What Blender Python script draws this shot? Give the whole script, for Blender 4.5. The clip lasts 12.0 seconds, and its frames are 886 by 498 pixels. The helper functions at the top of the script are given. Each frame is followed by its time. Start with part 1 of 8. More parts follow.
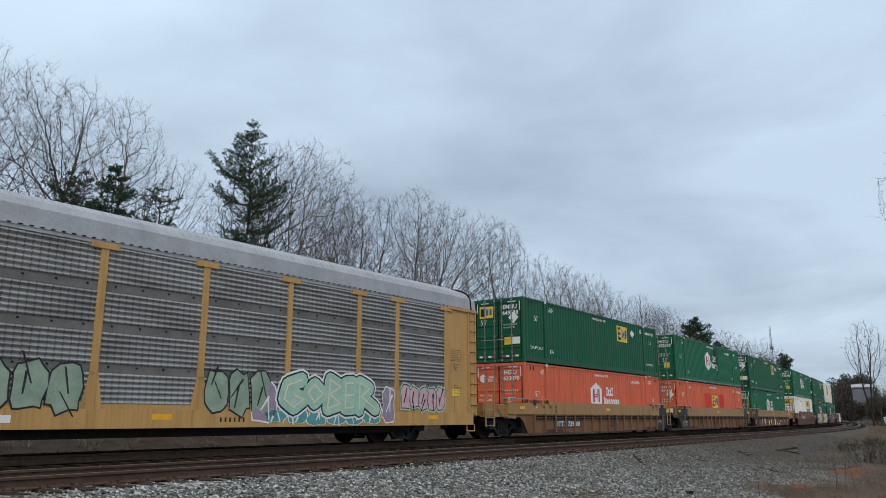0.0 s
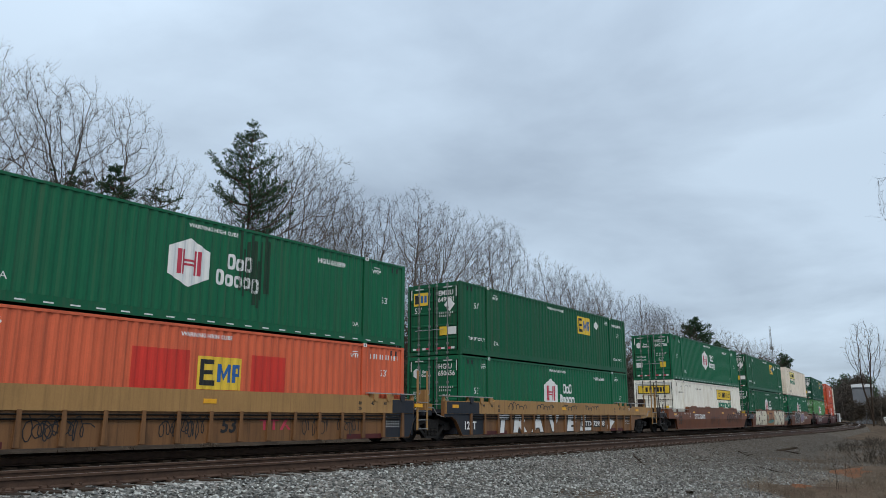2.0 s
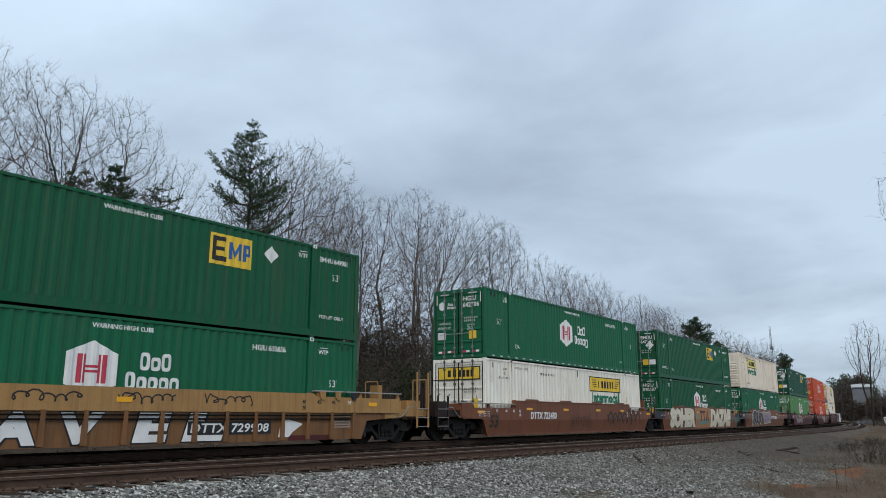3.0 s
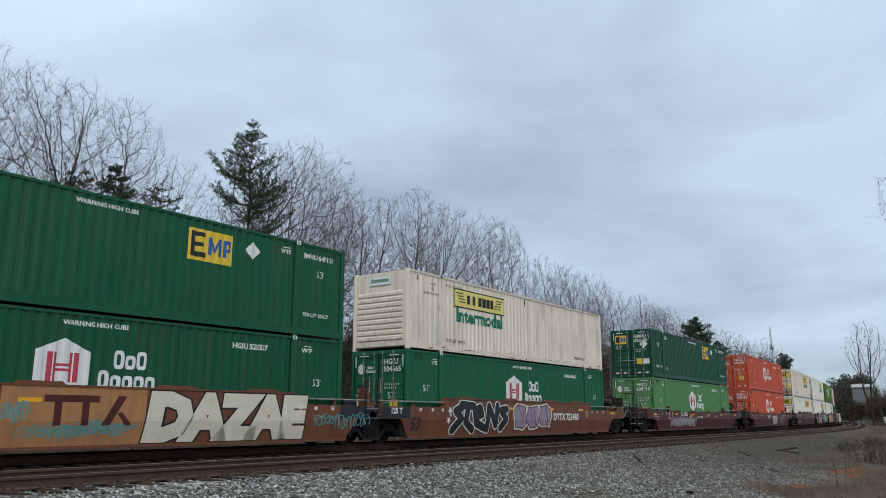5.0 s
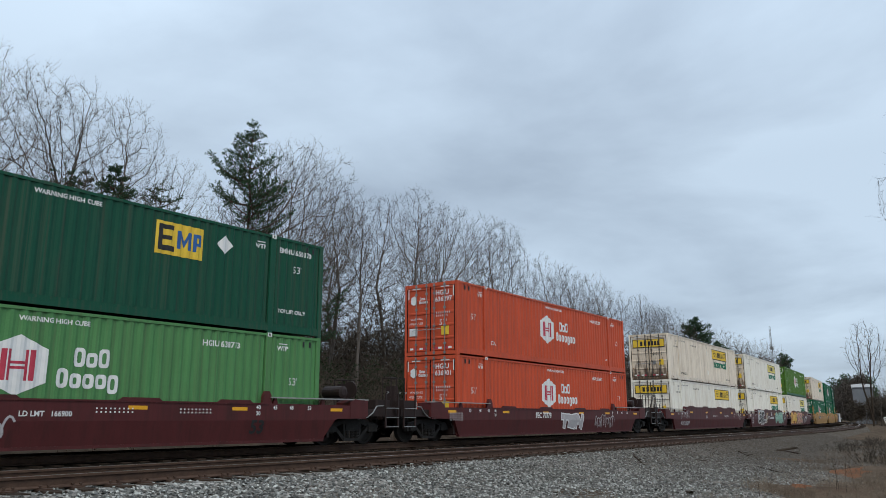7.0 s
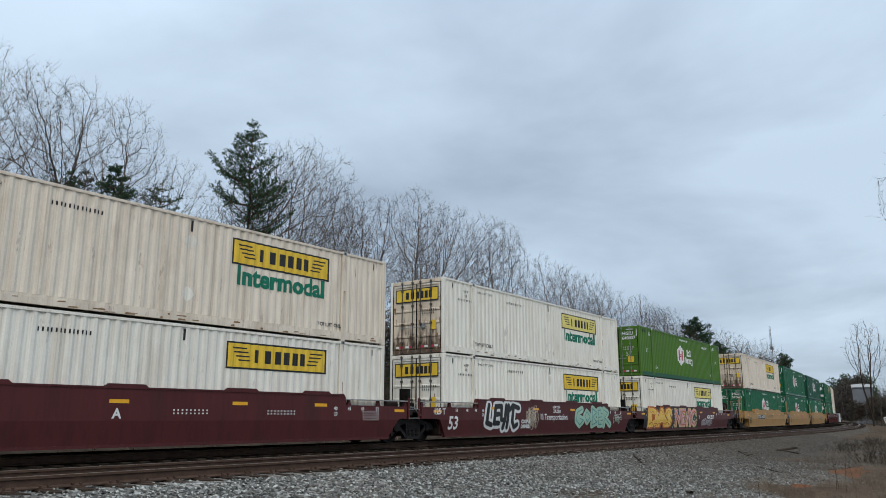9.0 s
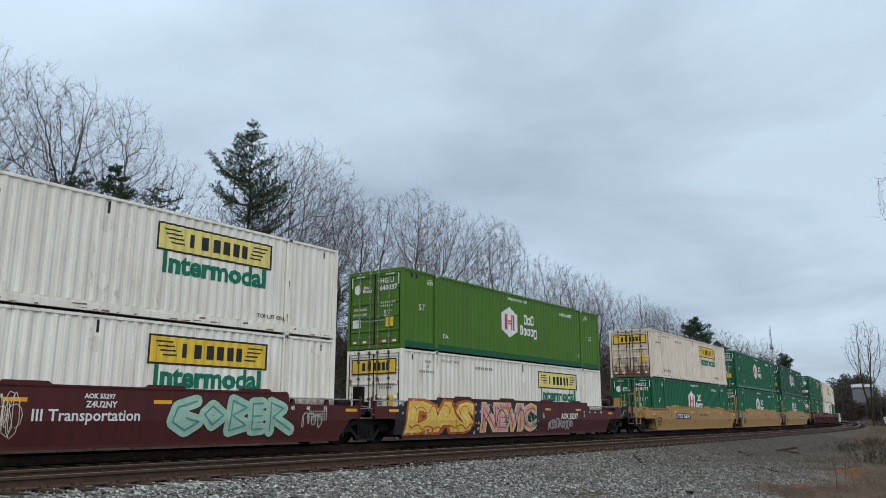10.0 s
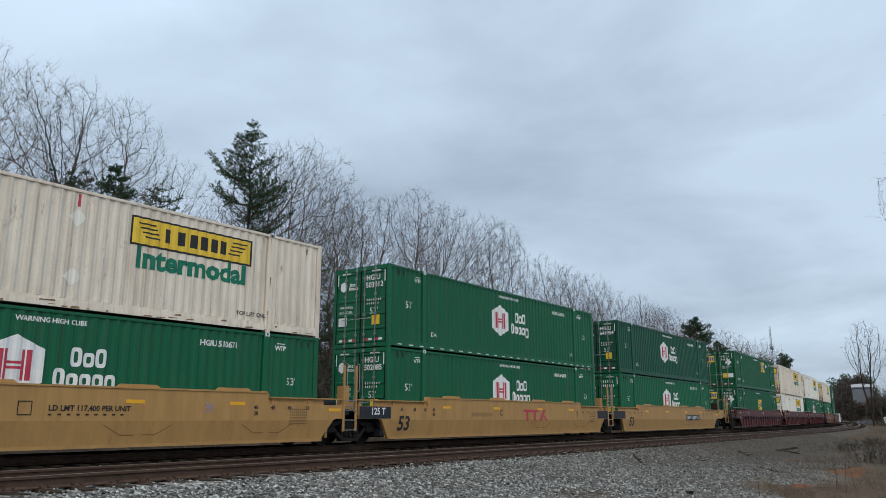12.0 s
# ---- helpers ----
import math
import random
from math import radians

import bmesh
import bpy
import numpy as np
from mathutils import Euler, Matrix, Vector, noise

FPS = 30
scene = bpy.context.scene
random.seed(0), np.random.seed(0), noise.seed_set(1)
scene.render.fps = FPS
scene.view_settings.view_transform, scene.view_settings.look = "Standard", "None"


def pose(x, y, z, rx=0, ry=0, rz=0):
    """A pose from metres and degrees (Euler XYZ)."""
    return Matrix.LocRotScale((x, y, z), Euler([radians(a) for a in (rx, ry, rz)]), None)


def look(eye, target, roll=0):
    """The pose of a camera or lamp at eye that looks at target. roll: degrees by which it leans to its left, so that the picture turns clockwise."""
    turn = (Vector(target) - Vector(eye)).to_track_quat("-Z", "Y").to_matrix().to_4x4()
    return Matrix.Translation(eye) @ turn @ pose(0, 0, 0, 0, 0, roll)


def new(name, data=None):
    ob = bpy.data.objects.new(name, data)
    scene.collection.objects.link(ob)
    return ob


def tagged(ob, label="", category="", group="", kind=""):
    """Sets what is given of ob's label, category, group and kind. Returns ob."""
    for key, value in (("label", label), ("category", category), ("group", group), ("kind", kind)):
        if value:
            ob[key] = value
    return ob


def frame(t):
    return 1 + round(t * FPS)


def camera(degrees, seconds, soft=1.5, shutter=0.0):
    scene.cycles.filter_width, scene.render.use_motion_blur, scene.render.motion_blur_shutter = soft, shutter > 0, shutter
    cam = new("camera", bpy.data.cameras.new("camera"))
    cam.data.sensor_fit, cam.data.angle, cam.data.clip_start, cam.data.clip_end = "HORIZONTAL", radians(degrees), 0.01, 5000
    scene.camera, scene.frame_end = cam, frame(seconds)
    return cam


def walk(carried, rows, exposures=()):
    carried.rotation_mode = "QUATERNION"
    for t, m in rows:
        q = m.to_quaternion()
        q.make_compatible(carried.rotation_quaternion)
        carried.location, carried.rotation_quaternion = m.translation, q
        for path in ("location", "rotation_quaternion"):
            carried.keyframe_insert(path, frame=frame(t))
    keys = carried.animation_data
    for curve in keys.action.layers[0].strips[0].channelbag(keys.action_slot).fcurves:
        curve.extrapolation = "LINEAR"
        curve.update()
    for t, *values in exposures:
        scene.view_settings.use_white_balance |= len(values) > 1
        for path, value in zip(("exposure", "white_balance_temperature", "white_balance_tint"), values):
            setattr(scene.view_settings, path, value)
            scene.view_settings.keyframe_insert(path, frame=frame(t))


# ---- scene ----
# ---- the camera: on a tripod beside the line ----
EYE = Vector((0.0, 0.0, 0.812))
YAW, PITCH = radians(37.466), radians(12.402)
AIM = EYE + Vector((math.cos(YAW) * math.cos(PITCH), math.sin(YAW) * math.cos(PITCH), math.sin(PITCH)))
cam = camera(59.79, 12.0, 0.4)
walk(cam, [(0.0, look(EYE, AIM)), (12.0, look(EYE, AIM))])
scene.view_settings.exposure = 0.0

# ---- sky: a closed layer of soft cloud; the sun is behind it ----
SUN_UP, SUN_AZ = radians(48), radians(-138)
world = bpy.data.worlds.new("overcast_sky")
scene.world = world
world.use_nodes = True


def node(tree, kind, **values):
    made = tree.nodes.new(kind)
    for key, value in values.items():
        if key in made.inputs:
            made.inputs[key].default_value = value
    return made


def sky():
    t = world.node_tree
    t.nodes.clear()
    out, back = node(t, "ShaderNodeOutputWorld"), node(t, "ShaderNodeBackground", Strength=1.0)
    clear = node(t, "ShaderNodeTexSky")
    clear.sky_type, clear.sun_disc, clear.sun_elevation, clear.sun_rotation = "NISHITA", False, SUN_UP, radians(90) - SUN_AZ
    dim = node(t, "ShaderNodeVectorMath")
    dim.operation = "SCALE"
    dim.inputs["Scale"].default_value = 0.10
    t.links.new(clear.outputs[0], dim.inputs[0])
    co = node(t, "ShaderNodeTexCoord")
    xyz = node(t, "ShaderNodeSeparateXYZ")
    t.links.new(co.outputs["Generated"], xyz.inputs[0])
    up = node(t, "ShaderNodeMath")
    up.operation = "MAXIMUM"
    up.inputs[1].default_value = 0.0
    t.links.new(xyz.outputs["Z"], up.inputs[0])
    lift = node(t, "ShaderNodeMath")
    lift.operation = "ADD"
    lift.inputs[1].default_value = 0.16
    t.links.new(up.outputs[0], lift.inputs[0])
    flat = node(t, "ShaderNodeVectorMath")
    flat.operation = "DIVIDE"
    both = node(t, "ShaderNodeCombineXYZ")
    for i in range(3):
        t.links.new(lift.outputs[0], both.inputs[i])
    t.links.new(co.outputs["Generated"], flat.inputs[0])
    t.links.new(both.outputs[0], flat.inputs[1])
    big = node(t, "ShaderNodeTexNoise", Scale=0.85, Detail=7.0, Roughness=0.52, Distortion=0.25)
    t.links.new(flat.outputs[0], big.inputs["Vector"])
    ramp = node(t, "ShaderNodeValToRGB")
    e = ramp.color_ramp.elements
    e[0].position, e[0].color = 0.34, (0.36, 0.445, 0.555, 1)
    e[1].position, e[1].color = 0.64, (0.61, 0.745, 0.89, 1)
    t.links.new(big.outputs["Fac"], ramp.inputs[0])
    # overcast: brighter overhead than at the horizon
    rise = node(t, "ShaderNodeMapRange")
    rise.inputs["From Min"].default_value, rise.inputs["From Max"].default_value = 0.30, 1.0
    rise.inputs["To Min"].default_value, rise.inputs["To Max"].default_value = 1.0, 1.9
    t.links.new(up.outputs[0], rise.inputs[0])
    lit = node(t, "ShaderNodeVectorMath")
    lit.operation = "SCALE"
    t.links.new(ramp.outputs[0], lit.inputs[0])
    t.links.new(rise.outputs[0], lit.inputs["Scale"])
    mix = node(t, "ShaderNodeMix")
    mix.data_type = "RGBA"
    mix.inputs[0].default_value = 0.9
    t.links.new(dim.outputs[0], mix.inputs[6])
    t.links.new(lit.outputs[0], mix.inputs[7])
    t.links.new(mix.outputs[2], back.inputs[0])
    t.links.new(back.outputs[0], out.inputs[0])


sky()
sun = new("sun", bpy.data.lights.new("sun", "SUN"))
sun.data.energy, sun.data.angle, sun.data.color = 1.5, radians(35), (1.0, 0.92, 0.82)
sun.matrix_world = look((math.cos(SUN_UP) * math.cos(SUN_AZ) * 50, math.cos(SUN_UP) * math.sin(SUN_AZ) * 50, math.sin(SUN_UP) * 50), (0, 0, 0))


# ---- materials ----
def surface(name, low, high, rough=0.6, metal=0.0, scale=3.0, fine=40.0, bump=0.1, size=0.02, dirt=None, amount=0.0, stretch=(1, 1, 1), dirt_scale=1.2, by_thing=0.0, shine=0.3, rust=0.0, streak=0.0):
    """A procedural surface: colour between low and high by a large and a fine noise, optional dirt patches and streaks, relief of the given size."""
    mat = bpy.data.materials.new(name)
    mat.use_nodes = True
    t = mat.node_tree
    b = t.nodes["Principled BSDF"]
    co = node(t, "ShaderNodeTexCoord")
    shape = node(t, "ShaderNodeMapping")
    shape.inputs["Scale"].default_value = stretch
    t.links.new(co.outputs["Object"], shape.inputs[0])
    info = node(t, "ShaderNodeObjectInfo")
    move = node(t, "ShaderNodeVectorMath")
    move.operation = "ADD"
    spread = node(t, "ShaderNodeVectorMath")
    spread.operation = "SCALE"
    spread.inputs[0].default_value = (13.0, 7.0, 5.0)
    t.links.new(info.outputs["Random"], spread.inputs["Scale"])
    t.links.new(shape.outputs[0], move.inputs[0])
    t.links.new(spread.outputs[0], move.inputs[1])
    a = node(t, "ShaderNodeTexNoise", Scale=scale, Detail=5.0, Roughness=0.6)
    f = node(t, "ShaderNodeTexNoise", Scale=fine, Detail=3.0, Roughness=0.7)
    t.links.new(move.outputs[0], a.inputs["Vector"])
    t.links.new(co.outputs["Object"], f.inputs["Vector"])
    both = node(t, "ShaderNodeMix")
    both.inputs[0].default_value = 0.4
    t.links.new(a.outputs["Fac"], both.inputs[2])
    t.links.new(f.outputs["Fac"], both.inputs[3])
    wide = node(t, "ShaderNodeMapRange")
    wide.inputs["From Min"].default_value, wide.inputs["From Max"].default_value = 0.32, 0.68
    t.links.new(both.outputs[0], wide.inputs[0])
    tone = node(t, "ShaderNodeMix")
    tone.data_type = "RGBA"
    tone.inputs[6].default_value, tone.inputs[7].default_value = (*low, 1), (*high, 1)
    t.links.new(wide.outputs[0], tone.inputs[0])
    colour = tone.outputs[2]
    if by_thing:
        hue = node(t, "ShaderNodeHueSaturation")
        val = node(t, "ShaderNodeMapRange")
        val.inputs["To Min"].default_value, val.inputs["To Max"].default_value = 1 - by_thing, 1 + by_thing
        t.links.new(info.outputs["Random"], val.inputs[0])
        t.links.new(val.outputs[0], hue.inputs["Value"])
        t.links.new(colour, hue.inputs["Color"])
        colour = hue.outputs[0]
    if dirt:
        d = node(t, "ShaderNodeTexNoise", Scale=dirt_scale, Detail=8.0, Roughness=0.68)
        t.links.new(move.outputs[0], d.inputs["Vector"])
        cut = node(t, "ShaderNodeMapRange")
        cut.inputs["From Min"].default_value, cut.inputs["From Max"].default_value = 0.50, 0.78
        cut.inputs["To Max"].default_value = amount
        t.links.new(d.outputs["Fac"], cut.inputs[0])
        soil = node(t, "ShaderNodeMix")
        soil.data_type = "RGBA"
        soil.inputs[7].default_value = (*dirt, 1)
        t.links.new(cut.outputs[0], soil.inputs[0])
        t.links.new(colour, soil.inputs[6])
        colour = soil.outputs[2]
    if rust:
        d = node(t, "ShaderNodeTexNoise", Scale=2.3, Detail=9.0, Roughness=0.72)
        t.links.new(move.outputs[0], d.inputs["Vector"])
        cut = node(t, "ShaderNodeMapRange")
        cut.inputs["From Min"].default_value, cut.inputs["From Max"].default_value = 0.60, 0.70
        cut.inputs["To Max"].default_value = rust
        t.links.new(d.outputs["Fac"], cut.inputs[0])
        spot = node(t, "ShaderNodeMix")
        spot.data_type = "RGBA"
        spot.inputs[7].default_value = (0.13, 0.055, 0.026, 1)
        t.links.new(cut.outputs[0], spot.inputs[0])
        t.links.new(colour, spot.inputs[6])
        colour = spot.outputs[2]
    if streak:
        # narrow runs of road film down the sheet
        thin = node(t, "ShaderNodeMapping")
        thin.inputs["Scale"].default_value = (7.0, 7.0, 0.30)
        t.links.new(move.outputs[0], thin.inputs[0])
        d = node(t, "ShaderNodeTexNoise", Scale=1.0, Detail=6.0, Roughness=0.62)
        t.links.new(thin.outputs[0], d.inputs["Vector"])
        cut = node(t, "ShaderNodeMapRange")
        cut.inputs["From Min"].default_value, cut.inputs["From Max"].default_value = 0.50, 0.76
        cut.inputs["To Max"].default_value = streak
        t.links.new(d.outputs["Fac"], cut.inputs[0])
        film = node(t, "ShaderNodeMix")
        film.data_type = "RGBA"
        film.inputs[7].default_value = (*(dirt or low), 1)
        t.links.new(cut.outputs[0], film.inputs[0])
        t.links.new(colour, film.inputs[6])
        colour = film.outputs[2]
    t.links.new(colour, b.inputs["Base Color"])
    gloss = node(t, "ShaderNodeMapRange")
    gloss.inputs["To Min"].default_value, gloss.inputs["To Max"].default_value = max(0.05, rough - 0.12), min(1, rough + 0.12)
    t.links.new(a.outputs["Fac"], gloss.inputs[0])
    t.links.new(gloss.outputs[0], b.inputs["Roughness"])
    b.inputs["Metallic"].default_value = metal
    b.inputs["Specular IOR Level"].default_value = shine
    if bump:
        relief = node(t, "ShaderNodeBump", Strength=bump, Distance=size)
        t.links.new(both.outputs[0], relief.inputs["Height"])
        t.links.new(relief.outputs[0], b.inputs["Normal"])
    return mat


def paint(name, rgb, dirt=(0.10, 0.075, 0.055), amount=0.35, rough=0.5, by_thing=0.0, rust=0.0, streak=0.45):
    """Weathered paint with streaks that run down."""
    low, high = tuple(c * 0.84 for c in rgb), tuple(min(0.9, c * 1.10) for c in rgb)
    return surface(name, low, high, rough, scale=2.0, fine=30, bump=0.06, size=0.01, dirt=dirt, amount=amount, stretch=(1.6, 1.6, 0.35), dirt_scale=1.1, by_thing=by_thing, rust=rust, streak=streak, shine=0.2)


GREEN = paint("green_container_paint", (0.005, 0.092, 0.041), amount=0.18, by_thing=0.08)
FRESH_GREEN = paint("fresh_green_container_paint", (0.007, 0.116, 0.053), amount=0.15, by_thing=0.08, streak=0.3)
DARK_GREEN = paint("dark_green_container_paint", (0.006, 0.075, 0.042), amount=0.15, by_thing=0.06)
LIGHT_GREEN = paint("faded_green_container_paint", (0.085, 0.24, 0.085), amount=0.22)
LIME = paint("lime_green_container_paint", (0.070, 0.175, 0.018), amount=0.20)
ORANGE = paint("faded_orange_container_paint", (0.66, 0.135, 0.062), dirt=(0.20, 0.06, 0.04), amount=0.40)
RED = paint("red_orange_container_paint", (0.56, 0.085, 0.035), dirt=(0.18, 0.05, 0.03), amount=0.35)
CREAM = paint("cream_white_container_paint", (0.78, 0.695, 0.575), dirt=(0.36, 0.26, 0.17), amount=0.55, by_thing=0.06, rust=0.7, streak=0.55)
WHITE = paint("white_container_paint", (0.86, 0.81, 0.72), dirt=(0.46, 0.35, 0.23), amount=0.45, by_thing=0.04, rust=0.5, streak=0.5)
TAN = paint("tan_yellow_car_paint", (0.37, 0.21, 0.080), dirt=(0.10, 0.06, 0.035), amount=0.5)
TAN_DULL = paint("dull_tan_car_paint", (0.43, 0.245, 0.088), dirt=(0.16, 0.095, 0.05), amount=0.35, streak=0.22)
TAN_OLD = paint("grimy_tan_girder_paint", (0.20, 0.098, 0.042), dirt=(0.045, 0.028, 0.02), amount=0.85, rust=0.4, streak=0.7)
BROWN = paint("rust_brown_car_paint", (0.175, 0.066, 0.034), dirt=(0.055, 0.03, 0.022), amount=0.75)
WORN_RUST = paint("sun_worn_orange_brown_paint", (0.42, 0.20, 0.085), dirt=(0.15, 0.065, 0.035), amount=0.6)
MAROON = paint("maroon_car_paint", (0.088, 0.021, 0.021), dirt=(0.032, 0.016, 0.014), amount=0.7)
BLUE_BLACK = paint("blue_black_car_paint", (0.022, 0.026, 0.034), dirt=(0.06, 0.045, 0.035), amount=0.4)
END_DARK = paint("sooty_end_paint", (0.030, 0.019, 0.017), dirt=(0.012, 0.01, 0.009), amount=0.6)
TRUCK_STEEL = surface("dusty_cast_steel", (0.009, 0.0085, 0.008), (0.038, 0.034, 0.031), 0.7, 0.1, 6, 50, 0.3, 0.01, shine=0.2)
GRIME = surface("greasy_dark_steel", (0.004, 0.0036, 0.0032), (0.017, 0.014, 0.012), 0.75, 0.1, 6, 60, 0.3, 0.01, shine=0.12)
WHEEL = surface("wheel_steel", (0.008, 0.0065, 0.0055), (0.027, 0.021, 0.017), 0.7, 0.2, 5, 50, 0.2, 0.005)
GALV = surface("weathered_galvanised_steel", (0.17, 0.17, 0.165), (0.33, 0.34, 0.34), 0.5, 0.35, 1.6, 25, 0.1, 0.01, (0.09, 0.07, 0.055), 0.5, (0.5, 1, 2.2))
DOOR_BAR = surface("worn_door_bar_steel", (0.10, 0.105, 0.10), (0.30, 0.31, 0.30), 0.5, 0.2, 6, 60, 0.05, 0.005)
DARK_BAR = surface("sooty_door_bar_steel", (0.035, 0.030, 0.026), (0.13, 0.115, 0.10), 0.6, 0.1, 6, 60, 0.05, 0.005)
LEDGE = surface("scuffed_grey_ledge_steel", (0.16, 0.155, 0.15), (0.46, 0.45, 0.43), 0.5, 0.2, 4, 50, 0.1, 0.005)


def stained_door():
    """Cream doors with brown rust water that has run down and gathered on their lower half."""
    mat = paint("rust_stained_cream_door_paint", (0.70, 0.60, 0.47), dirt=(0.30, 0.20, 0.12), amount=0.6, rust=0.6)
    t = mat.node_tree
    b = t.nodes["Principled BSDF"]
    base = b.inputs["Base Color"].links[0].from_socket
    co, xyz = node(t, "ShaderNodeTexCoord"), node(t, "ShaderNodeSeparateXYZ")
    t.links.new(co.outputs["Object"], xyz.inputs[0])
    shape = node(t, "ShaderNodeMapping")
    shape.inputs["Scale"].default_value = (1.0, 3.2, 0.8)
    t.links.new(co.outputs["Object"], shape.inputs[0])
    n = node(t, "ShaderNodeTexNoise", Scale=1.6, Detail=9.0, Roughness=0.66)
    t.links.new(shape.outputs[0], n.inputs["Vector"])
    low = node(t, "ShaderNodeMath")
    low.operation = "MULTIPLY_ADD"
    low.inputs[1].default_value = -0.25
    t.links.new(xyz.outputs["Z"], low.inputs[0])
    t.links.new(n.outputs["Fac"], low.inputs[2])
    cut = node(t, "ShaderNodeMapRange")
    cut.inputs["From Min"].default_value, cut.inputs["From Max"].default_value, cut.inputs["To Max"].default_value = 0.22, 0.46, 0.92
    t.links.new(low.outputs[0], cut.inputs[0])
    mix = node(t, "ShaderNodeMix")
    mix.data_type = "RGBA"
    mix.inputs[7].default_value = (0.075, 0.040, 0.022, 1)
    t.links.new(cut.outputs[0], mix.inputs[0])
    t.links.new(base, mix.inputs[6])
    t.links.new(mix.outputs[2], b.inputs["Base Color"])
    return mat


STAINED = stained_door()
RUST_RUN = surface("rust_runs", (0.11, 0.052, 0.026), (0.40, 0.26, 0.15), 0.9, 0, 5, 40, 0.1, shine=0.05)
STAIN = surface("dark_greasy_streaks", (0.008, 0.030, 0.016), (0.022, 0.055, 0.030), 0.7, 0, 4, 40, 0.05)
SEAM = surface("dull_lapped_steel_seam", (0.10, 0.093, 0.085), (0.20, 0.19, 0.178), 0.6, 0.1, 1.5, 25, 0.1, 0.01, (0.06, 0.045, 0.035), 0.5)
TAG_RED = paint("bright_red_patch_paint", (0.62, 0.045, 0.032), dirt=(0.30, 0.05, 0.03), amount=0.3)
ROOF = surface("dull_aluminium_roof", (0.25, 0.25, 0.255), (0.40, 0.40, 0.405), 0.5, 0.2, 1.5, 20, 0.08, 0.01)
YELLOW_STEEL = paint("autorack_yellow_paint", (0.50, 0.29, 0.10), dirt=(0.14, 0.075, 0.035), amount=0.45)
ZINC = surface("zinc_locking_bar_steel", (0.22, 0.22, 0.22), (0.45, 0.45, 0.44), 0.45, 0.5, 6, 60, 0.05, 0.005)
SIGN_WHITE = surface("white_decal", (0.66, 0.67, 0.66), (0.80, 0.80, 0.78), 0.5, 0, 3, 40, 0.0, 0.0, (0.45, 0.43, 0.38), 0.3)
SIGN_YELLOW = surface("yellow_decal", (0.66, 0.42, 0.03), (0.80, 0.56, 0.06), 0.5, 0, 3, 40, 0.0)
REFLECTOR = surface("amber_reflective_tape", (0.72, 0.33, 0.015), (0.85, 0.44, 0.03), 0.35, 0, 5, 40, 0.0)
SIGN_PALE_YELLOW = surface("faded_yellow_decal", (0.66, 0.56, 0.14), (0.78, 0.68, 0.24), 0.5, 0, 3, 40, 0.0)
SIGN_BLACK = surface("black_decal", (0.010, 0.010, 0.011), (0.03, 0.03, 0.03), 0.5, 0, 3, 40, 0.0)
SIGN_BLUE = surface("blue_decal", (0.02, 0.09, 0.28), (0.03, 0.13, 0.36), 0.5, 0, 3, 40, 0.0)
SIGN_RED = surface("red_decal", (0.40, 0.03, 0.06), (0.52, 0.06, 0.09), 0.5, 0, 3, 40, 0.0)
SIGN_GREEN = surface("green_decal", (0.0, 0.13, 0.08), (0.01, 0.19, 0.11), 0.5, 0, 3, 40, 0.0)
TAG_MINT = surface("mint_spray_paint", (0.25, 0.42, 0.31), (0.44, 0.62, 0.49), 0.6, 0, 4, 30, 0.0)
TAG_SAGE = surface("thin_sage_spray_paint", (0.17, 0.24, 0.18), (0.33, 0.40, 0.30), 0.6, 0, 2.5, 30, 0.0)
TAG_PINK = surface("pink_spray_paint", (0.50, 0.30, 0.33), (0.66, 0.45, 0.46), 0.6, 0, 4, 30, 0.0)
TAG_ORANGE = surface("orange_yellow_spray_paint", (0.66, 0.22, 0.025), (0.80, 0.47, 0.10), 0.6, 0, 3, 20, 0.0)
TAG_FLAME = surface("flame_yellow_spray_paint", (0.74, 0.33, 0.03), (0.90, 0.72, 0.30), 0.6, 0, 1.3, 9, 0.0)
TAG_EMBER = surface("ember_red_spray_paint", (0.22, 0.035, 0.010), (0.66, 0.20, 0.025), 0.6, 0, 1.6, 9, 0.0)
TAG_ROSE = surface("rose_spray_paint", (0.62, 0.17, 0.15), (0.80, 0.50, 0.44), 0.6, 0, 2.0, 12, 0.0)
TAG_SALMON = surface("salmon_spray_paint", (0.58, 0.14, 0.09), (0.75, 0.38, 0.20), 0.6, 0, 4, 20, 0.0)
TAG_MAUVE = surface("mauve_spray_paint", (0.22, 0.17, 0.23), (0.36, 0.29, 0.36), 0.6, 0, 4, 20, 0.0)
TAG_CREAM = surface("cream_spray_paint", (0.58, 0.52, 0.38), (0.74, 0.68, 0.54), 0.6, 0, 3, 20, 0.0)
TAG_TEAL = surface("teal_spray_paint", (0.05, 0.22, 0.22), (0.13, 0.36, 0.34), 0.6, 0, 4, 20, 0.0)
TAG_GREY = surface("pale_grey_spray_paint", (0.33, 0.31, 0.32), (0.48, 0.46, 0.46), 0.6, 0, 4, 20, 0.0)
RAIL_SIDE = surface("rusty_rail_steel", (0.038, 0.022, 0.015), (0.105, 0.062, 0.042), 0.8, 0.1, 6, 50, 0.3, 0.006)
RAIL_HEAD = surface("worn_rail_head", (0.22, 0.20, 0.18), (0.36, 0.34, 0.32), 0.35, 0.8, 3, 40, 0.05, 0.003)
TIE = surface("creosoted_timber_tie", (0.020, 0.014, 0.010), (0.075, 0.055, 0.042), 0.9, 0, 6, 40, 0.5, 0.02, stretch=(6, 1, 1), by_thing=0.3, shine=0.05)
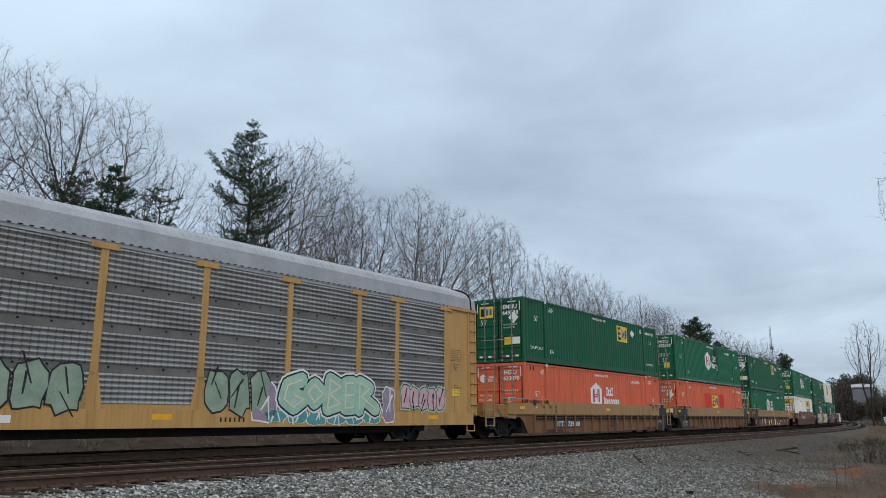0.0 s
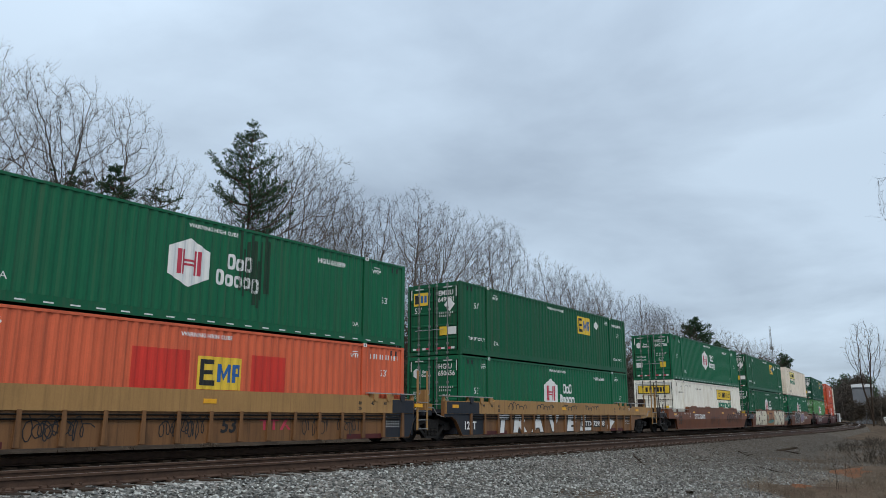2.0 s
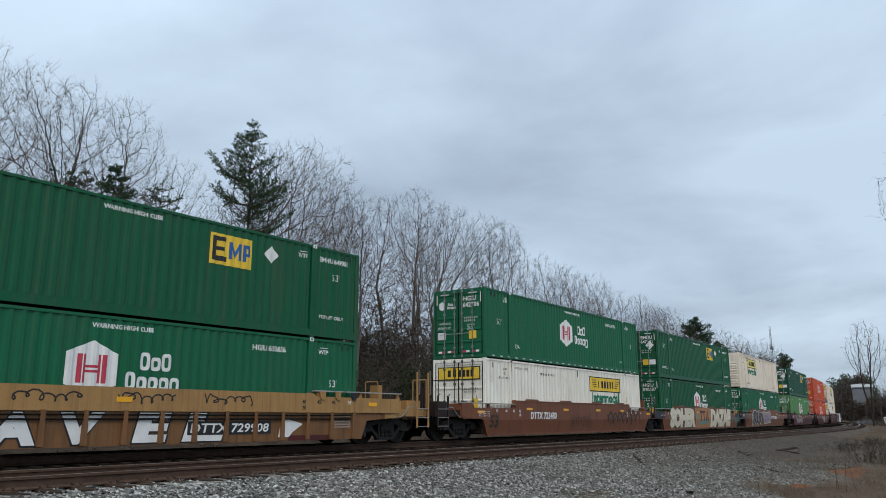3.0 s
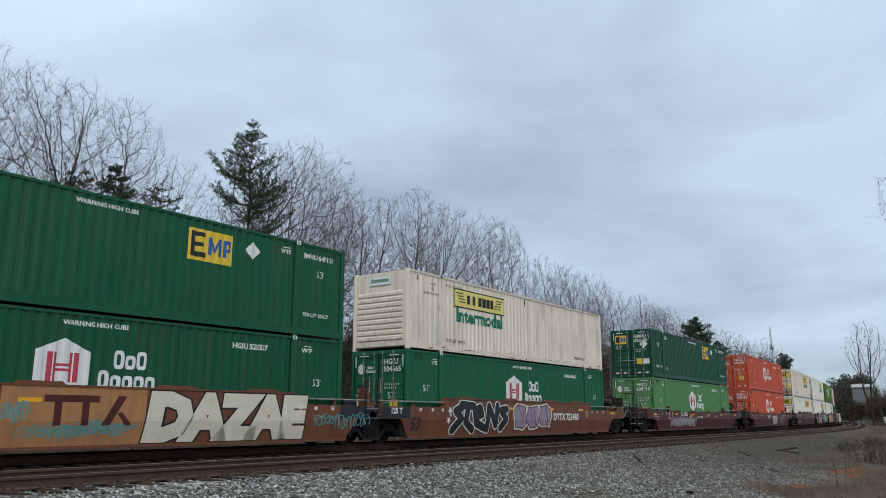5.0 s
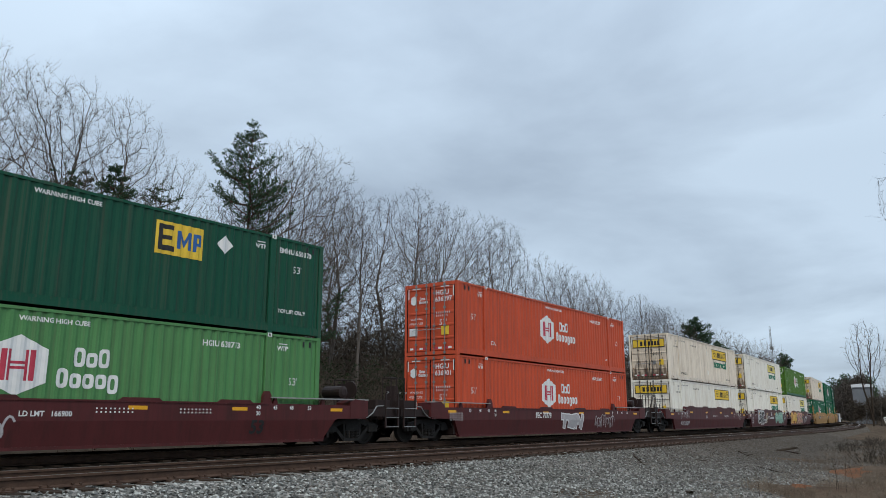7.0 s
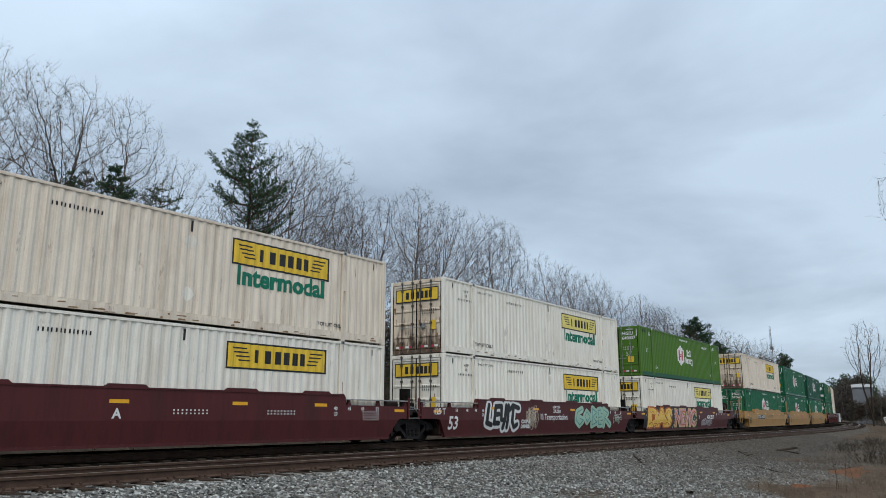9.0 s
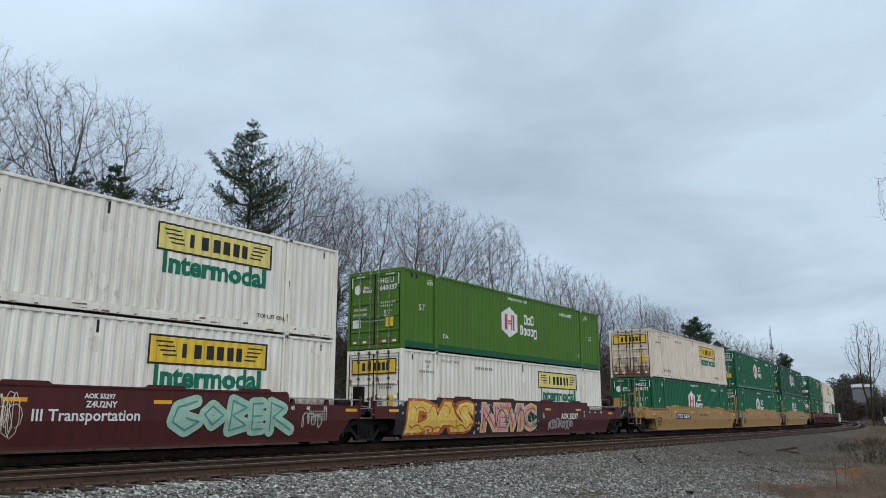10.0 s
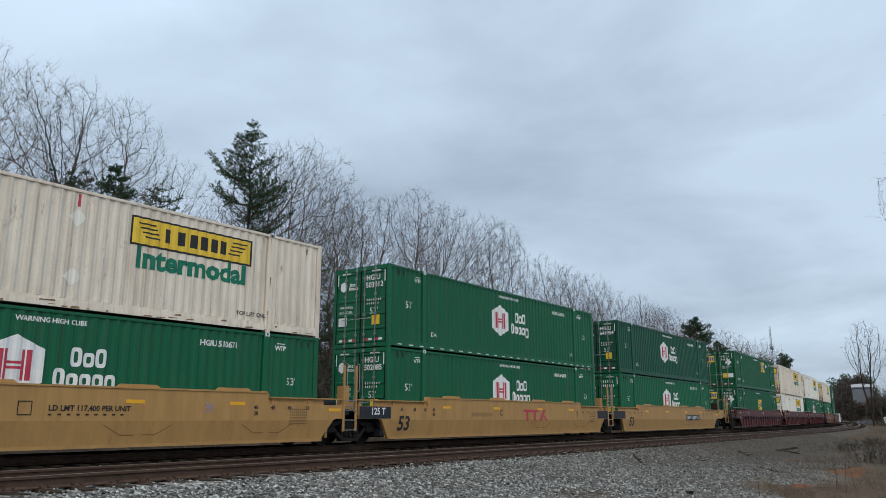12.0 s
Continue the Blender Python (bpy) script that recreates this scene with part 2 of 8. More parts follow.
BARK = surface("grey_brown_bark", (0.055, 0.047, 0.041), (0.17, 0.148, 0.128), 0.95, 0, 5, 40, 0.6, 0.02, stretch=(3, 3, 0.6), by_thing=0.2, shine=0.05)
TWIG = surface("grey_brown_twigs", (0.048, 0.040, 0.034), (0.14, 0.118, 0.10), 0.95, 0, 1, 20, 0.0, by_thing=0.2, shine=0.05)
PINE_BARK = surface("red_brown_pine_bark", (0.050, 0.032, 0.024), (0.13, 0.085, 0.06), 0.95, 0, 6, 40, 0.6, 0.02)
NEEDLE = surface("dark_pine_needles", (0.022, 0.052, 0.030), (0.076, 0.135, 0.070), 0.75, 0, 0.9, 12, 0.0, by_thing=0.2, shine=0.05)
BRUSH = surface("brown_winter_brush", (0.036, 0.030, 0.024), (0.115, 0.095, 0.076), 0.95, 0, 0.7, 15, 0.0, shine=0.05)
IVY = surface("dark_evergreen_leaves", (0.012, 0.020, 0.010), (0.040, 0.056, 0.026), 0.7, 0, 0.6, 15, 0.0, shine=0.05)
STRAW = surface("dry_grass_straw", (0.095, 0.073, 0.055), (0.26, 0.208, 0.155), 0.95, 0, 0.8, 15, 0.0, shine=0.05)
FAR_WALL = surface("grey_metal_cladding", (0.11, 0.118, 0.128), (0.19, 0.20, 0.215), 0.6, 0, 0.5, 8, 0.05)
FAR_ROOF = surface("bright_metal_roof", (0.62, 0.64, 0.66), (0.74, 0.76, 0.78), 0.5, 0, 0.5, 8, 0.05)
CLAY = surface("bare_red_clay", (0.12, 0.058, 0.036), (0.22, 0.102, 0.056), 0.95, 0, 2, 20, 0.6, 0.03, (0.11, 0.08, 0.058), 0.85, dirt_scale=1.6, shine=0.0)
DEAD_WOOD = surface("dark_dead_wood", (0.022, 0.017, 0.013), (0.075, 0.058, 0.045), 0.95, 0, 3, 30, 0.5, 0.01, shine=0.0)
GLASS_DARK = surface("dark_window_glass", (0.02, 0.025, 0.03), (0.04, 0.045, 0.05), 0.1, 0, 1, 8, 0.0)


# ---- geometry helpers ----
class Geo:
    """Collects boxes, prisms and tubes into one mesh."""

    def __init__(self):
        self.v, self.f = [], []

    def add(self, verts, faces):
        n = len(self.v)
        self.v += [tuple(p) for p in verts]
        self.f += [tuple(i + n for i in face) for face in faces]
        return self

    def box(self, x0, x1, y0, y1, z0, z1, c=0.0):
        """A box; c chamfers its upright edges."""
        if c:
            return self.prism([(x0 + c, y0), (x1 - c, y0), (x1, y0 + c), (x1, y1 - c), (x1 - c, y1), (x0 + c, y1), (x0, y1 - c), (x0, y0 + c)], z0, z1, "z")
        return self.add([(x, y, z) for x in (x0, x1) for y in (y0, y1) for z in (z0, z1)],
                        [(0, 1, 3, 2), (4, 6, 7, 5), (0, 4, 5, 1), (2, 3, 7, 6), (0, 2, 6, 4), (1, 5, 7, 3)])

    def prism(self, outline, a, b, axis="y"):
        """An outline, (x, z) for axis y, (y, z) for axis x, (x, y) for axis z, drawn out from a to b."""
        put = {"y": lambda p, k: (p[0], k, p[1]), "x": lambda p, k: (k, p[0], p[1]), "z": lambda p, k: (p[0], p[1], k)}[axis]
        n = len(outline)
        verts = [put(p, a) for p in outline] + [put(p, b) for p in outline]
        faces = [tuple(range(n - 1, -1, -1)), tuple(range(n, 2 * n))] + [(i, (i + 1) % n, n + (i + 1) % n, n + i) for i in range(n)]
        return self.add(verts, faces)

    def tube(self, p, q, r0, r1=None, n=6, caps=True):
        p, q = Vector(p), Vector(q)
        r1 = r0 if r1 is None else r1
        d = (q - p).normalized()
        a = d.orthogonal().normalized()
        b = d.cross(a)
        ring = [a * math.cos(2 * math.pi * i / n) + b * math.sin(2 * math.pi * i / n) for i in range(n)]
        verts = [p + c * r0 for c in ring] + [q + c * r1 for c in ring]
        faces = [(i, (i + 1) % n, n + (i + 1) % n, n + i) for i in range(n)]
        if caps:
            faces += [tuple(range(n - 1, -1, -1)), tuple(range(n, 2 * n))]
        return self.add(verts, faces)

    def pipe(self, points, r, n=6):
        for p, q in zip(points, points[1:]):
            self.tube(p, q, r, None, n)
        return self

    def disc_stack(self, centre, rings, n=20, axis="y"):
        """A turned shape about axis y through centre: rings of (offset along y, radius)."""
        cx, cy, cz = centre
        verts, faces = [], []
        for o, r in rings:
            verts += [(cx + r * math.cos(2 * math.pi * i / n), cy + o, cz + r * math.sin(2 * math.pi * i / n)) for i in range(n)]
        for k in range(len(rings) - 1):
            faces += [(k * n + i, k * n + (i + 1) % n, (k + 1) * n + (i + 1) % n, (k + 1) * n + i) for i in range(n)]
        faces += [tuple(range(n)), tuple(range((len(rings) - 1) * n, len(rings) * n))]
        return self.add(verts, faces)

    def mesh(self, name, smooth=False):
        me = bpy.data.meshes.new(name)
        me.from_pydata(self.v, [], self.f)
        bm = bmesh.new()
        bm.from_mesh(me)
        bmesh.ops.recalc_face_normals(bm, faces=bm.faces)
        bm.to_mesh(me)
        bm.free()
        if smooth:
            me.polygons.foreach_set("use_smooth", [True] * len(me.polygons))
        return me


def part(name, geo, material, parent=None, label="", place=None, smooth=False):
    """One mesh object, under its thing or part; geo may be a Geo or a ready mesh. A ready mesh keeps its material."""
    me = geo.mesh(name, smooth) if isinstance(geo, Geo) else geo
    if not me.materials:
        me.materials.append(material)
    ob = new(name, me)
    if parent:
        ob.parent = parent
    if place is not None:
        ob.matrix_basis = place
    return tagged(ob, label)


def empty(name, label, category, group="", m=None):
    ob = new(name)
    ob.empty_display_size = 0.3
    if m is not None:
        ob.matrix_basis = m
    return tagged(ob, label, category, group)


# ---- the line: a left-hand curve that tightens with distance ----
KNOT_S = [-320, -40, 0, 40, 75, 100, 125, 150, 185, 250, 275, 700]
KNOT_K = [0.6, 1.10, 0.98, 0.83, 1.93, 0.44, 0.82, 1.78, 2.09, 2.09, 0.2, 0.0]
LINE_Y, SECOND = 18.55, 6.075
STEP = 0.5
LINE_S = np.arange(-320, 680, STEP)
LINE_T = np.cumsum(np.interp(LINE_S, KNOT_S, KNOT_K) / 1000.0) * STEP
ZERO = int(np.searchsorted(LINE_S, 0))
LINE_T = LINE_T - LINE_T[ZERO]
LINE_X = np.cumsum(np.cos(LINE_T)) * STEP
LINE_Z = np.cumsum(np.sin(LINE_T)) * STEP
LINE_X, LINE_V = LINE_X - LINE_X[ZERO], LINE_Z - LINE_Z[ZERO] + LINE_Y


def along(s, off=0.0, z=0.0):
    """The place s metres along the line, off metres to the camera's side of its centre."""
    t = float(np.interp(s, LINE_S, LINE_T))
    if off > 1.6:
        off = 1.6 + (off - 1.6) * float(np.interp(s, [92, 150], [1.0, 0.6]))  # the second track draws nearer round the curve
    return Vector((float(np.interp(s, LINE_S, LINE_X)) + off * math.sin(t), float(np.interp(s, LINE_S, LINE_V)) - off * math.cos(t), z))


def heading(s):
    return float(np.interp(s, LINE_S, LINE_T))


def off_line(x, y):
    """Distance to the camera's side of the line's centre, for arrays of places; and s."""
    k = np.arange(0, len(LINE_S), 4)
    d = (x[:, None] - LINE_X[None, k]) ** 2 + (y[:, None] - LINE_V[None, k]) ** 2
    i = k[d.argmin(1)]
    return (x - LINE_X[i]) * np.sin(LINE_T[i]) - (y - LINE_V[i]) * np.cos(LINE_T[i]), LINE_S[i]


def ripple(x, y, size, seed=0.0):
    return np.sin(x / size * 1.3 + seed) * np.cos(y / size * 1.7 - seed) + 0.5 * np.sin(x / size * 3.1 - y / size * 2.3 + seed * 2)


def height(x, y):
    """Ground height: formation under the line, a shoulder down to the camera's side, a wooded bank beyond."""
    o, s = off_line(x, y)
    z = np.interp(o, [-70, -30, -15, -7, -4.2, -2.6, 7.9, 9.6, 13.0, 17, 24, 60], [3.4, 2.8, 1.9, -0.2, -0.95, -0.46, -0.46, -0.72, -0.85, -0.80, -0.75, -0.9])
    rough = np.interp(np.abs(o - 2.7), [5.5, 9, 30, 200], [0, 0.05, 0.16, 1.2])
    far = np.hypot(x, y)
    z = z + rough * ripple(x, y, 4.0) * 0.5 + np.where(o > 9, 0.10 * ripple(x, y, 1.7, 2.0) * np.clip((o - 9) / 5, 0, 1), 0)
    return np.where(far > 300, np.minimum(z, 1.0), z)


def ground_z(x, y):
    return float(height(np.array([x]), np.array([y]))[0])


def sheet():
    def axis(lo, hi, fine, coarse, reach):
        core = list(np.arange(lo, hi, fine))
        out, step, p = [], fine, hi
        while p < reach:
            out.append(p)
            step = min(step * 1.22, coarse)
            p += step
        low, step, p = [], fine, lo
        while p > -reach:
            step = min(step * 1.22, coarse)
            p -= step
            low.append(p)
        return np.array(low[::-1] + core + out)
    xs, ys = axis(-12, 130, 0.8, 240, 2600), axis(-6, 48, 0.6, 240, 2600)
    gx, gy = np.meshgrid(xs, ys, indexing="ij")
    gz = height(gx.ravel(), gy.ravel())
    v = np.stack([gx.ravel(), gy.ravel(), gz], 1)
    n, m = len(xs), len(ys)
    i = (np.arange(n - 1)[:, None] * m + np.arange(m - 1)[None, :]).ravel()
    me = bpy.data.meshes.new("ground")
    me.from_pydata(v.tolist(), [], np.stack([i, i + m, i + m + 1, i + 1], 1).tolist())
    me.polygons.foreach_set("use_smooth", [True] * len(me.polygons))
    me.materials.append(SOIL)
    return tagged(new("ground", me), "leaf-strewn soil with dry grass and red clay", "ground", kind="structure")


def soil():
    """Leaf litter and dry grass over reddish soil."""
    mat = surface("leaf_litter_soil", (0.040, 0.030, 0.022), (0.135, 0.105, 0.078), 0.95, 0, 0.6, 9, 0.8, 0.08, (0.17, 0.09, 0.06), 0.35, dirt_scale=0.22, shine=0.0)
    return mat


SOIL = soil()


def ribbon(name, edges, s0, s1, step, material, label, category, noise_z=0.0):
    """A strip laid along the line: edges of (off, z) across it."""
    stations = np.arange(s0, s1, step)
    v, f, m = [], [], len(edges)
    for k, s in enumerate(stations):
        w = float(np.interp(s, [38, 80], [1.0, 0.32]))
        for j, (o, z) in enumerate(edges):
            o = o if o < 8 else 8 + (o - 8) * w
            p = along(s, o, z)
            lift = noise_z * noise.noise(Vector((p.x * 1.3, p.y * 1.3, j))) if 0 < j < m - 1 else 0
            v.append((p.x, p.y, p.z + lift))
        if k:
            f += [((k - 1) * m + j, k * m + j, k * m + j + 1, (k - 1) * m + j + 1) for j in range(m - 1)]
    me = bpy.data.meshes.new(name)
    me.from_pydata(v, [], f)
    me.polygons.foreach_set("use_smooth", [True] * len(f))
    me.materials.append(material)
    return tagged(new(name, me), label, category, kind="structure")


def ballast_material(name, low, high, dirt):
    """Crushed stone: cells of light and dark grey with deep relief."""
    mat = bpy.data.materials.new(name)
    mat.use_nodes = True
    t = mat.node_tree
    b = t.nodes["Principled BSDF"]
    co = node(t, "ShaderNodeTexCoord")
    cell = node(t, "ShaderNodeTexVoronoi", Scale=17.0)
    wide = node(t, "ShaderNodeTexNoise", Scale=0.35, Detail=4.0)
    t.links.new(co.outputs["Object"], cell.inputs["Vector"])
    t.links.new(co.outputs["Object"], wide.inputs["Vector"])
    grey = node(t, "ShaderNodeSeparateColor")
    t.links.new(cell.outputs["Color"], grey.inputs[0])
    ramp = node(t, "ShaderNodeValToRGB")
    e = ramp.color_ramp.elements
    e[0].position, e[0].color = 0.0, (*low, 1)
    e[1].position, e[1].color = 1.0, (*high, 1)
    t.links.new(grey.outputs[0], ramp.inputs[0])
    soilmix = node(t, "ShaderNodeMix")
    soilmix.data_type = "RGBA"
    cut = node(t, "ShaderNodeMapRange")
    cut.inputs["From Min"].default_value, cut.inputs["From Max"].default_value, cut.inputs["To Max"].default_value = 0.42, 0.70, 0.65
    t.links.new(wide.outputs["Fac"], cut.inputs[0])
    t.links.new(cut.outputs[0], soilmix.inputs[0])
    t.links.new(ramp.outputs[0], soilmix.inputs[6])
    soilmix.inputs[7].default_value = (*dirt, 1)
    # fine brown silt has settled between the stones farther along, where the bank drains poorly
    place = node(t, "ShaderNodeSeparateXYZ")
    t.links.new(co.outputs["Object"], place.inputs[0])
    ragged = node(t, "ShaderNodeTexNoise", Scale=0.9, Detail=5.0)
    t.links.new(co.outputs["Object"], ragged.inputs["Vector"])
    reach = node(t, "ShaderNodeMath")
    reach.operation = "MULTIPLY_ADD"
    reach.inputs[1].default_value = 22.0
    t.links.new(ragged.outputs["Fac"], reach.inputs[0])
    t.links.new(place.outputs[0], reach.inputs[2])
    silt = node(t, "ShaderNodeMapRange")
    silt.inputs["From Min"].default_value, silt.inputs["From Max"].default_value, silt.inputs["To Max"].default_value = 18.0, 44.0, 0.80
    t.links.new(reach.outputs[0], silt.inputs[0])
    silted = node(t, "ShaderNodeMix")
    silted.data_type = "RGBA"
    t.links.new(silt.outputs[0], silted.inputs[0])
    t.links.new(soilmix.outputs[2], silted.inputs[6])
    silted.inputs[7].default_value = (dirt[0] * 0.52, dirt[1] * 0.48, dirt[2] * 0.44, 1)
    t.links.new(silted.outputs[2], b.inputs["Base Color"])
    b.inputs["Roughness"].default_value = 0.95
    b.inputs["Specular IOR Level"].default_value = 0.0
    relief = node(t, "ShaderNodeBump", Strength=1.0, Distance=0.06)
    relief.invert = True
    t.links.new(cell.outputs["Distance"], relief.inputs["Height"])
    t.links.new(relief.outputs[0], b.inputs["Normal"])
    return mat


BALLAST = ballast_material("crushed_stone_ballast", (0.03, 0.027, 0.023), (0.50, 0.475, 0.435), (0.15, 0.13, 0.108))
# near-black colours: the shade under the train is painted in with the fouling
FOULED_SHADED = ballast_material("fouled_ballast", (0.005, 0.0045, 0.004), (0.050, 0.042, 0.034), (0.018, 0.014, 0.011))


def rail(off, name_label):
    """A flat-bottomed rail drawn along the line: foot, web and head."""
    shape = [(-0.075, -0.18), (0.075, -0.18), (0.075, -0.165), (0.012, -0.14), (0.009, -0.05), (0.036, -0.04), (0.036, -0.006), (0.028, 0.0), (-0.028, 0.0), (-0.036, -0.006), (-0.036, -0.04), (-0.009, -0.05), (-0.012, -0.14), (-0.075, -0.165)]
    stations = np.concatenate([np.arange(-60, 150, 2.0), np.arange(150, 420, 4.0)])
    n, v, f = len(shape), [], []
    for k, s in enumerate(stations):
        v += [tuple(along(s, off + o, z)) for o, z in shape]
        if k:
            f += [((k - 1) * n + j, (k - 1) * n + (j + 1) % n, k * n + (j + 1) % n, k * n + j) for j in range(n)]
    me = bpy.data.meshes.new("rail")
    me.from_pydata(v, [], f)
    me.materials.append(RAIL_SIDE)
    me.materials.append(RAIL_HEAD)
    for i, p in enumerate(me.polygons):
        p.material_index = 1 if i % n == 7 else 0
    bm = bmesh.new()
    bm.from_mesh(me)
    bmesh.ops.recalc_face_normals(bm, faces=bm.faces)
    bm.to_mesh(me)
    bm.free()
    return me


def track(off, name):
    """One railway track: rails, and ties with their plates and spikes on the near stretch."""
    root = tagged(new(name), "railway track with rusty rails on dark timber ties", "railway track", kind="structure")
    for o in (-0.755, 0.755):
        part("rail", rail(off + o, ""), RAIL_SIDE, root)
    tie = Geo().box(-0.115, 0.115, -1.3, 1.3, -0.18, 0.0, 0.012).mesh("tie")
    tie.materials.append(TIE)
    plate = Geo().box(-0.10, 0.10, -0.17, 0.17, 0, 0.018)
    for x in (-0.06, 0.06):
        for y in (-0.10, 0.10):
            plate.box(x - 0.012, x + 0.012, y - 0.012, y + 0.012, 0.018, 0.06).box(x - 0.02, x + 0.02, y - 0.02, y + 0.02, 0.05, 0.065)
    plate = plate.mesh("tie_plate")
    plate.materials.append(RAIL_SIDE)
    rnd = random.Random(5 if off else 6)
    s, far = -8.0, Geo()
    while s < 260:
        turn = heading(s)
        p = along(s, off + rnd.uniform(-0.05, 0.05), -0.186 - rnd.uniform(0, 0.012))
        m = Matrix.Translation(p) @ Matrix.Rotation(turn + rnd.uniform(-0.02, 0.02), 4, "Z")
        if s < 95:
            ob = part("tie", tie, TIE, root, place=m)
            if s < 60 and off:
                for o in (-0.755, 0.755):
                    part("tie_plate", plate, RAIL_SIDE, ob, place=Matrix.Translation((0, -o, 0.0)))
        else:
            n = len(far.v)
            far.v += [tuple(m @ v.co) for v in tie.vertices]
            far.f += [tuple(i + n for i in q.vertices) for q in tie.polygons]
        s += rnd.uniform(0.50, 0.55)
    me = bpy.data.meshes.new("far_ties")
    me.from_pydata(far.v, [], far.f)
    me.materials.append(TIE)
    ob = part("far_ties", me, TIE, root)
    tagged(ob, kind="stuff")
    return root


sheet()
# bed beneath the train, its shade carried by the stone colour
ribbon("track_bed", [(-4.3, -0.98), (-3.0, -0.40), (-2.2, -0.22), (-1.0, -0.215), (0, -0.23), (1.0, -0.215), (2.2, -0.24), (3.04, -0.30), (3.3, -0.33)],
       -60, 420, 1.0, FOULED_SHADED, "dark fouled ballast under the far track", "ballast", 0.05)
ribbon("ballast_bed", [(2.9, -0.34), (3.2, -0.29), (3.9, -0.24), (4.6, -0.215), (5.3, -0.225), (6.07, -0.23), (6.85, -0.215), (7.5, -0.23), (8.0, -0.33), (8.7, -0.52), (9.4, -0.64), (10.2, -0.70), (11.2, -0.74), (12.3, -0.77), (13.3, -0.80), (14.1, -0.85), (14.9, -1.02)],
       -60, 420, 1.0, BALLAST, "grey crushed-stone ballast shoulder beside the rails", "ballast", 0.05)


def wood_floor():
    """Dark dead leaves under the trees behind the line."""
    offs = [-3.9, -5.5, -8, -11, -15, -20, -27, -36, -48]
    stations = np.arange(-40, 140, 2.0)
    v, f, m = [], [], len(offs)
    for k, s in enumerate(stations):
        for o in offs:
            p = along(s, o)
            v.append((p.x, p.y, ground_z(p.x, p.y) + (0.07 if o > -40 and o < -4 else -0.1)))
        if k:
            f += [((k - 1) * m + j, (k - 1) * m + j + 1, k * m + j + 1, k * m + j) for j in range(m - 1)]
    me = bpy.data.meshes.new("wood_floor")
    me.from_pydata(v, [], f)
    me.materials.append(surface("wet_dead_leaves", (0.022, 0.018, 0.015), (0.085, 0.065, 0.050), 0.95, 0, 1.2, 14, 0.9, 0.06, (0.09, 0.06, 0.04), 0.3, dirt_scale=0.5, shine=0.0))
    tagged(new("wood_floor", me), "wet dead leaves under the trees", "ground", kind="structure")


wood_floor()
track(0.0, "track_far")
track(SECOND, "track_near")


def stones():
    """Loose crushed stones over the shoulder and between the ties, nearest the viewer."""
    rnd = np.random.RandomState(3)
    # a broken wedge: four corners below, a short ridge above
    base = np.array([(1, 0.7, -0.5), (-0.8, 0.9, -0.5), (-1, -0.8, -0.5), (0.9, -0.9, -0.5), (0.45, 0.1, 0.75), (-0.45, -0.1, 0.65)])
    tri = np.array([(0, 1, 4), (1, 5, 4), (1, 2, 5), (2, 3, 5), (3, 4, 5), (3, 0, 4)])
    n = 115000
    s = 4 + 56 * rnd.rand(n) ** 1.75
    o = 7.45 + 6.9 * rnd.rand(n)
    few = rnd.rand(n) < 0.12
    o = np.where(few, 2.0 + 5.4 * rnd.rand(n), o)
    prof_o = [2.2, 3.04, 3.9, 4.6, 6.07, 7.5, 8.0, 8.7, 9.4, 10.2, 11.2, 12.3, 13.3, 14.1, 14.9]
    prof_z = [-0.24, -0.30, -0.24, -0.215, -0.225, -0.23, -0.33, -0.52, -0.64, -0.70, -0.74, -0.77, -0.80, -0.85, -1.02]
    keep = rnd.rand(n) < np.interp(o, [7, 11.8, 14.3], [1, 1, 0.12])
    keep &= rnd.rand(n) < np.interp(s, [14, 30, 60], [1, 0.8, 0.5])
    s, o = s[keep], o[keep]
    n = len(s)
    z = np.interp(o, prof_o, prof_z) + 0.012 * rnd.randn(n)
    t = np.interp(s, LINE_S, LINE_T)
    centre = np.stack([np.interp(s, LINE_S, LINE_X) + o * np.sin(t), np.interp(s, LINE_S, LINE_V) - o * np.cos(t), z + 0.012], 1)
    size = 0.014 + 0.018 * rnd.rand(n)
    v = base[None] * size[:, None, None] * (0.65 + 0.7 * rnd.rand(n, 6, 1))
    a, b = rnd.rand(n) * 6.28, rnd.randn(n) * 0.45
    ca, sa, cb, sb = np.cos(a), np.sin(a), np.cos(b), np.sin(b)
    x, y, w = v[..., 0], v[..., 1], v[..., 2]
    y, w = y * cb[:, None] - w * sb[:, None], y * sb[:, None] + w * cb[:, None]
    x, y = x * ca[:, None] - y * sa[:, None], x * sa[:, None] + y * ca[:, None]
    v = np.stack([x, y, w * 0.85], -1) + centre[:, None, :]
    f = (tri[None] + (np.arange(n) * 6)[:, None, None]).reshape(-1)
    me = bpy.data.meshes.new("ballast_stones")
    me.vertices.add(n * 6)
    me.vertices.foreach_set("co", v.reshape(-1))
    me.loops.add(len(f))
    me.loops.foreach_set("vertex_index", f)
    me.polygons.add(len(f) // 3)
    me.polygons.foreach_set("loop_start", np.arange(0, len(f), 3))
    me.update(calc_edges=True)
    me.materials.append(LOOSE)
    tagged(new("ballast_stones", me), "loose grey crushed stones on the ballast shoulder", "ballast", kind="stuff")


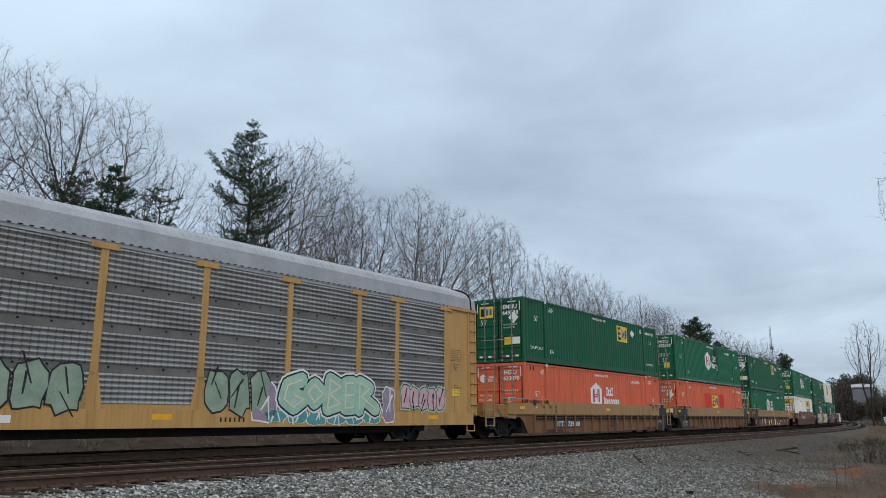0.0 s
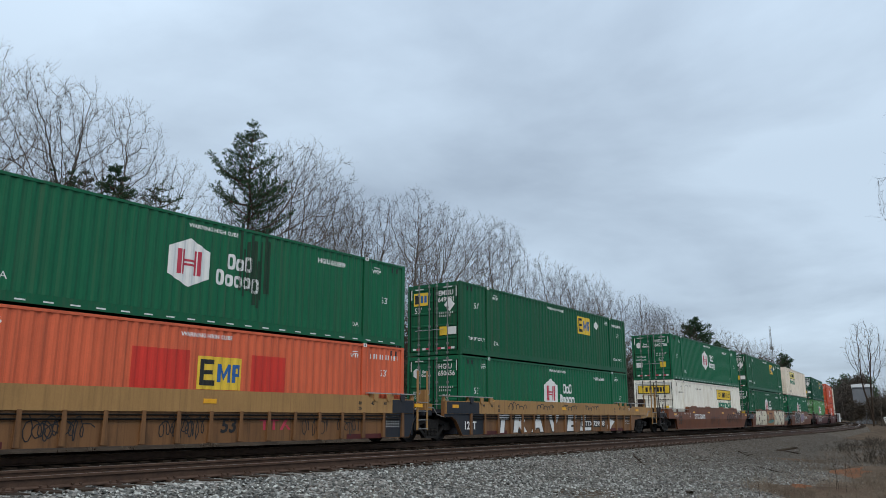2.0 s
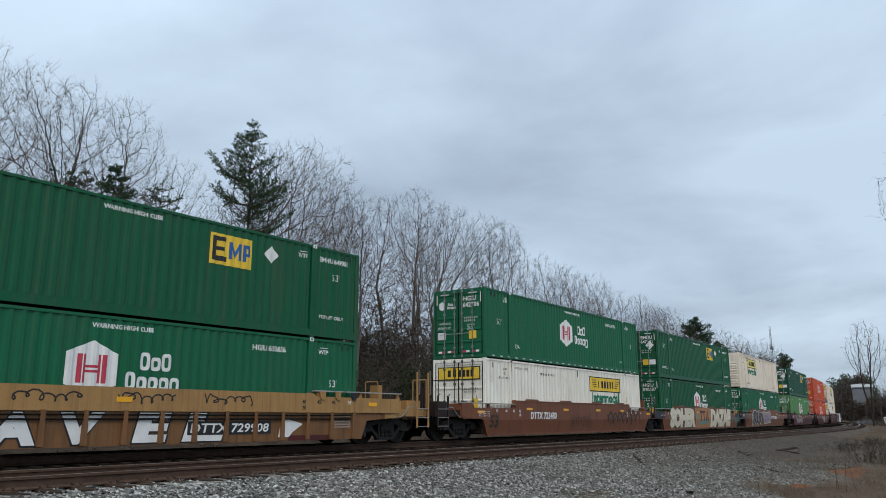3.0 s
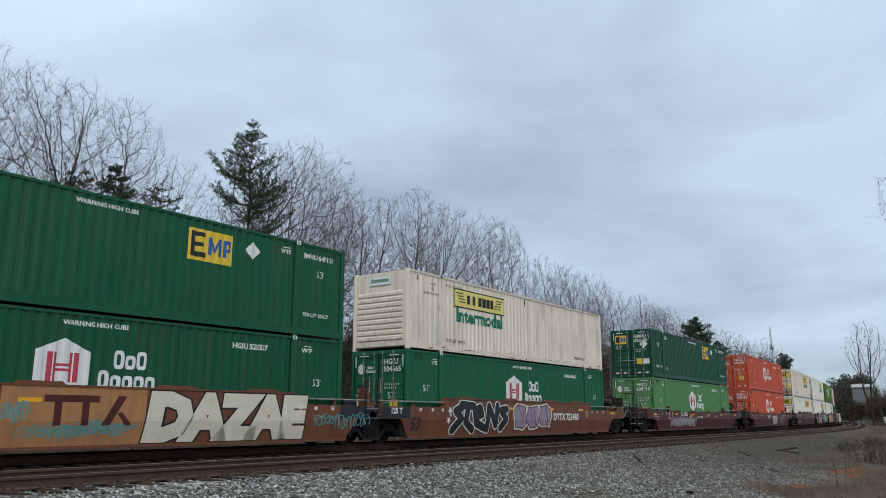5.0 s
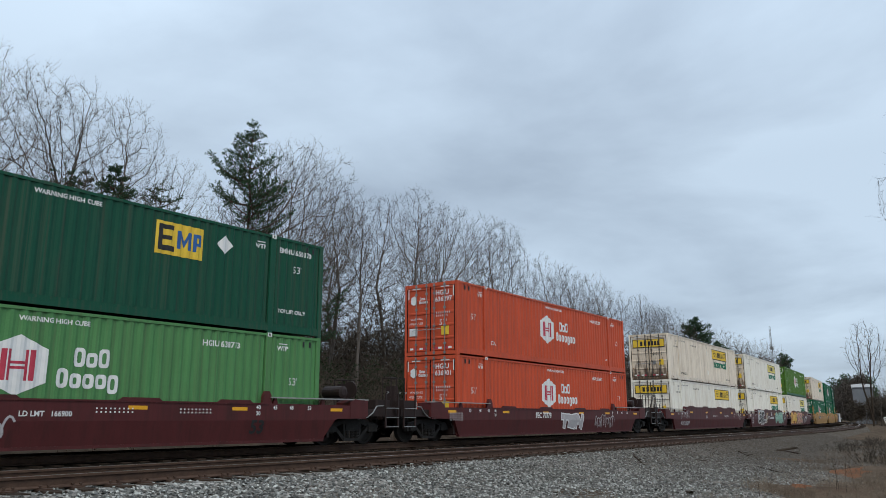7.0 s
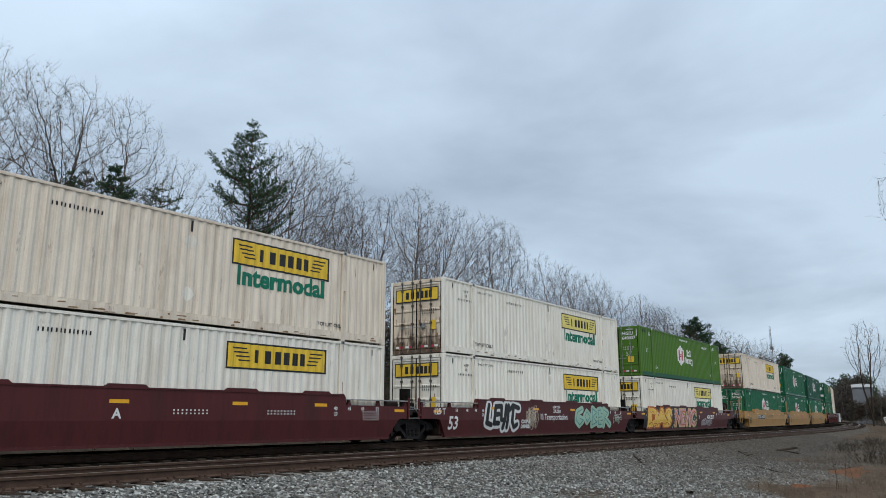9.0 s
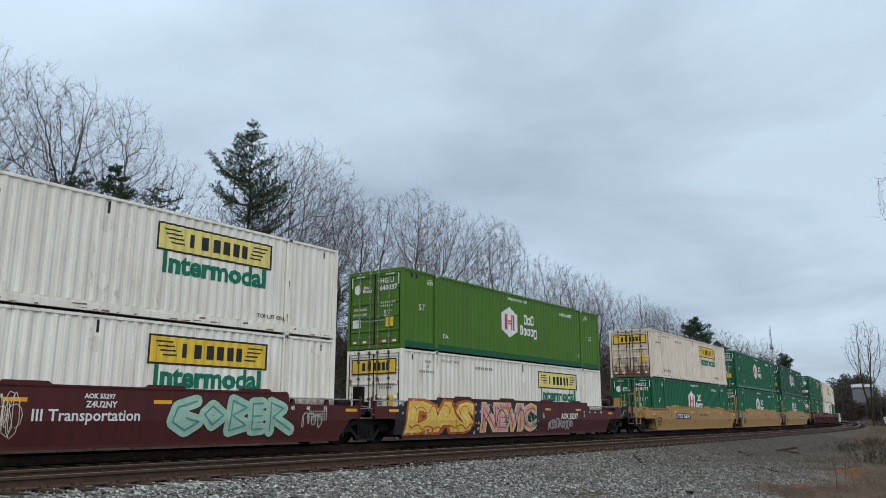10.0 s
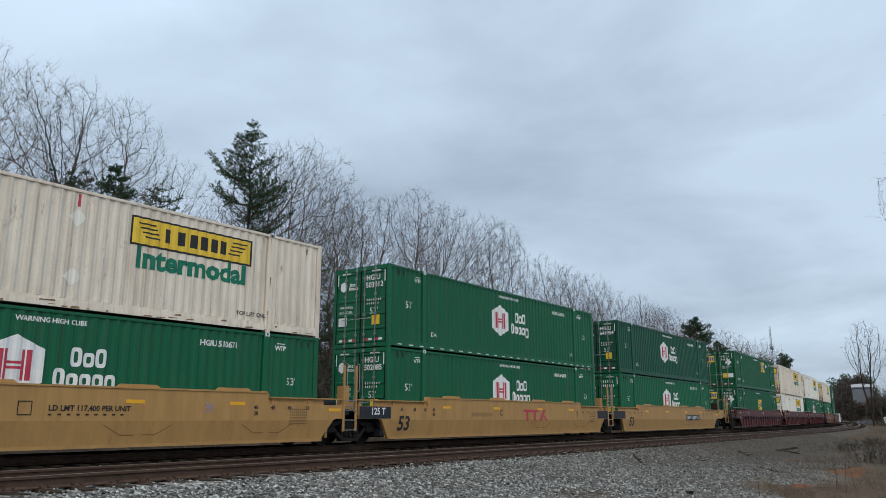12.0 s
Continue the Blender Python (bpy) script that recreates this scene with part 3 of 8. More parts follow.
def island_stone():
    """Stones that differ one from the next."""
    mat = bpy.data.materials.new("loose_grey_stone")
    mat.use_nodes = True
    t = mat.node_tree
    b = t.nodes["Principled BSDF"]
    g = node(t, "ShaderNodeNewGeometry")
    ramp = node(t, "ShaderNodeValToRGB")
    e = ramp.color_ramp.elements
    e[0].position, e[0].color = 0.0, (0.045, 0.046, 0.043, 1)
    e[1].position, e[1].color = 1.0, (0.52, 0.53, 0.49, 1)
    mid = e.new(0.72)
    mid.color = (0.20, 0.20, 0.184, 1)
    t.links.new(g.outputs["Random Per Island"], ramp.inputs[0])
    # farther along the stones are brown with silt
    xyz = node(t, "ShaderNodeSeparateXYZ")
    t.links.new(g.outputs["Position"], xyz.inputs[0])
    silt = node(t, "ShaderNodeMapRange")
    silt.inputs["From Min"].default_value, silt.inputs["From Max"].default_value, silt.inputs["To Max"].default_value = 9.0, 34.0, 0.86
    t.links.new(xyz.outputs[0], silt.inputs[0])
    brown = node(t, "ShaderNodeMix")
    brown.data_type = "RGBA"
    t.links.new(silt.outputs[0], brown.inputs[0])
    t.links.new(ramp.outputs[0], brown.inputs[6])
    brown.inputs[7].default_value = (0.078, 0.065, 0.052, 1)
    t.links.new(brown.outputs[2], b.inputs["Base Color"])
    b.inputs["Roughness"].default_value = 0.92
    b.inputs["Specular IOR Level"].default_value = 0.1
    return mat


LOOSE = island_stone()
stones()


def clay_patch(x, y, long, wide, turn):
    """Bare earth washed out at the edge of the gravel."""
    rd, n = random.Random(12), 26
    rim = [rd.uniform(0.65, 1.1) for _ in range(n)]
    v, f = [], []
    for ring in (0.0, 0.35, 0.7, 1.0):
        for i in range(n):
            a = 2 * math.pi * i / n
            px, py = long * ring * rim[i] * math.cos(a), wide * ring * rim[i] * math.sin(a)
            gx, gy = x + px * math.cos(turn) - py * math.sin(turn), y + px * math.sin(turn) + py * math.cos(turn)
            v.append((gx, gy, ground_z(gx, gy) + (0.03 if ring < 1 else -0.03)))
    f = [(k * n + i, (k + 1) * n + i, (k + 1) * n + (i + 1) % n, k * n + (i + 1) % n) for k in range(3) for i in range(n)]
    me = bpy.data.meshes.new("clay_patch")
    me.from_pydata(v, [], f)
    me.materials.append(CLAY)
    tagged(new("clay_patch", me), "bare washed-out red clay beside the ballast", "ground", kind="structure")


clay_patch(26.2, 5.1, 3.6, 0.75, 0.02)
clay_patch(20.6, 4.9, 1.7, 0.28, 0.2)


# ---- writing and marks ----
def letters(text, size, bold=0.0, shear=0.0, space=1.0):
    """A flat mesh of text in the xy plane, with its width."""
    cu = bpy.data.curves.new("writing", "FONT")
    cu.body, cu.size, cu.offset, cu.shear, cu.space_character, cu.resolution_u = text, size, bold, shear, space, 2
    ob = new("writing", cu)
    bpy.context.view_layer.update()
    me = bpy.data.meshes.new_from_object(ob.evaluated_get(bpy.context.evaluated_depsgraph_get()))
    bpy.data.objects.remove(ob)
    bpy.data.curves.remove(cu)
    verts = [(v.co.x, v.co.y) for v in me.vertices]
    faces = [tuple(p.vertices) for p in me.polygons]
    bpy.data.meshes.remove(me)
    return verts, faces


WAVE, DEEP = 0.28, 0.031


def wave(u):
    """Depth of a corrugated wall at u: 0 on its outer ridges."""
    f = (u / WAVE) % 1.0
    if f < 0.26:
        return 0.0
    if f < 0.50:
        return DEEP * (f - 0.26) / 0.24
    if f < 0.76:
        return DEEP
    return DEEP * (1 - (f - 0.76) / 0.24)


def flat_mark(verts, faces, u, z, conform, lift, on_end=False, stagger=0.0):
    """Lays flat figures, points (x, y) and faces, on a side wall at (u, z), or on an end wall at (-u across, z). A corrugated wall is followed."""
    bm = bmesh.new()
    made = [bm.verts.new((x + u, 0, y + z)) for x, y in verts]
    coat = {}
    for k, f in enumerate(faces):
        try:
            bm.faces.new([made[i] for i in f])
        except ValueError:
            pass
        for i in f:
            coat[made[i]] = k * stagger
    if conform:
        lo, hi = min(v.co.x for v in bm.verts), max(v.co.x for v in bm.verts)
        k = math.floor(lo / WAVE)
        while k * WAVE < hi:
            for part_of in (0.0, 0.26, 0.50, 0.76):
                c = (k + part_of) * WAVE
                if lo < c < hi:
                    bmesh.ops.bisect_plane(bm, geom=bm.verts[:] + bm.edges[:] + bm.faces[:], plane_co=(c, 0, 0), plane_no=(1, 0, 0))
            k += 1
    slant = SLANT["now"] if not conform and not on_end and lift > 1.49 else 0.0
    if slant and min(v.co.z for v in bm.verts) < KNEE < max(v.co.z for v in bm.verts):
        bmesh.ops.bisect_plane(bm, geom=bm.verts[:] + bm.edges[:] + bm.faces[:], plane_co=(0, 0, KNEE), plane_no=(0, 0, 1))
    for v in bm.verts:
        if on_end:
            v.co = (-lift, -v.co.x, v.co.z)
        else:
            v.co.y = -lift + (wave(v.co.x + 1e-6) if conform else slant * max(0.0, KNEE - v.co.z)) - coat.get(v, 0.0)
    me = bpy.data.meshes.new("marking")
    bm.to_mesh(me)
    bm.free()
    return me


def rect(x0, x1, y0, y1):
    return [(x0, y0), (x1, y0), (x1, y1), (x0, y1)]


def figures(polys):
    """Points and faces of several outlines."""
    v, f = [], []
    for p in polys:
        f.append(tuple(range(len(v), len(v) + len(p))))
        v += p
    return v, f


def ring(x, y, w, h, t, n=14):
    """A rounded ring as two joined halves."""
    def rim(k, d):
        ca, sa = math.cos(2 * math.pi * k / n), math.sin(2 * math.pi * k / n)
        return (x + w / 2 + (w / 2 - d) * math.copysign(abs(ca) ** 0.6, ca), y + h / 2 + (h / 2 - d) * math.copysign(abs(sa) ** 0.6, sa))
    half = range(n // 2 + 1)
    return [[rim(k, 0) for k in half] + [rim(k, t) for k in reversed(half)], [rim(k + n // 2, 0) for k in half] + [rim(k + n // 2, t) for k in reversed(half)]]


def word_shapes(width, tall, count, gap=0.12, high=(), deep=()):
    """Plain rounded rings in a row, one outline list each, that stand for a brand's lettering; high ones rise, deep ones hang."""
    step, out = width / count, []
    for i in range(count):
        low, w = -tall * 0.24 if i in deep else 0.0, step * (1 - gap)
        out.append(ring(i * step, low, w, tall * (1.0 if i == 0 or i in high else 0.76) - low, w * 0.33))
    return out


def wordmark(parent, key, glyphs, u, z, material, name="wordmark", **place):
    for k, g in enumerate(glyphs):
        mark(parent, (key, k), figures(g), u, z, material, name, **place)


MARKS = {}
SLANT = {"now": 0.0}
KNEE = 0.76


def mark(parent, key, shape, u, z, material, name, conform=True, lift=1.298, on_end=False, label="", stagger=0.0):
    """A decal or painted sign, cached by its design and place."""
    full = (key, round(u, 3), round(z, 3), material.name, conform, lift, on_end, SLANT["now"])
    if full not in MARKS:
        v, f = shape() if callable(shape) else shape
        me = flat_mark(v, f, u, z, conform, lift, on_end, stagger)
        me.materials.append(material)
        MARKS[full] = me
    return part(name, MARKS[full], material, parent, label)


def write(parent, text, u, z, size, material, conform=True, lift=1.298, on_end=False, bold=0.0, shear=0.0, name="lettering", space=1.0):
    return mark(parent, ("text", text, size, bold, shear, space), lambda: letters(text, size, bold, shear, space), u, z, material, name, conform, lift, on_end)


def bars(parent, u, z, width, tall, count, material, conform=True, lift=1.298, on_end=False):
    """Plain bars for writing that is not to be spelled out."""
    return mark(parent, ("bars", width, tall, count), lambda: figures([rect(i * width / count, (i + 0.36) * width / count, 0, tall) for i in range(count)]), u, z, material, "marking", conform, lift, on_end)


# ---- containers, 53 feet long ----
LONG, HALF, TALL = 16.15, 1.295, 2.88
POSTS = (2.03, 14.12)
SHELLS = {}


def corrugated_side(sign):
    """One side wall: corrugated between its posts."""
    g = Geo()
    spans = [(0.16, POSTS[0] - 0.11), (POSTS[0] + 0.11, POSTS[1] - 0.11), (POSTS[1] + 0.11, LONG - 0.16)]
    for a, b in spans:
        us = [a, a + 0.06]
        k = math.floor(a / WAVE)
        while k * WAVE < b:
            us += [c for c in ((k + q) * WAVE for q in (0.0, 0.26, 0.50, 0.76)) if a + 0.065 < c < b - 0.065]
            k += 1
        us += [b - 0.06, b]
        v, f = [], []
        for u in us:
            y = sign * (HALF - 0.006 - (0.055 if u in (us[0], us[-1]) else wave(u + 1e-6)))
            v += [(u, y, 0.27), (u, y, 2.79)]
        f = [(2 * i, 2 * i + 2, 2 * i + 3, 2 * i + 1) for i in range(len(us) - 1)]
        g.add(v, f)
    return g


def shell(colour, frame_colour, front, door_paint, bar_steel):
    """The meshes of a container body, made once for each colour."""
    key = (colour.name, frame_colour.name, front, door_paint.name)
    if key in SHELLS:
        return SHELLS[key]
    m = {}
    m["side_wall"] = [corrugated_side(-1), corrugated_side(1)]
    m["roof"] = [Geo().box(0.1, LONG - 0.1, -HALF + 0.06, HALF - 0.06, 2.80, 2.845)]
    for k in range(26):
        m["roof"][0].box(0.35 + k * 0.6, 0.60 + k * 0.6, -HALF + 0.15, HALF - 0.15, 2.845, 2.862)
    m["floor"] = [Geo().box(0.1, LONG - 0.1, -HALF + 0.05, HALF - 0.05, 0.10, 0.17)]
    m["bottom_rail"] = []
    m["top_rail"] = []
    for s in (-1, 1):
        y0, y1 = sorted((s * (HALF - 0.09), s * (HALF + 0.006)))
        m["bottom_rail"].append(Geo().box(0.14, LONG - 0.14, y0, y1, 0.05, 0.20, 0.01).box(0.14, LONG - 0.14, *sorted((s * (HALF - 0.09), s * (HALF - 0.014))), 0.20, 0.275))
        m["top_rail"].append(Geo().box(0.14, LONG - 0.14, y0, y1, 2.785, 2.855, 0.01))
    m["post"] = []
    for u in POSTS:
        for s in (-1, 1):
            y0, y1 = sorted((s * (HALF - 0.10), s * (HALF + 0.008)))
            m["post"].append(Geo().box(u - 0.10, u + 0.10, y0, y1, 0.12, 2.80, 0.012))
    for u in (0.0, LONG - 0.17):
        for s in (-1, 1):
            y0, y1 = sorted((s * (HALF - 0.13), s * HALF))
            m["post"].append(Geo().box(u, u + 0.17, y0, y1, 0.0, TALL - 0.01, 0.02))
    m["corner_casting"] = []
    for u in POSTS:
        for s in (-1, 1):
            for z in (0.0, TALL - 0.118):
                y0, y1 = sorted((s * (HALF - 0.15), s * (HALF + 0.011)))
                m["corner_casting"].append(Geo().box(u - 0.09, u + 0.09, y0, y1, z, z + 0.118, 0.015))
    end = LONG - 0.05
    back = Geo().box(end - 0.03, end, -HALF + 0.1, HALF - 0.1, 0.15, 2.8)
    for k in range(9):
        back.box(end, end + 0.035, -1.1 + k * 0.25, -0.98 + k * 0.25, 0.3, 2.7)
    m["end_wall"] = [back]
    if front:
        g = Geo().box(0.03, 0.06, -HALF + 0.12, HALF - 0.12, 0.12, 2.80)
        m["front_wall"] = [g]
    else:
        m["header"] = [Geo().box(0.0, 0.10, -HALF + 0.13, HALF - 0.13, 2.72, TALL - 0.02, 0.01), Geo().box(0.0, 0.10, -HALF + 0.13, HALF - 0.13, 0.02, 0.16, 0.01)]
        for s in (-1, 1):
            y0, y1 = sorted((s * 0.012, s * (HALF - 0.14)))
            g = Geo().box(0.045, 0.075, y0, y1, 0.17, 2.71)
            rib = [0.17, 0.62, 1.12, 1.62, 2.12, 2.60]
            for z in rib:
                g.prism([(0.045, z), (0.016, z + 0.025), (0.016, z + 0.085), (0.045, z + 0.11)], y0, y1)
            g.box(0.016, 0.045, y0, y0 + 0.05, 0.17, 2.71).box(0.016, 0.045, y1 - 0.05, y1, 0.17, 2.71)
            m.setdefault("door", []).append(g)
    made = {}
    for name, geos in m.items():
        col = frame_colour if name in ("corner_casting", "bottom_rail") else door_paint if name in ("door", "header") else colour
        made[name] = []
        for g in geos:
            me = g.mesh(name)
            me.materials.append(col)
            made[name].append(me)
    bar = Geo().tube((-0.014, 0, 0.03), (-0.014, 0, 2.84), 0.020, None, 6)
    for z in (0.10, 0.45, 1.15, 1.85, 2.45, 2.76):
        bar.box(-0.04, 0.016, -0.045, 0.045, z - 0.04, z + 0.04)
    made["locking_bar"] = bar.mesh("locking_bar")
    made["locking_bar"].materials.append(bar_steel)
    handle = Geo().pipe([(-0.04, 0.0, 1.02), (-0.06, 0.18, 1.01), (-0.04, 0.34, 1.0)], 0.014, 5)
    made["handle"] = handle.mesh("handle")
    made["handle"].materials.append(ZINC)
    SHELLS[key] = made
    return made


COLOURS = {"green": (GREEN, "green corrugated steel"), "fresh": (FRESH_GREEN, "bright green corrugated steel"), "dark": (DARK_GREEN, "dark green corrugated steel"), "light": (LIGHT_GREEN, "faded light green corrugated steel"), "lime": (LIME, "lime green corrugated steel"),
           "orange": (ORANGE, "faded orange corrugated steel"), "red": (RED, "red-orange corrugated steel"), "cream": (CREAM, "cream-white corrugated steel"), "white": (WHITE, "white corrugated steel")}


def hexagon(w, h):
    k = h * 0.22
    return [(w / 2, 0), (w, k), (w, h - k), (w / 2, h), (0, h - k), (0, k)]


def hex_sign(c, words):
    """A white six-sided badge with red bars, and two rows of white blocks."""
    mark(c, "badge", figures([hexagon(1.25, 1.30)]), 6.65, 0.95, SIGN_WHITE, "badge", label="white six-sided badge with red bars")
    red = [rect(0.27, 0.38, 0.32, 0.98), rect(0.41, 0.47, 0.32, 0.98), rect(0.78, 0.84, 0.32, 0.98), rect(0.87, 0.98, 0.32, 0.98), rect(0.47, 0.78, 0.56, 0.62), rect(0.47, 0.78, 0.67, 0.73)]
    mark(c, "badge_bars", figures(red), 6.65, 0.95, SIGN_RED, "badge_stroke", lift=1.301)
    wordmark(c, "hex_a", word_shapes(0.90, 0.44, 3, 0.10, (2,)), 8.48, 1.62, SIGN_WHITE)
    wordmark(c, "hex_b" + str(words), word_shapes(1.52 if words == 2 else 2.0, 0.44, 5 if words == 2 else 7, 0.10, (), (4,)), 8.12, 1.14, SIGN_WHITE)


def square_sign(c, u=10.28, z=1.70):
    """A yellow board with a dark and a blue block."""
    mark(c, "board", figures([rect(0, 1.42, 0, 0.86)]), u, z, SIGN_YELLOW, "sign_board", label="yellow sign board with dark and blue blocks")
    dark = [rect(0.07, 0.20, 0.10, 0.78), rect(0.20, 0.52, 0.66, 0.78), rect(0.20, 0.48, 0.39, 0.50), rect(0.20, 0.56, 0.10, 0.24)]
    mark(c, "board_dark", figures(dark), u, z, SIGN_BLACK, "board_stroke", lift=1.301)
    blue = [rect(0.62, 0.73, 0.20, 0.68), [(0.73, 0.68), (0.84, 0.42), (0.84, 0.24), (0.73, 0.50)], [(0.84, 0.24), (0.84, 0.42), (0.95, 0.68), (0.95, 0.50)], rect(0.95, 1.06, 0.20, 0.68), rect(1.12, 1.21, 0.20, 0.68), rect(1.21, 1.36, 0.58, 0.68), rect(1.28, 1.36, 0.44, 0.58), rect(1.21, 1.36, 0.36, 0.44)]
    mark(c, "board_blue", figures(blue), u, z, SIGN_BLUE, "board_stroke", lift=1.301)


def diamond(c, u, z, on_end=False, lift=1.298):
    mark(c, "diamond", figures([[(0.26, 0), (0.52, 0.27), (0.26, 0.54), (0, 0.27)]]), u, z, SIGN_WHITE, "placard", not on_end, lift, on_end)


def winged_sign(c, u, z, pale, words=True):
    """A long yellow board with black blocks and a winged corner, above a row of green blocks."""
    y = SIGN_PALE_YELLOW if pale else SIGN_YELLOW
    mark(c, "long_edge", figures([rect(-0.05, 3.69, -0.05, 0.69)]), u, z, SIGN_BLACK, "board_border")
    mark(c, "long", figures([rect(0, 3.64, 0, 0.64)]), u, z, y, "sign_board", lift=1.301, label="long yellow sign board with black lettering blocks")
    for x, w in ((0.90, 0.15), (1.26, 0.22), (1.66, 0.23), (1.98, 0.23), (2.30, 0.23), (2.60, 0.21)):
        mark(c, ("long_words", w, x), figures([rect(0, w, 0, 0.36)]), u + x, z + 0.14, SIGN_BLACK, "board_stroke", lift=1.304)
    wing = [[(0.12 + k * 0.07, 0.54 - k * 0.11), (0.62 + k * 0.05, 0.54 - k * 0.11), (0.62 + k * 0.05, 0.50 - k * 0.11), (0.14 + k * 0.07, 0.50 - k * 0.11)] for k in range(4)]
    wing += [[(3.64 - p[0], p[1]) for p in w][::-1] for w in wing]
    for k, w in enumerate(wing):
        mark(c, ("long_wings", k), figures([w]), u, z, SIGN_BLACK, "board_stroke", lift=1.304)
    if words:
        mark(c, "long_green", lambda: fit_letters("Intermodal", 0, 3.36, 0, 0.56, 0.040), u + 0.14, z - 0.62, SIGN_GREEN, "lettering", label="dark green painted word")


def container(colour, brand, front=False, low=False, extra=()):
    """A 53-foot container with its doors, posts, castings and marks. brand: hex, hexlong, square or winged."""
    mat, words = COLOURS[colour]
    sign = {"hex": "white badge", "hexlong": "white badge", "square": "yellow board", "winged": "long yellow board"}[brand]
    c = empty("shipping_container", f"{words} container with {sign}, {'in the well' if low else 'stacked on top'}", "container", "containers on the train")
    pale = colour in ("cream", "white")
    frame_mat = {"lime": GREEN}.get(colour, mat)
    if front:
        for k in range(9):
            part("louvre", Geo().prism([(0.03, 0.32 + k * 0.2), (-0.005, 0.36 + k * 0.2), (-0.005, 0.46 + k * 0.2), (0.03, 0.50 + k * 0.2)], -1.05, 1.05), mat, c)
    door_paint = STAINED if brand == "winged" and not low and ("pale" in extra or colour == "cream") and not front else mat
    body = shell(mat, frame_mat, front, door_paint, DARK_BAR if pale else DOOR_BAR)
    for name, meshes in body.items():
        if name in ("locking_bar", "handle"):
            continue
        for me in meshes:
            ob = part(name, me, mat, c)
            if name == "door":
                s = 1 if sum(v.co.y for v in me.vertices) > 0 else -1
                for y in (0.19, 0.70):
                    part("locking_bar", body["locking_bar"], mat, ob, place=Matrix.Translation((0, s * y, 0)))
                for y in (0.16, -0.52) if s > 0 else (-0.50, 0.18):
                    part("handle", body["handle"], mat, ob, place=Matrix.Translation((0, s * 0.02 + (y if y * s > 0 else -y), 0)))
    if not front:
        for y0, y1 in ((-0.022, 0.022), (-HALF + 0.125, -HALF + 0.155), (HALF - 0.155, HALF - 0.125)):
            part("gasket", Geo().box(0.0, 0.05, y0, y1, 0.165, 2.715), GRIME, c)
    ink = SIGN_BLACK if pale else SIGN_WHITE
    ident = next((e[3:] for e in extra if e.startswith("id:")), "")
    if brand in ("hex", "hexlong"):
        hex_sign(c, 2 if brand == "hex" else 3)
        write(c, "53'", 0.95, 1.42, 0.34, ink)
        write(c, "DA", 2.45, 0.52, 0.24, ink)
        write(c, "53'", 14.9, 1.42, 0.30, ink)
        write(c, "DA", 13.5, 0.52, 0.20, ink)
    if brand == "square":
        if low:
            square_sign(c, 7.75, 1.22)
        else:
            square_sign(c)
            diamond(c, 12.15, 2.0)
        write(c, "53'", 0.98, 1.88, 0.34, ink)
        write(c, "TOP LIFT ONLY", 0.55, 0.62, 0.17, ink, bold=0.004)
        write(c, "DA", 2.45, 0.52, 0.24, ink)
        write(c, "53'", 14.9, 1.85, 0.30, ink)
        write(c, "TOP LIFT ONLY", 14.4, 0.62, 0.15, ink, bold=0.004)
    if brand == "winged":
        winged_sign(c, 2.90 if front else 9.73, 1.85, "pale" in extra, "plain" not in extra)
        write(c, "TOP LIFT ONLY", 2.3 if front else 2.15, 0.40, 0.19, ink, bold=0.003)
        write(c, "TOP LIFT ONLY", 13.0, 0.40, 0.16, ink, bold=0.003)
        for k, tx in enumerate(("WTP", "OR")):
            write(c, tx, 1.35 + 0.05 * k, 2.42 - 0.17 * k, 0.15, ink)
        bars(c, 1.0, 2.08, 0.95, 0.08, 12, ink)
        write(c, "STACK LIMIT 3 HIGH" if not front else "TACK LIMIT 5 HIGH", 2.3, 2.52, 0.13, ink)
        bars(c, 4.6, 2.36, 1.3, 0.10, 13, ink)
        for z in (0.55, 1.95):
            mark(c, "plate", figures([[(0.22, 0), (0.44, 0.22), (0.22, 0.44), (0, 0.22)]]), 8.1, z, WHITE, "placard_holder", label="white placard holder")
        mark(c, "tick", figures([rect(0, 0.06, 0, 0.30)]), 8.3, 2.44, SIGN_RED if "red" in extra else SIGN_BLACK, "marking")
    for u in POSTS:
        mark(c, "face", figures([rect(-0.08, 0.08, 0, 0.11)]), u, TALL - 0.115, GALV if pale else SIGN_WHITE, "casting_face", False, HALF + 0.0135)
        mark(c, "hole", figures([rect(-0.03, 0.03, 0, 0.06)]), u, TALL - 0.09, SIGN_BLACK, "casting_hole", False, HALF + 0.0155)
    if not pale:
        write(c, "WARNING HIGH CUBE", 7.2, 2.56, 0.155, ink, bold=0.004)
        for u in (2.40, 13.45) if brand == "square" else (1.42, 14.45):
            write(c, "WTP", u, 2.40, 0.18, ink, bold=0.005)
            mark(c, "over", figures([rect(0.06, 0.36, 0, 0.025)]), u, 2.575, ink, "marking")
        if ident:
            write(c, ident, 11.9 if brand != "square" else 14.35, 2.36 if brand != "square" else 2.40, 0.215, ink, bold=0.006)
        else:
            bars(c, 11.8 if brand != "square" else 14.4, 2.35 if brand != "square" else 2.40, 1.5, 0.16, 10, ink)
        for u in (0.5, 0.78, 15.4, 15.66):
            mark(c, "slot", figures([rect(0, 0.07, 0, 0.17)]), u, 2.55, SIGN_BLACK, "lashing_slot")
    else:
        for u in (0.55, 15.5):
            mark(c, "slot", figures([rect(0, 0.06, 0, 0.20)]), u, 2.5, SIGN_BLACK, "lashing_slot")
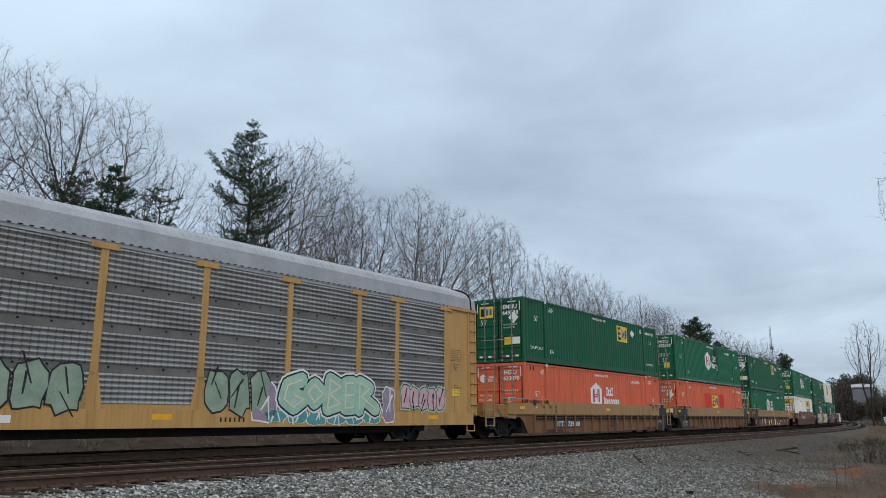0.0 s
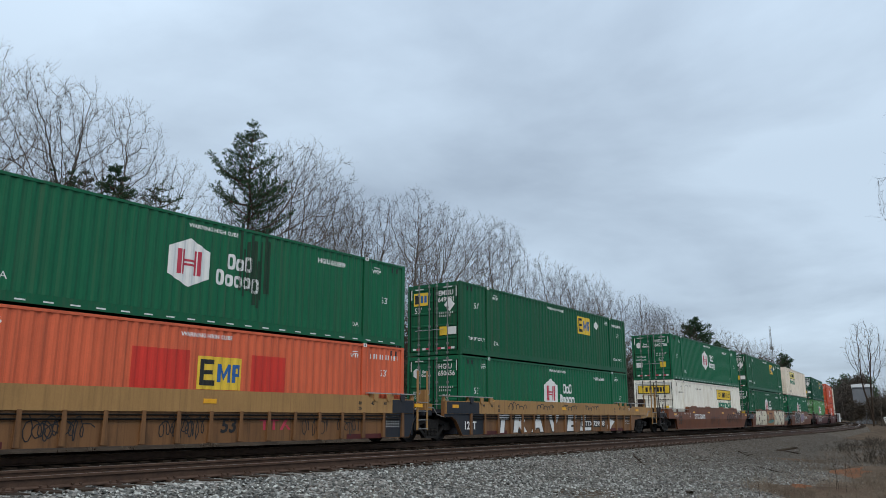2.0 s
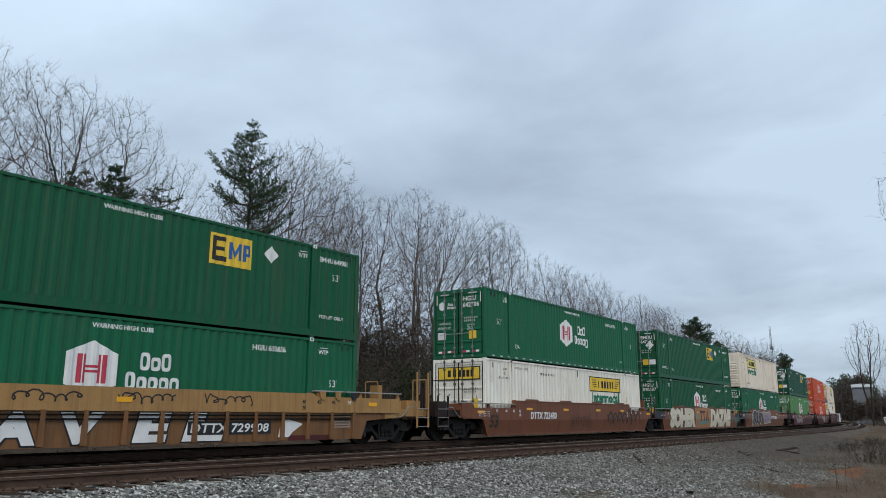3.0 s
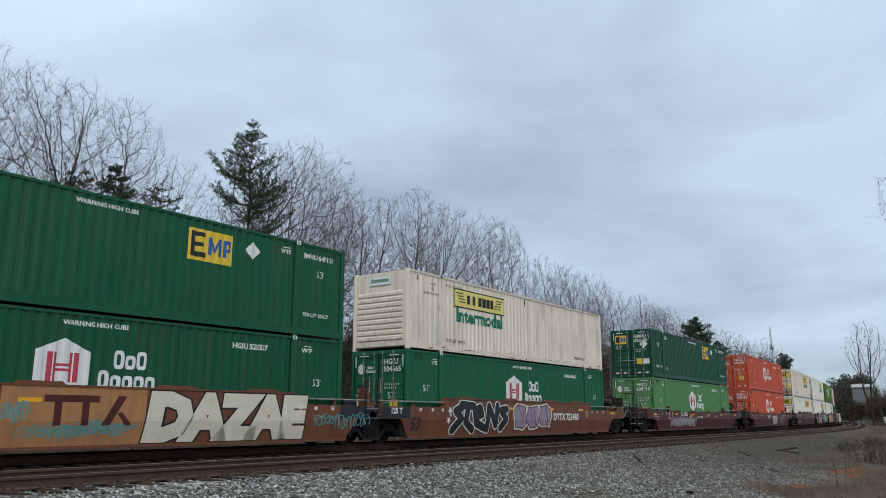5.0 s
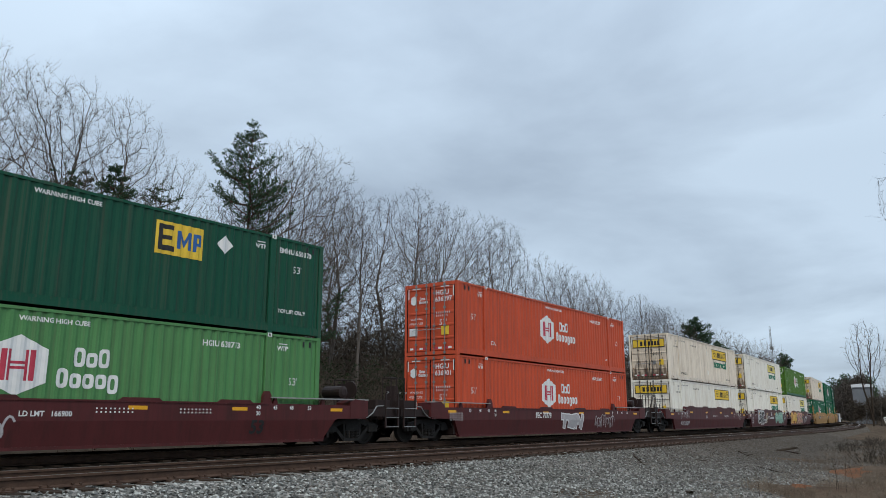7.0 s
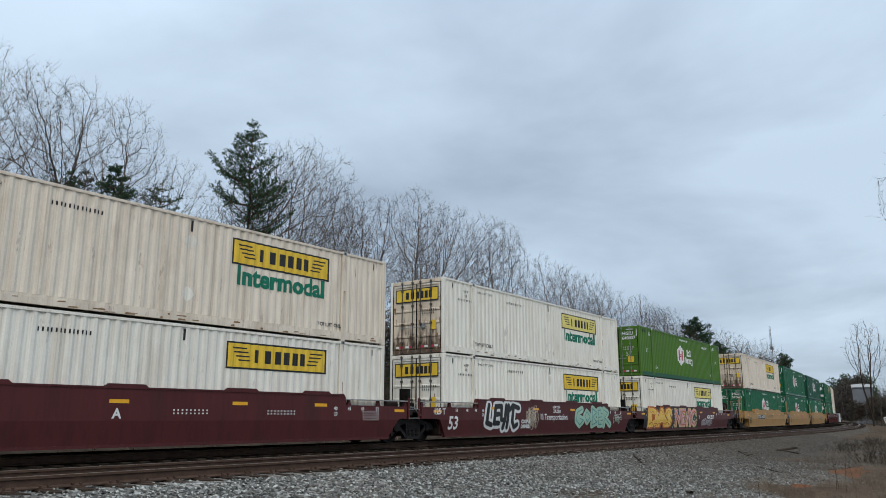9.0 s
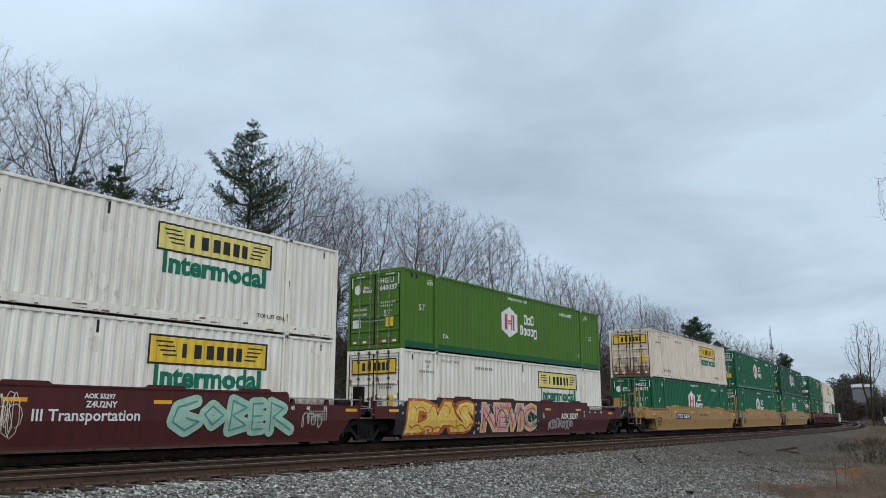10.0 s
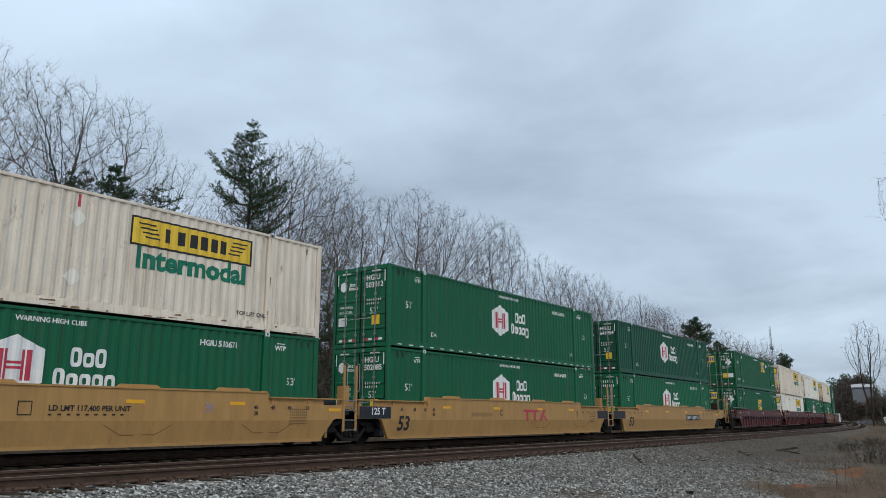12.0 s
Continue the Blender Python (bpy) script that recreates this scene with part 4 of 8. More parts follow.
    if brand == "hex" and not low and colour in ("green", "fresh"):
        mark(c, "rail_dashes", figures([rect(0.5 + k * 0.62, 0.74 + k * 0.62, 0, 0.035) for k in range(25)]), 0.0, 0.10, SIGN_WHITE, "reflective_tape", False, HALF + 0.009)
    if pale:
        # rust has bled from the lower rail, the posts and the lashing points
        rd = random.Random(len(extra) * 7 + low * 3 + len(colour))
        runs = []
        for k in range(34):
            u0, z0, w, h = rd.uniform(0.3, LONG - 0.4), rd.choice((0.06, 0.09, 0.16)), rd.uniform(0.05, 0.30), rd.uniform(0.015, 0.06)
            runs.append([(u0, z0), (u0 + w, z0 + rd.uniform(0, 0.012)), (u0 + w * 0.9, z0 + h), (u0 + w * 0.1, z0 + h * rd.uniform(0.6, 1.0))])
        for u in POSTS:
            for k in range(5):
                x, top_, ln, w = u + rd.uniform(-0.08, 0.07), rd.choice((2.74, 2.70, 1.6, 0.6)), rd.uniform(0.15, 0.7), rd.uniform(0.008, 0.03)
                runs.append([(x, top_), (x + w * 0.6, max(0.1, top_ - ln)), (x + w, top_)])
        mark(c, ("bleed", len(extra), low, colour), figures(runs), 0, 0, RUST_RUN, "rust_streak", False, HALF + 0.0095, label="brown rust bleeding from rail and posts", stagger=2e-5)
    if "stain" in extra:
        rd = random.Random(77)
        for k in range(9):
            top_ = rd.uniform(2.3, 2.72)
            mark(c, ("stain", k), figures([rect(0, rd.uniform(0.05, 0.12), 0, top_ - rd.uniform(0.5, 1.4))]), 8.9 + k * 0.125, rd.uniform(0.5, 1.2), STAIN, "stain", label="dark greasy streak")
    if brand == "square" and low and colour == "orange":
        for u, wide in ((5.85, 1.65), (9.5, 1.25)):
            mark(c, ("patch", wide), figures([rect(0, wide, 0, 1.25)]), u, 0.95, TAG_RED, "paint_patch", label="bright red paint patch")
    # marks on the doors; across is counted from the middle to the viewer's right
    if front:
        mark(c, "front_board", figures([rect(0, 1.0, 0, 0.30)]), -0.5, 2.36, SIGN_WHITE, "sign_board", False, 0.004, True)
        wordmark(c, "front_blocks", word_shapes(0.86, 0.16, 6), -0.43, 2.46, SIGN_GREEN, conform=False, lift=0.006, on_end=True)
    else:
        on = dict(conform=False, on_end=True, lift=-0.012)
        if ident:
            write(c, ident[:4], 0.24, 2.36, 0.27, ink, bold=0.006, **on)
            write(c, ident[5:], 0.22, 2.10, 0.27, ink, bold=0.006, **on)
        else:
            bars(c, 0.30, 2.36, 0.62, 0.15, 5, ink, **on)
            bars(c, 0.28, 2.14, 0.70, 0.15, 6, ink, **on)
        bars(c, 0.28, 1.62, 0.72, 0.07, 7, ink, **on)
        bars(c, 0.28, 1.50, 0.60, 0.07, 6, ink, **on)
        for s in (-1, 1):
            mark(c, "edge", figures([rect(0, 0.42, 0, 0.045)]), s * 0.70 - 0.21, 2.66, SIGN_WHITE, "reflective_tape", False, -0.012, True)
            mark(c, "edge_v", figures([rect(0, 0.045, 0, 0.40)]), s * 1.10 - 0.02, 2.28, SIGN_WHITE, "reflective_tape", False, -0.012, True)
            for k in (0.28, 0.75):
                mark(c, "edge_low", figures([rect(0, 0.16, 0, 0.08)]), s * k - 0.08, 0.24, SIGN_RED, "reflective_tape", False, -0.012, True)
                mark(c, "edge_low_w", figures([rect(0, 0.16, 0, 0.08)]), s * k + (0.1 if s > 0 else -0.26), 0.24, SIGN_WHITE, "reflective_tape", False, -0.012, True)
        if brand == "winged":
            rd = random.Random(5 if "pale" in extra else 6)
            for k in range(22 if "pale" in extra else 9):
                x, z = rd.choice((-0.88, -0.20, 0.20, 0.88, -1.08, 1.08)) + rd.gauss(0, 0.07), rd.choice((0.18, 0.20, 0.62, 1.12, 1.62)) + rd.uniform(-0.03, 0.03)
                tall_ = rd.uniform(0.10, 0.42)
                w = rd.uniform(0.015, 0.06)
                mark(c, ("run", k, len(extra), "pale" in extra), figures([[(-w, tall_), (w, tall_ * 0.96), (w * 0.5, 0.0), (-w * 0.3, tall_ * 0.1)]]), max(-1.12, min(1.12, x)), z, RUST_RUN, "rust_streak", False, -0.0125 - 0.0001 * k, True)
            mark(c, "end_board_edge", figures([rect(-0.04, 2.04, -0.04, 0.49)]), -1.0, 2.05, SIGN_BLACK, "board_border", False, -0.013, True)
            mark(c, "end_board", figures([rect(0, 2.0, 0, 0.45)]), -1.0, 2.05, SIGN_YELLOW, "sign_board", False, -0.010, True)
            for x in (0.46, 0.72, 0.98, 1.18, 1.38, 1.58):
                mark(c, ("end_words", x), figures([rect(0, 0.15, 0, 0.28)]), -1.0 + x, 2.13, SIGN_BLACK, "board_stroke", False, -0.007, True)
            mark(c, "end_label", figures([rect(0, 0.30, 0, 0.36)]), 0.62, 0.90, SIGN_YELLOW, "label_sheet", False, -0.012, True)
            mark(c, "end_label2", figures([rect(0, 0.18, 0, 0.22)]), 0.24, 0.95, GALV, "label_sheet", False, -0.012, True)
        else:
            write(c, "53'", -0.95 if brand == "square" else 0.42, 1.72 if brand == "square" else 1.16, 0.32, ink, False, -0.010, True)
            mark(c, "label_y", figures([rect(0, 0.36, 0, 0.34)]), 0.30 if brand == "square" else 0.52, 0.78, SIGN_YELLOW, "label_sheet", False, -0.012, True)
            mark(c, "label_w", figures([rect(0, 0.40, 0, 0.30)]), 0.70 if brand == "square" else -1.05, 0.80, SIGN_WHITE, "label_sheet", False, -0.012, True)
            if brand == "square":
                mark(c, "end_square", figures([rect(0, 0.70, 0, 0.52)]), -0.98, 2.02, SIGN_YELLOW, "sign_board", False, -0.012, True)
                mark(c, "end_square_dark", figures([rect(0.05, 0.26, 0.08, 0.44)]), -0.98, 2.02, SIGN_BLACK, "board_stroke", False, -0.009, True)
                mark(c, "end_square_blue", figures([rect(0.34, 0.46, 0.12, 0.40), rect(0.52, 0.64, 0.12, 0.40)]), -0.98, 2.02, SIGN_BLUE, "board_stroke", False, -0.009, True)
                diamond(c, 0.52, 1.70, True, -0.010)
            else:
                mark(c, "end_badge", figures([[(x * 0.24, y * 0.26) for x, y in hexagon(1.25, 1.5)]]), -0.98, 2.02, SIGN_WHITE, "badge", False, -0.012, True)
                wordmark(c, "end_words_a", word_shapes(0.27, 0.12, 3), -0.54, 2.21, SIGN_WHITE, conform=False, lift=-0.012, on_end=True)
                wordmark(c, "end_words_b", word_shapes(0.45, 0.12, 5), -0.58, 2.07, SIGN_WHITE, conform=False, lift=-0.012, on_end=True)
                write(c, "WARNING", -1.0, 1.42, 0.13, ink, False, -0.010, True)
                write(c, "HIGH CUBE", -1.05, 1.24, 0.13, ink, False, -0.010, True)
    return c


# ---- running gear ----
GEAR = {}


def gear():
    """Meshes of a three-piece truck: bolster, side frame with springs, wheelset."""
    if GEAR:
        return GEAR
    b = Geo().box(-0.24, 0.24, -1.0, 1.0, 0.44, 0.70, 0.03).box(-0.30, 0.30, -0.35, 0.35, 0.68, 0.76)
    GEAR["bolster"] = b.mesh("truck")
    f = Geo()
    # a cast frame: arched top bar, sloping tension bars to the spring seat, two columns, open windows between
    f.prism([(-1.20, 0.52), (-1.18, 0.66), (-0.78, 0.70), (-0.46, 0.79), (0.46, 0.79), (0.78, 0.70), (1.18, 0.66), (1.20, 0.52), (1.04, 0.50), (0.74, 0.55), (0.42, 0.64), (-0.42, 0.64), (-0.74, 0.55), (-1.04, 0.50)], -0.07, 0.07)
    for s in (-1, 1):
        f.prism([(s * 0.86, 0.56), (s * 0.70, 0.56), (s * 0.30, 0.20), (s * 0.38, 0.13)], -0.08, 0.06)
        f.prism([(s * 0.42, 0.66), (s * 0.32, 0.66), (s * 0.30, 0.20), (s * 0.36, 0.18)], -0.09, 0.06)
        f.box(s * 0.90 - 0.17, s * 0.90 + 0.17, -0.12, 0.11, 0.40, 0.62, 0.02)
        f.prism([(s * 1.14, 0.66), (s * 1.24, 0.60), (s * 1.20, 0.38), (s * 1.10, 0.40)], -0.07, 0.07)
    f.box(-0.40, 0.40, -0.12, 0.12, 0.12, 0.21, 0.02)
    f.box(-0.29, 0.29, -0.10, 0.06, 0.44, 0.64)
    f.box(-0.26, 0.26, -0.125, -0.10, 0.55, 0.585).box(-0.26, 0.26, -0.125, -0.10, 0.47, 0.505)
    GEAR["side_frame"] = f.mesh("side_frame")
    # the coils: one ribbed turned shape beside the next
    sp = Geo()
    for x in (-0.20, 0.0, 0.20):
        rings = [(z, r) for k in range(5) for z, r in ((0.215 + k * 0.047, 0.055), (0.222 + k * 0.047, 0.088), (0.245 + k * 0.047, 0.088), (0.252 + k * 0.047, 0.055))]
        v = [(x + r * math.cos(q * 0.628), -0.07 + r * math.sin(q * 0.628), z) for z, r in rings for q in range(10)]
        sp.add(v, [(i * 10 + q, i * 10 + (q + 1) % 10, (i + 1) * 10 + (q + 1) % 10, (i + 1) * 10 + q) for i in range(len(rings) - 1) for q in range(10)])
    GEAR["spring"] = sp.mesh("spring")
    w = Geo().tube((0, -1.02, 0), (0, 1.02, 0), 0.085, None, 10)
    for s in (-1, 1):
        w.disc_stack((0, s * 0.755, 0), [(-s * 0.075, 0.505), (-s * 0.045, 0.49), (s * 0.06, 0.478), (s * 0.062, 0.42), (s * 0.02, 0.38), (s * 0.03, 0.17), (s * 0.075, 0.15), (s * 0.075, 0.09)], 32)
        w.disc_stack((0, s * 1.08, 0), [(-s * 0.07, 0.13), (s * 0.06, 0.13), (s * 0.075, 0.10)], 14)
        for k in range(3):
            a = k * 2.094
            w.tube((0.06 * math.cos(a), s * 1.14, 0.06 * math.sin(a)), (0.06 * math.cos(a), s * 1.17, 0.06 * math.sin(a)), 0.02, None, 6)
    GEAR["wheelset"] = w.mesh("wheelset")
    for key in ("bolster", "side_frame", "spring"):
        GEAR[key].materials.append(TRUCK_STEEL)
    GEAR["wheelset"].materials.append(WHEEL)
    return GEAR


WHEELSETS = []


def truck(parent, u):
    g = gear()
    t = part("truck", g["bolster"], TRUCK_STEEL, parent, "greasy cast-steel truck", Matrix.Translation((u, 0, 0)))
    for s in (-1, 1):
        part("side_frame", g["side_frame"], TRUCK_STEEL, t, place=Matrix.Translation((0, s * 1.06, 0)) @ Matrix.Rotation(0 if s < 0 else math.pi, 4, "Z"))
        part("spring", g["spring"], TRUCK_STEEL, t, place=Matrix.Translation((0, s * 1.06, 0)) @ Matrix.Rotation(0 if s < 0 else math.pi, 4, "Z"))
    for x in (-0.90, 0.90):
        w = part("wheelset", g["wheelset"], WHEEL, t)
        w.matrix_parent_inverse = Matrix.Translation((x, 0, 0.478))
        WHEELSETS.append(w)
    return t


# ---- well cars ----
SILL = 1.50


def ladder(parent, u, z0, z1, wide, material, y=-1.50, step=0.30):
    """Two flat uprights with round rungs, a stirrup below and a wire grab loop beside each upright."""
    top = part("ladder", Geo().box(u - 0.035, u + 0.035, y - 0.02, y + 0.02, z0, z1).box(u + wide - 0.035, u + wide + 0.035, y - 0.02, y + 0.02, z0, z1), material, parent)
    z = z0 + 0.04
    while z < min(z1, 1.40):
        part("rung", Geo().tube((u, y - 0.03, z), (u + wide, y - 0.03, z), 0.015, None, 6), GALV, top, place=None)
        z += step
    if z1 > 1.6:
        for x in (u, u + wide):
            part("grab_loop", Geo().pipe([(x + 0.04, y, 1.62), (x + 0.14, y, 1.66), (x + 0.14, y, z1 + 0.04), (x + 0.04, y, z1 + 0.06)], 0.013, 5), GALV, top)
    return top


def blob(rd, cx, cz, w, h, n=14):
    """An uneven rounded outline, like one fat letter."""
    out = []
    bumps = [rd.uniform(0.78, 1.12) for _ in range(n)]
    for i in range(n):
        a = 2 * math.pi * i / n
        c, s = math.cos(a), math.sin(a)
        e = 0.62
        out.append((cx + w / 2 * math.copysign(abs(c) ** e, c) * bumps[i], cz + h / 2 * math.copysign(abs(s) ** e, s) * bumps[(i * 5) % n]))
    return out


def tag(parent, u0, u1, z0, z1, count, fill, edge, seed, label, halo=None):
    """A sprayed piece of fat rounded letter shapes with an edge colour, too stylised to read."""
    rd = random.Random(seed)
    step = (u1 - u0) / count
    outer, inner, cuts, glow = [], [], [], []
    for i in range(count):
        cx, cz = u0 + step * (i + 0.5), (z0 + z1) / 2 + rd.uniform(-0.03, 0.03)
        w, h = step * 1.08, (z1 - z0) * rd.uniform(0.86, 1.0)
        shape = blob(rd, cx, cz, w, h)
        outer.append(shape)
        glow.append([(cx + (x - cx) * 1.16, cz + (z - cz) * 1.14) for x, z in shape])
        inner.append([(cx + (x - cx) * 0.91, cz + (z - cz) * 0.92) for x, z in shape])
        for _ in range(2):
            sx, sz = cx + rd.uniform(-0.22, 0.22) * step, cz + rd.uniform(-0.3, 0.3) * (z1 - z0)
            a, ln = rd.uniform(0.9, 2.2), rd.uniform(0.15, 0.32) * (z1 - z0)
            dx, dz = math.cos(a) * ln, math.sin(a) * ln
            cuts.append([(sx - dx - 0.02, sz - dz), (sx - dx + 0.02, sz - dz), (sx + dx + 0.045, sz + dz), (sx + dx - 0.015, sz + dz + 0.04)])
    k = dict(conform=False, name="graffiti", stagger=6e-5)
    if halo:
        mark(parent, ("tagh", seed), figures(glow), 0, 0, halo, lift=SILL + 0.004, label=label, **k)
    mark(parent, ("tago", seed), figures(outer), 0, 0, edge, lift=SILL + 0.0055, label=label, **k)
    mark(parent, ("tagi", seed), figures(inner), 0, 0, fill, lift=SILL + 0.007, label=label, **k)
    mark(parent, ("tagc", seed), figures(cuts), 0, 0, edge, lift=SILL + 0.0085, label=label, **k)


def scrawl(parent, u0, u1, z0, z1, material, seed, width=0.022, n=34, lift=0.006):
    """A thin sprayed line that loops along."""
    rd = random.Random(seed)
    pts, turn, m = [], 0.0, n * 2
    amp, loop = rd.uniform(0.5, 1.0), rd.uniform(0.3, 0.9)
    for i in range(m):
        f = i / (m - 1)
        turn += rd.uniform(0.55, 0.95)
        if i % 7 == 0:
            amp, loop = rd.uniform(0.35, 1.0), rd.uniform(0.2, 1.1)
        wide = min(0.16, (u1 - u0) * 0.2) * loop
        pts.append((u0 + (u1 - u0) * f + wide * math.sin(turn), (z0 + z1) / 2 + (z1 - z0) / 2 * amp * math.cos(turn) + 0.04 * math.sin(f * 9 + seed)))
    polys = []
    for (x0, y0), (x1, y1) in zip(pts, pts[1:]):
        d = math.hypot(x1 - x0, y1 - y0) or 1
        nx, ny = -(y1 - y0) / d * width / 2, (x1 - x0) / d * width / 2
        polys.append([(x0 - nx, y0 - ny), (x1 - nx, y1 - ny), (x1 + nx, y1 + ny), (x0 + nx, y0 + ny)])
    mark(parent, ("scrawl", seed), figures(polys), 0, 0, material, "graffiti", False, SILL + lift, label="thin sprayed scrawl", stagger=1.2e-5)


def fit_letters(text, u0, u1, z0, z1, bold, shear=0.0, space=1.0):
    """Letters stretched to fill a field, grown by bold on all sides."""
    v, f = letters(text, 1.0, bold, shear, space)
    bx = [p[0] for p in v]
    by = [p[1] for p in v]
    kx, ky = (u1 - u0) / (max(bx) - min(bx)), (z1 - z0) / (max(by) - min(by))
    return [(u0 + (x - min(bx)) * kx, z0 + (y - min(by)) * ky) for x, y in v], f


def bold_word(parent, text, u0, u1, z0, z1, fill, edge, bold=0.04, shear=0.0, space=1.0, rim=0.06):
    """A sprayed word in heavy letters with an edge of another colour."""
    mark(parent, ("word", text, u0, "edge"), lambda: fit_letters(text, u0 - rim, u1 + rim, z0 - rim * 0.8, z1 + rim * 0.8, bold + rim * 0.75, shear, space), 0, 0, edge, "graffiti", False, SILL + 0.0055, label="heavy sprayed lettering")
    mark(parent, ("word", text, u0, "fill"), lambda: fit_letters(text, u0, u1, z0, z1, bold, shear, space), 0, 0, fill, "graffiti", False, SILL + 0.0075, label="heavy sprayed lettering")


STROKES = [[(0.1, 0.0), (0.15, 1.0), (0.85, 0.55), (0.2, 0.45), (0.95, 0.0)], [(0.95, 0.95), (0.15, 0.85), (0.2, 0.5), (0.85, 0.5), (0.8, 0.08), (0.05, 0.1)], [(0.0, 0.0), (0.5, 1.0), (0.95, 0.0)], [(0.05, 1.0), (0.45, 0.0), (0.95, 1.0)],
           [(0.9, 1.0), (0.15, 0.95), (0.1, 0.05), (0.95, 0.1)], [(0.1, 0.0), (0.1, 1.0), (0.9, 0.0), (0.9, 1.0)], [(0.0, 0.95), (1.0, 0.95), (0.45, 0.9), (0.5, 0.0)], [(0.15, 1.0), (0.15, 0.05), (0.9, 0.05)]]


def wild(parent, u0, u1, z0, z1, count, fill, edge, seed, label, halo=None, second=None, thick=0.27):
    """A sprayed piece of slanting, interlocking letter strokes, too stylised to read."""
    rd = random.Random(seed)
    step = (u1 - u0) / count
    layers = {"halo": [], "edge": [], "fill": [], "second": []}

    def stroke(points, width, out):
        for (xa, ya), (xb, yb) in zip(points, points[1:]):
            d = math.hypot(xb - xa, yb - ya) or 1.0
            tx, ty = (xb - xa) / d * width * 0.35, (yb - ya) / d * width * 0.35
            nx, ny = -(yb - ya) / d * width / 2, (xb - xa) / d * width / 2
            out.append([(xa - tx - nx, ya - ty - ny), (xb + tx - nx * 0.85, yb + ty - ny * 0.85), (xb + tx + nx * 0.85, yb + ty + ny * 0.85), (xa - tx + nx, ya - ty + ny)])

    last = -1
    for i in range(count):
        pick = rd.randrange(len(STROKES))
        while pick == last:
            pick = rd.randrange(len(STROKES))
        last = pick
        w = min(step, (z1 - z0) * 0.9) * thick
        pts = []
        for x, y in STROKES[pick]:
            lean = (y - 0.5) * 0.18 * step
            pts.append((u0 + step * (i + 0.04 + 0.92 * x) + lean + rd.uniform(-0.04, 0.04), z0 + w * 0.7 + (z1 - z0 - w * 1.4) * y + rd.uniform(-0.03, 0.03)))
        if halo:
            stroke(pts, w * 1.75, layers["halo"])
        stroke(pts, w * 1.32, layers["edge"])
        stroke(pts, w * 0.92, layers["fill"])
        if second:
            stroke([(x + w * 0.12, y - w * 0.1) for x, y in pts], w * 0.28, layers["second"])
    kinds = (("halo", halo, 0.0040), ("edge", edge, 0.0055), ("fill", fill, 0.0070), ("second", second, 0.0085))
    for key, mat, lift in kinds:
        if mat and layers[key]:
            polys = [[(x, min(max(y, z0), z1)) for x, y in p] for p in layers[key]]
            mark(parent, ("wild", seed, key), figures(polys), 0, 0, mat, "graffiti", False, SILL + lift, label=label, stagger=4e-5)


def lettered(parent, u0, u1, z0, z1, strokes, layers, key, label, low=0.21, high=1.50):
    """A sprayed piece drawn with a broad nozzle: strokes in a unit field, then layers of (paint, breadth, lift)."""
    for k, (paint_, broad, lift) in enumerate(layers):
        polys = []
        for line in strokes:
            pts = [(u0 + (u1 - u0) * x, z0 + (z1 - z0) * y) for x, y in line]
            for (xa, ya), (xb, yb) in zip(pts, pts[1:]):
                d = math.hypot(xb - xa, yb - ya) or 1.0
                nx, ny = -(yb - ya) / d * broad / 2, (xb - xa) / d * broad / 2
                polys.append([(xa - nx, ya - ny), (xb - nx, yb - ny), (xb + nx, yb + ny), (xa + nx, ya + ny)])
            for x, y in pts:
                polys.append([(x + broad / 2 * math.cos(q * 0.785), y + broad / 2 * math.sin(q * 0.785)) for q in range(8)])
        polys = [[(x, min(max(y, low), high)) for x, y in p] for p in polys]
        mark(parent, (key, k), figures(polys), 0, 0, paint_, "graffiti", False, SILL + lift, label=label, stagger=6e-5)


SLANTED = [[(0.10, 0.95), (0.03, 0.30), (0.17, 0.22)], [(0.42, 0.92), (0.29, 0.90), (0.24, 0.28), (0.38, 0.28)], [(0.27, 0.60), (0.38, 0.62)], [(0.46, 0.92), (0.44, 0.42), (0.55, 0.38), (0.60, 0.95)], [(0.55, 0.38), (0.50, 0.10)],
           [(0.67, 0.95), (0.62, 0.12)], [(0.70, 0.78), (0.80, 0.95), (0.98, 0.86)], [(0.82, 0.90), (0.77, 0.35), (0.84, 0.12), (0.93, 0.22)]]
JAGGED = [[(0.16, 0.86), (0.05, 0.72), (0.15, 0.48), (0.0, 0.04)], [(0.15, 0.95), (0.37, 0.90)], [(0.27, 0.90), (0.22, 0.34), (0.34, 0.06)], [(0.39, 0.52), (0.51, 0.62), (0.48, 0.86), (0.38, 0.72), (0.40, 0.30), (0.55, 0.12)],
          [(0.60, 0.06), (0.64, 0.92), (0.76, 0.22), (0.80, 0.95)], [(0.98, 0.82), (0.86, 0.76), (0.97, 0.44), (0.86, 0.10)]]
LOOPED = [[(0.22, 0.88), (0.09, 0.72), (0.06, 0.36), (0.15, 0.14), (0.24, 0.36), (0.15, 0.46)], [(0.34, 0.76), (0.28, 0.55), (0.34, 0.28), (0.42, 0.52), (0.34, 0.76)], [(0.49, 0.92), (0.47, 0.12), (0.60, 0.26), (0.49, 0.52), (0.60, 0.74), (0.49, 0.92)],
          [(0.73, 0.86), (0.65, 0.84), (0.65, 0.14), (0.74, 0.16)], [(0.66, 0.50), (0.73, 0.52)], [(0.80, 0.10), (0.80, 0.88), (0.91, 0.72), (0.82, 0.48), (0.98, 0.12)]]


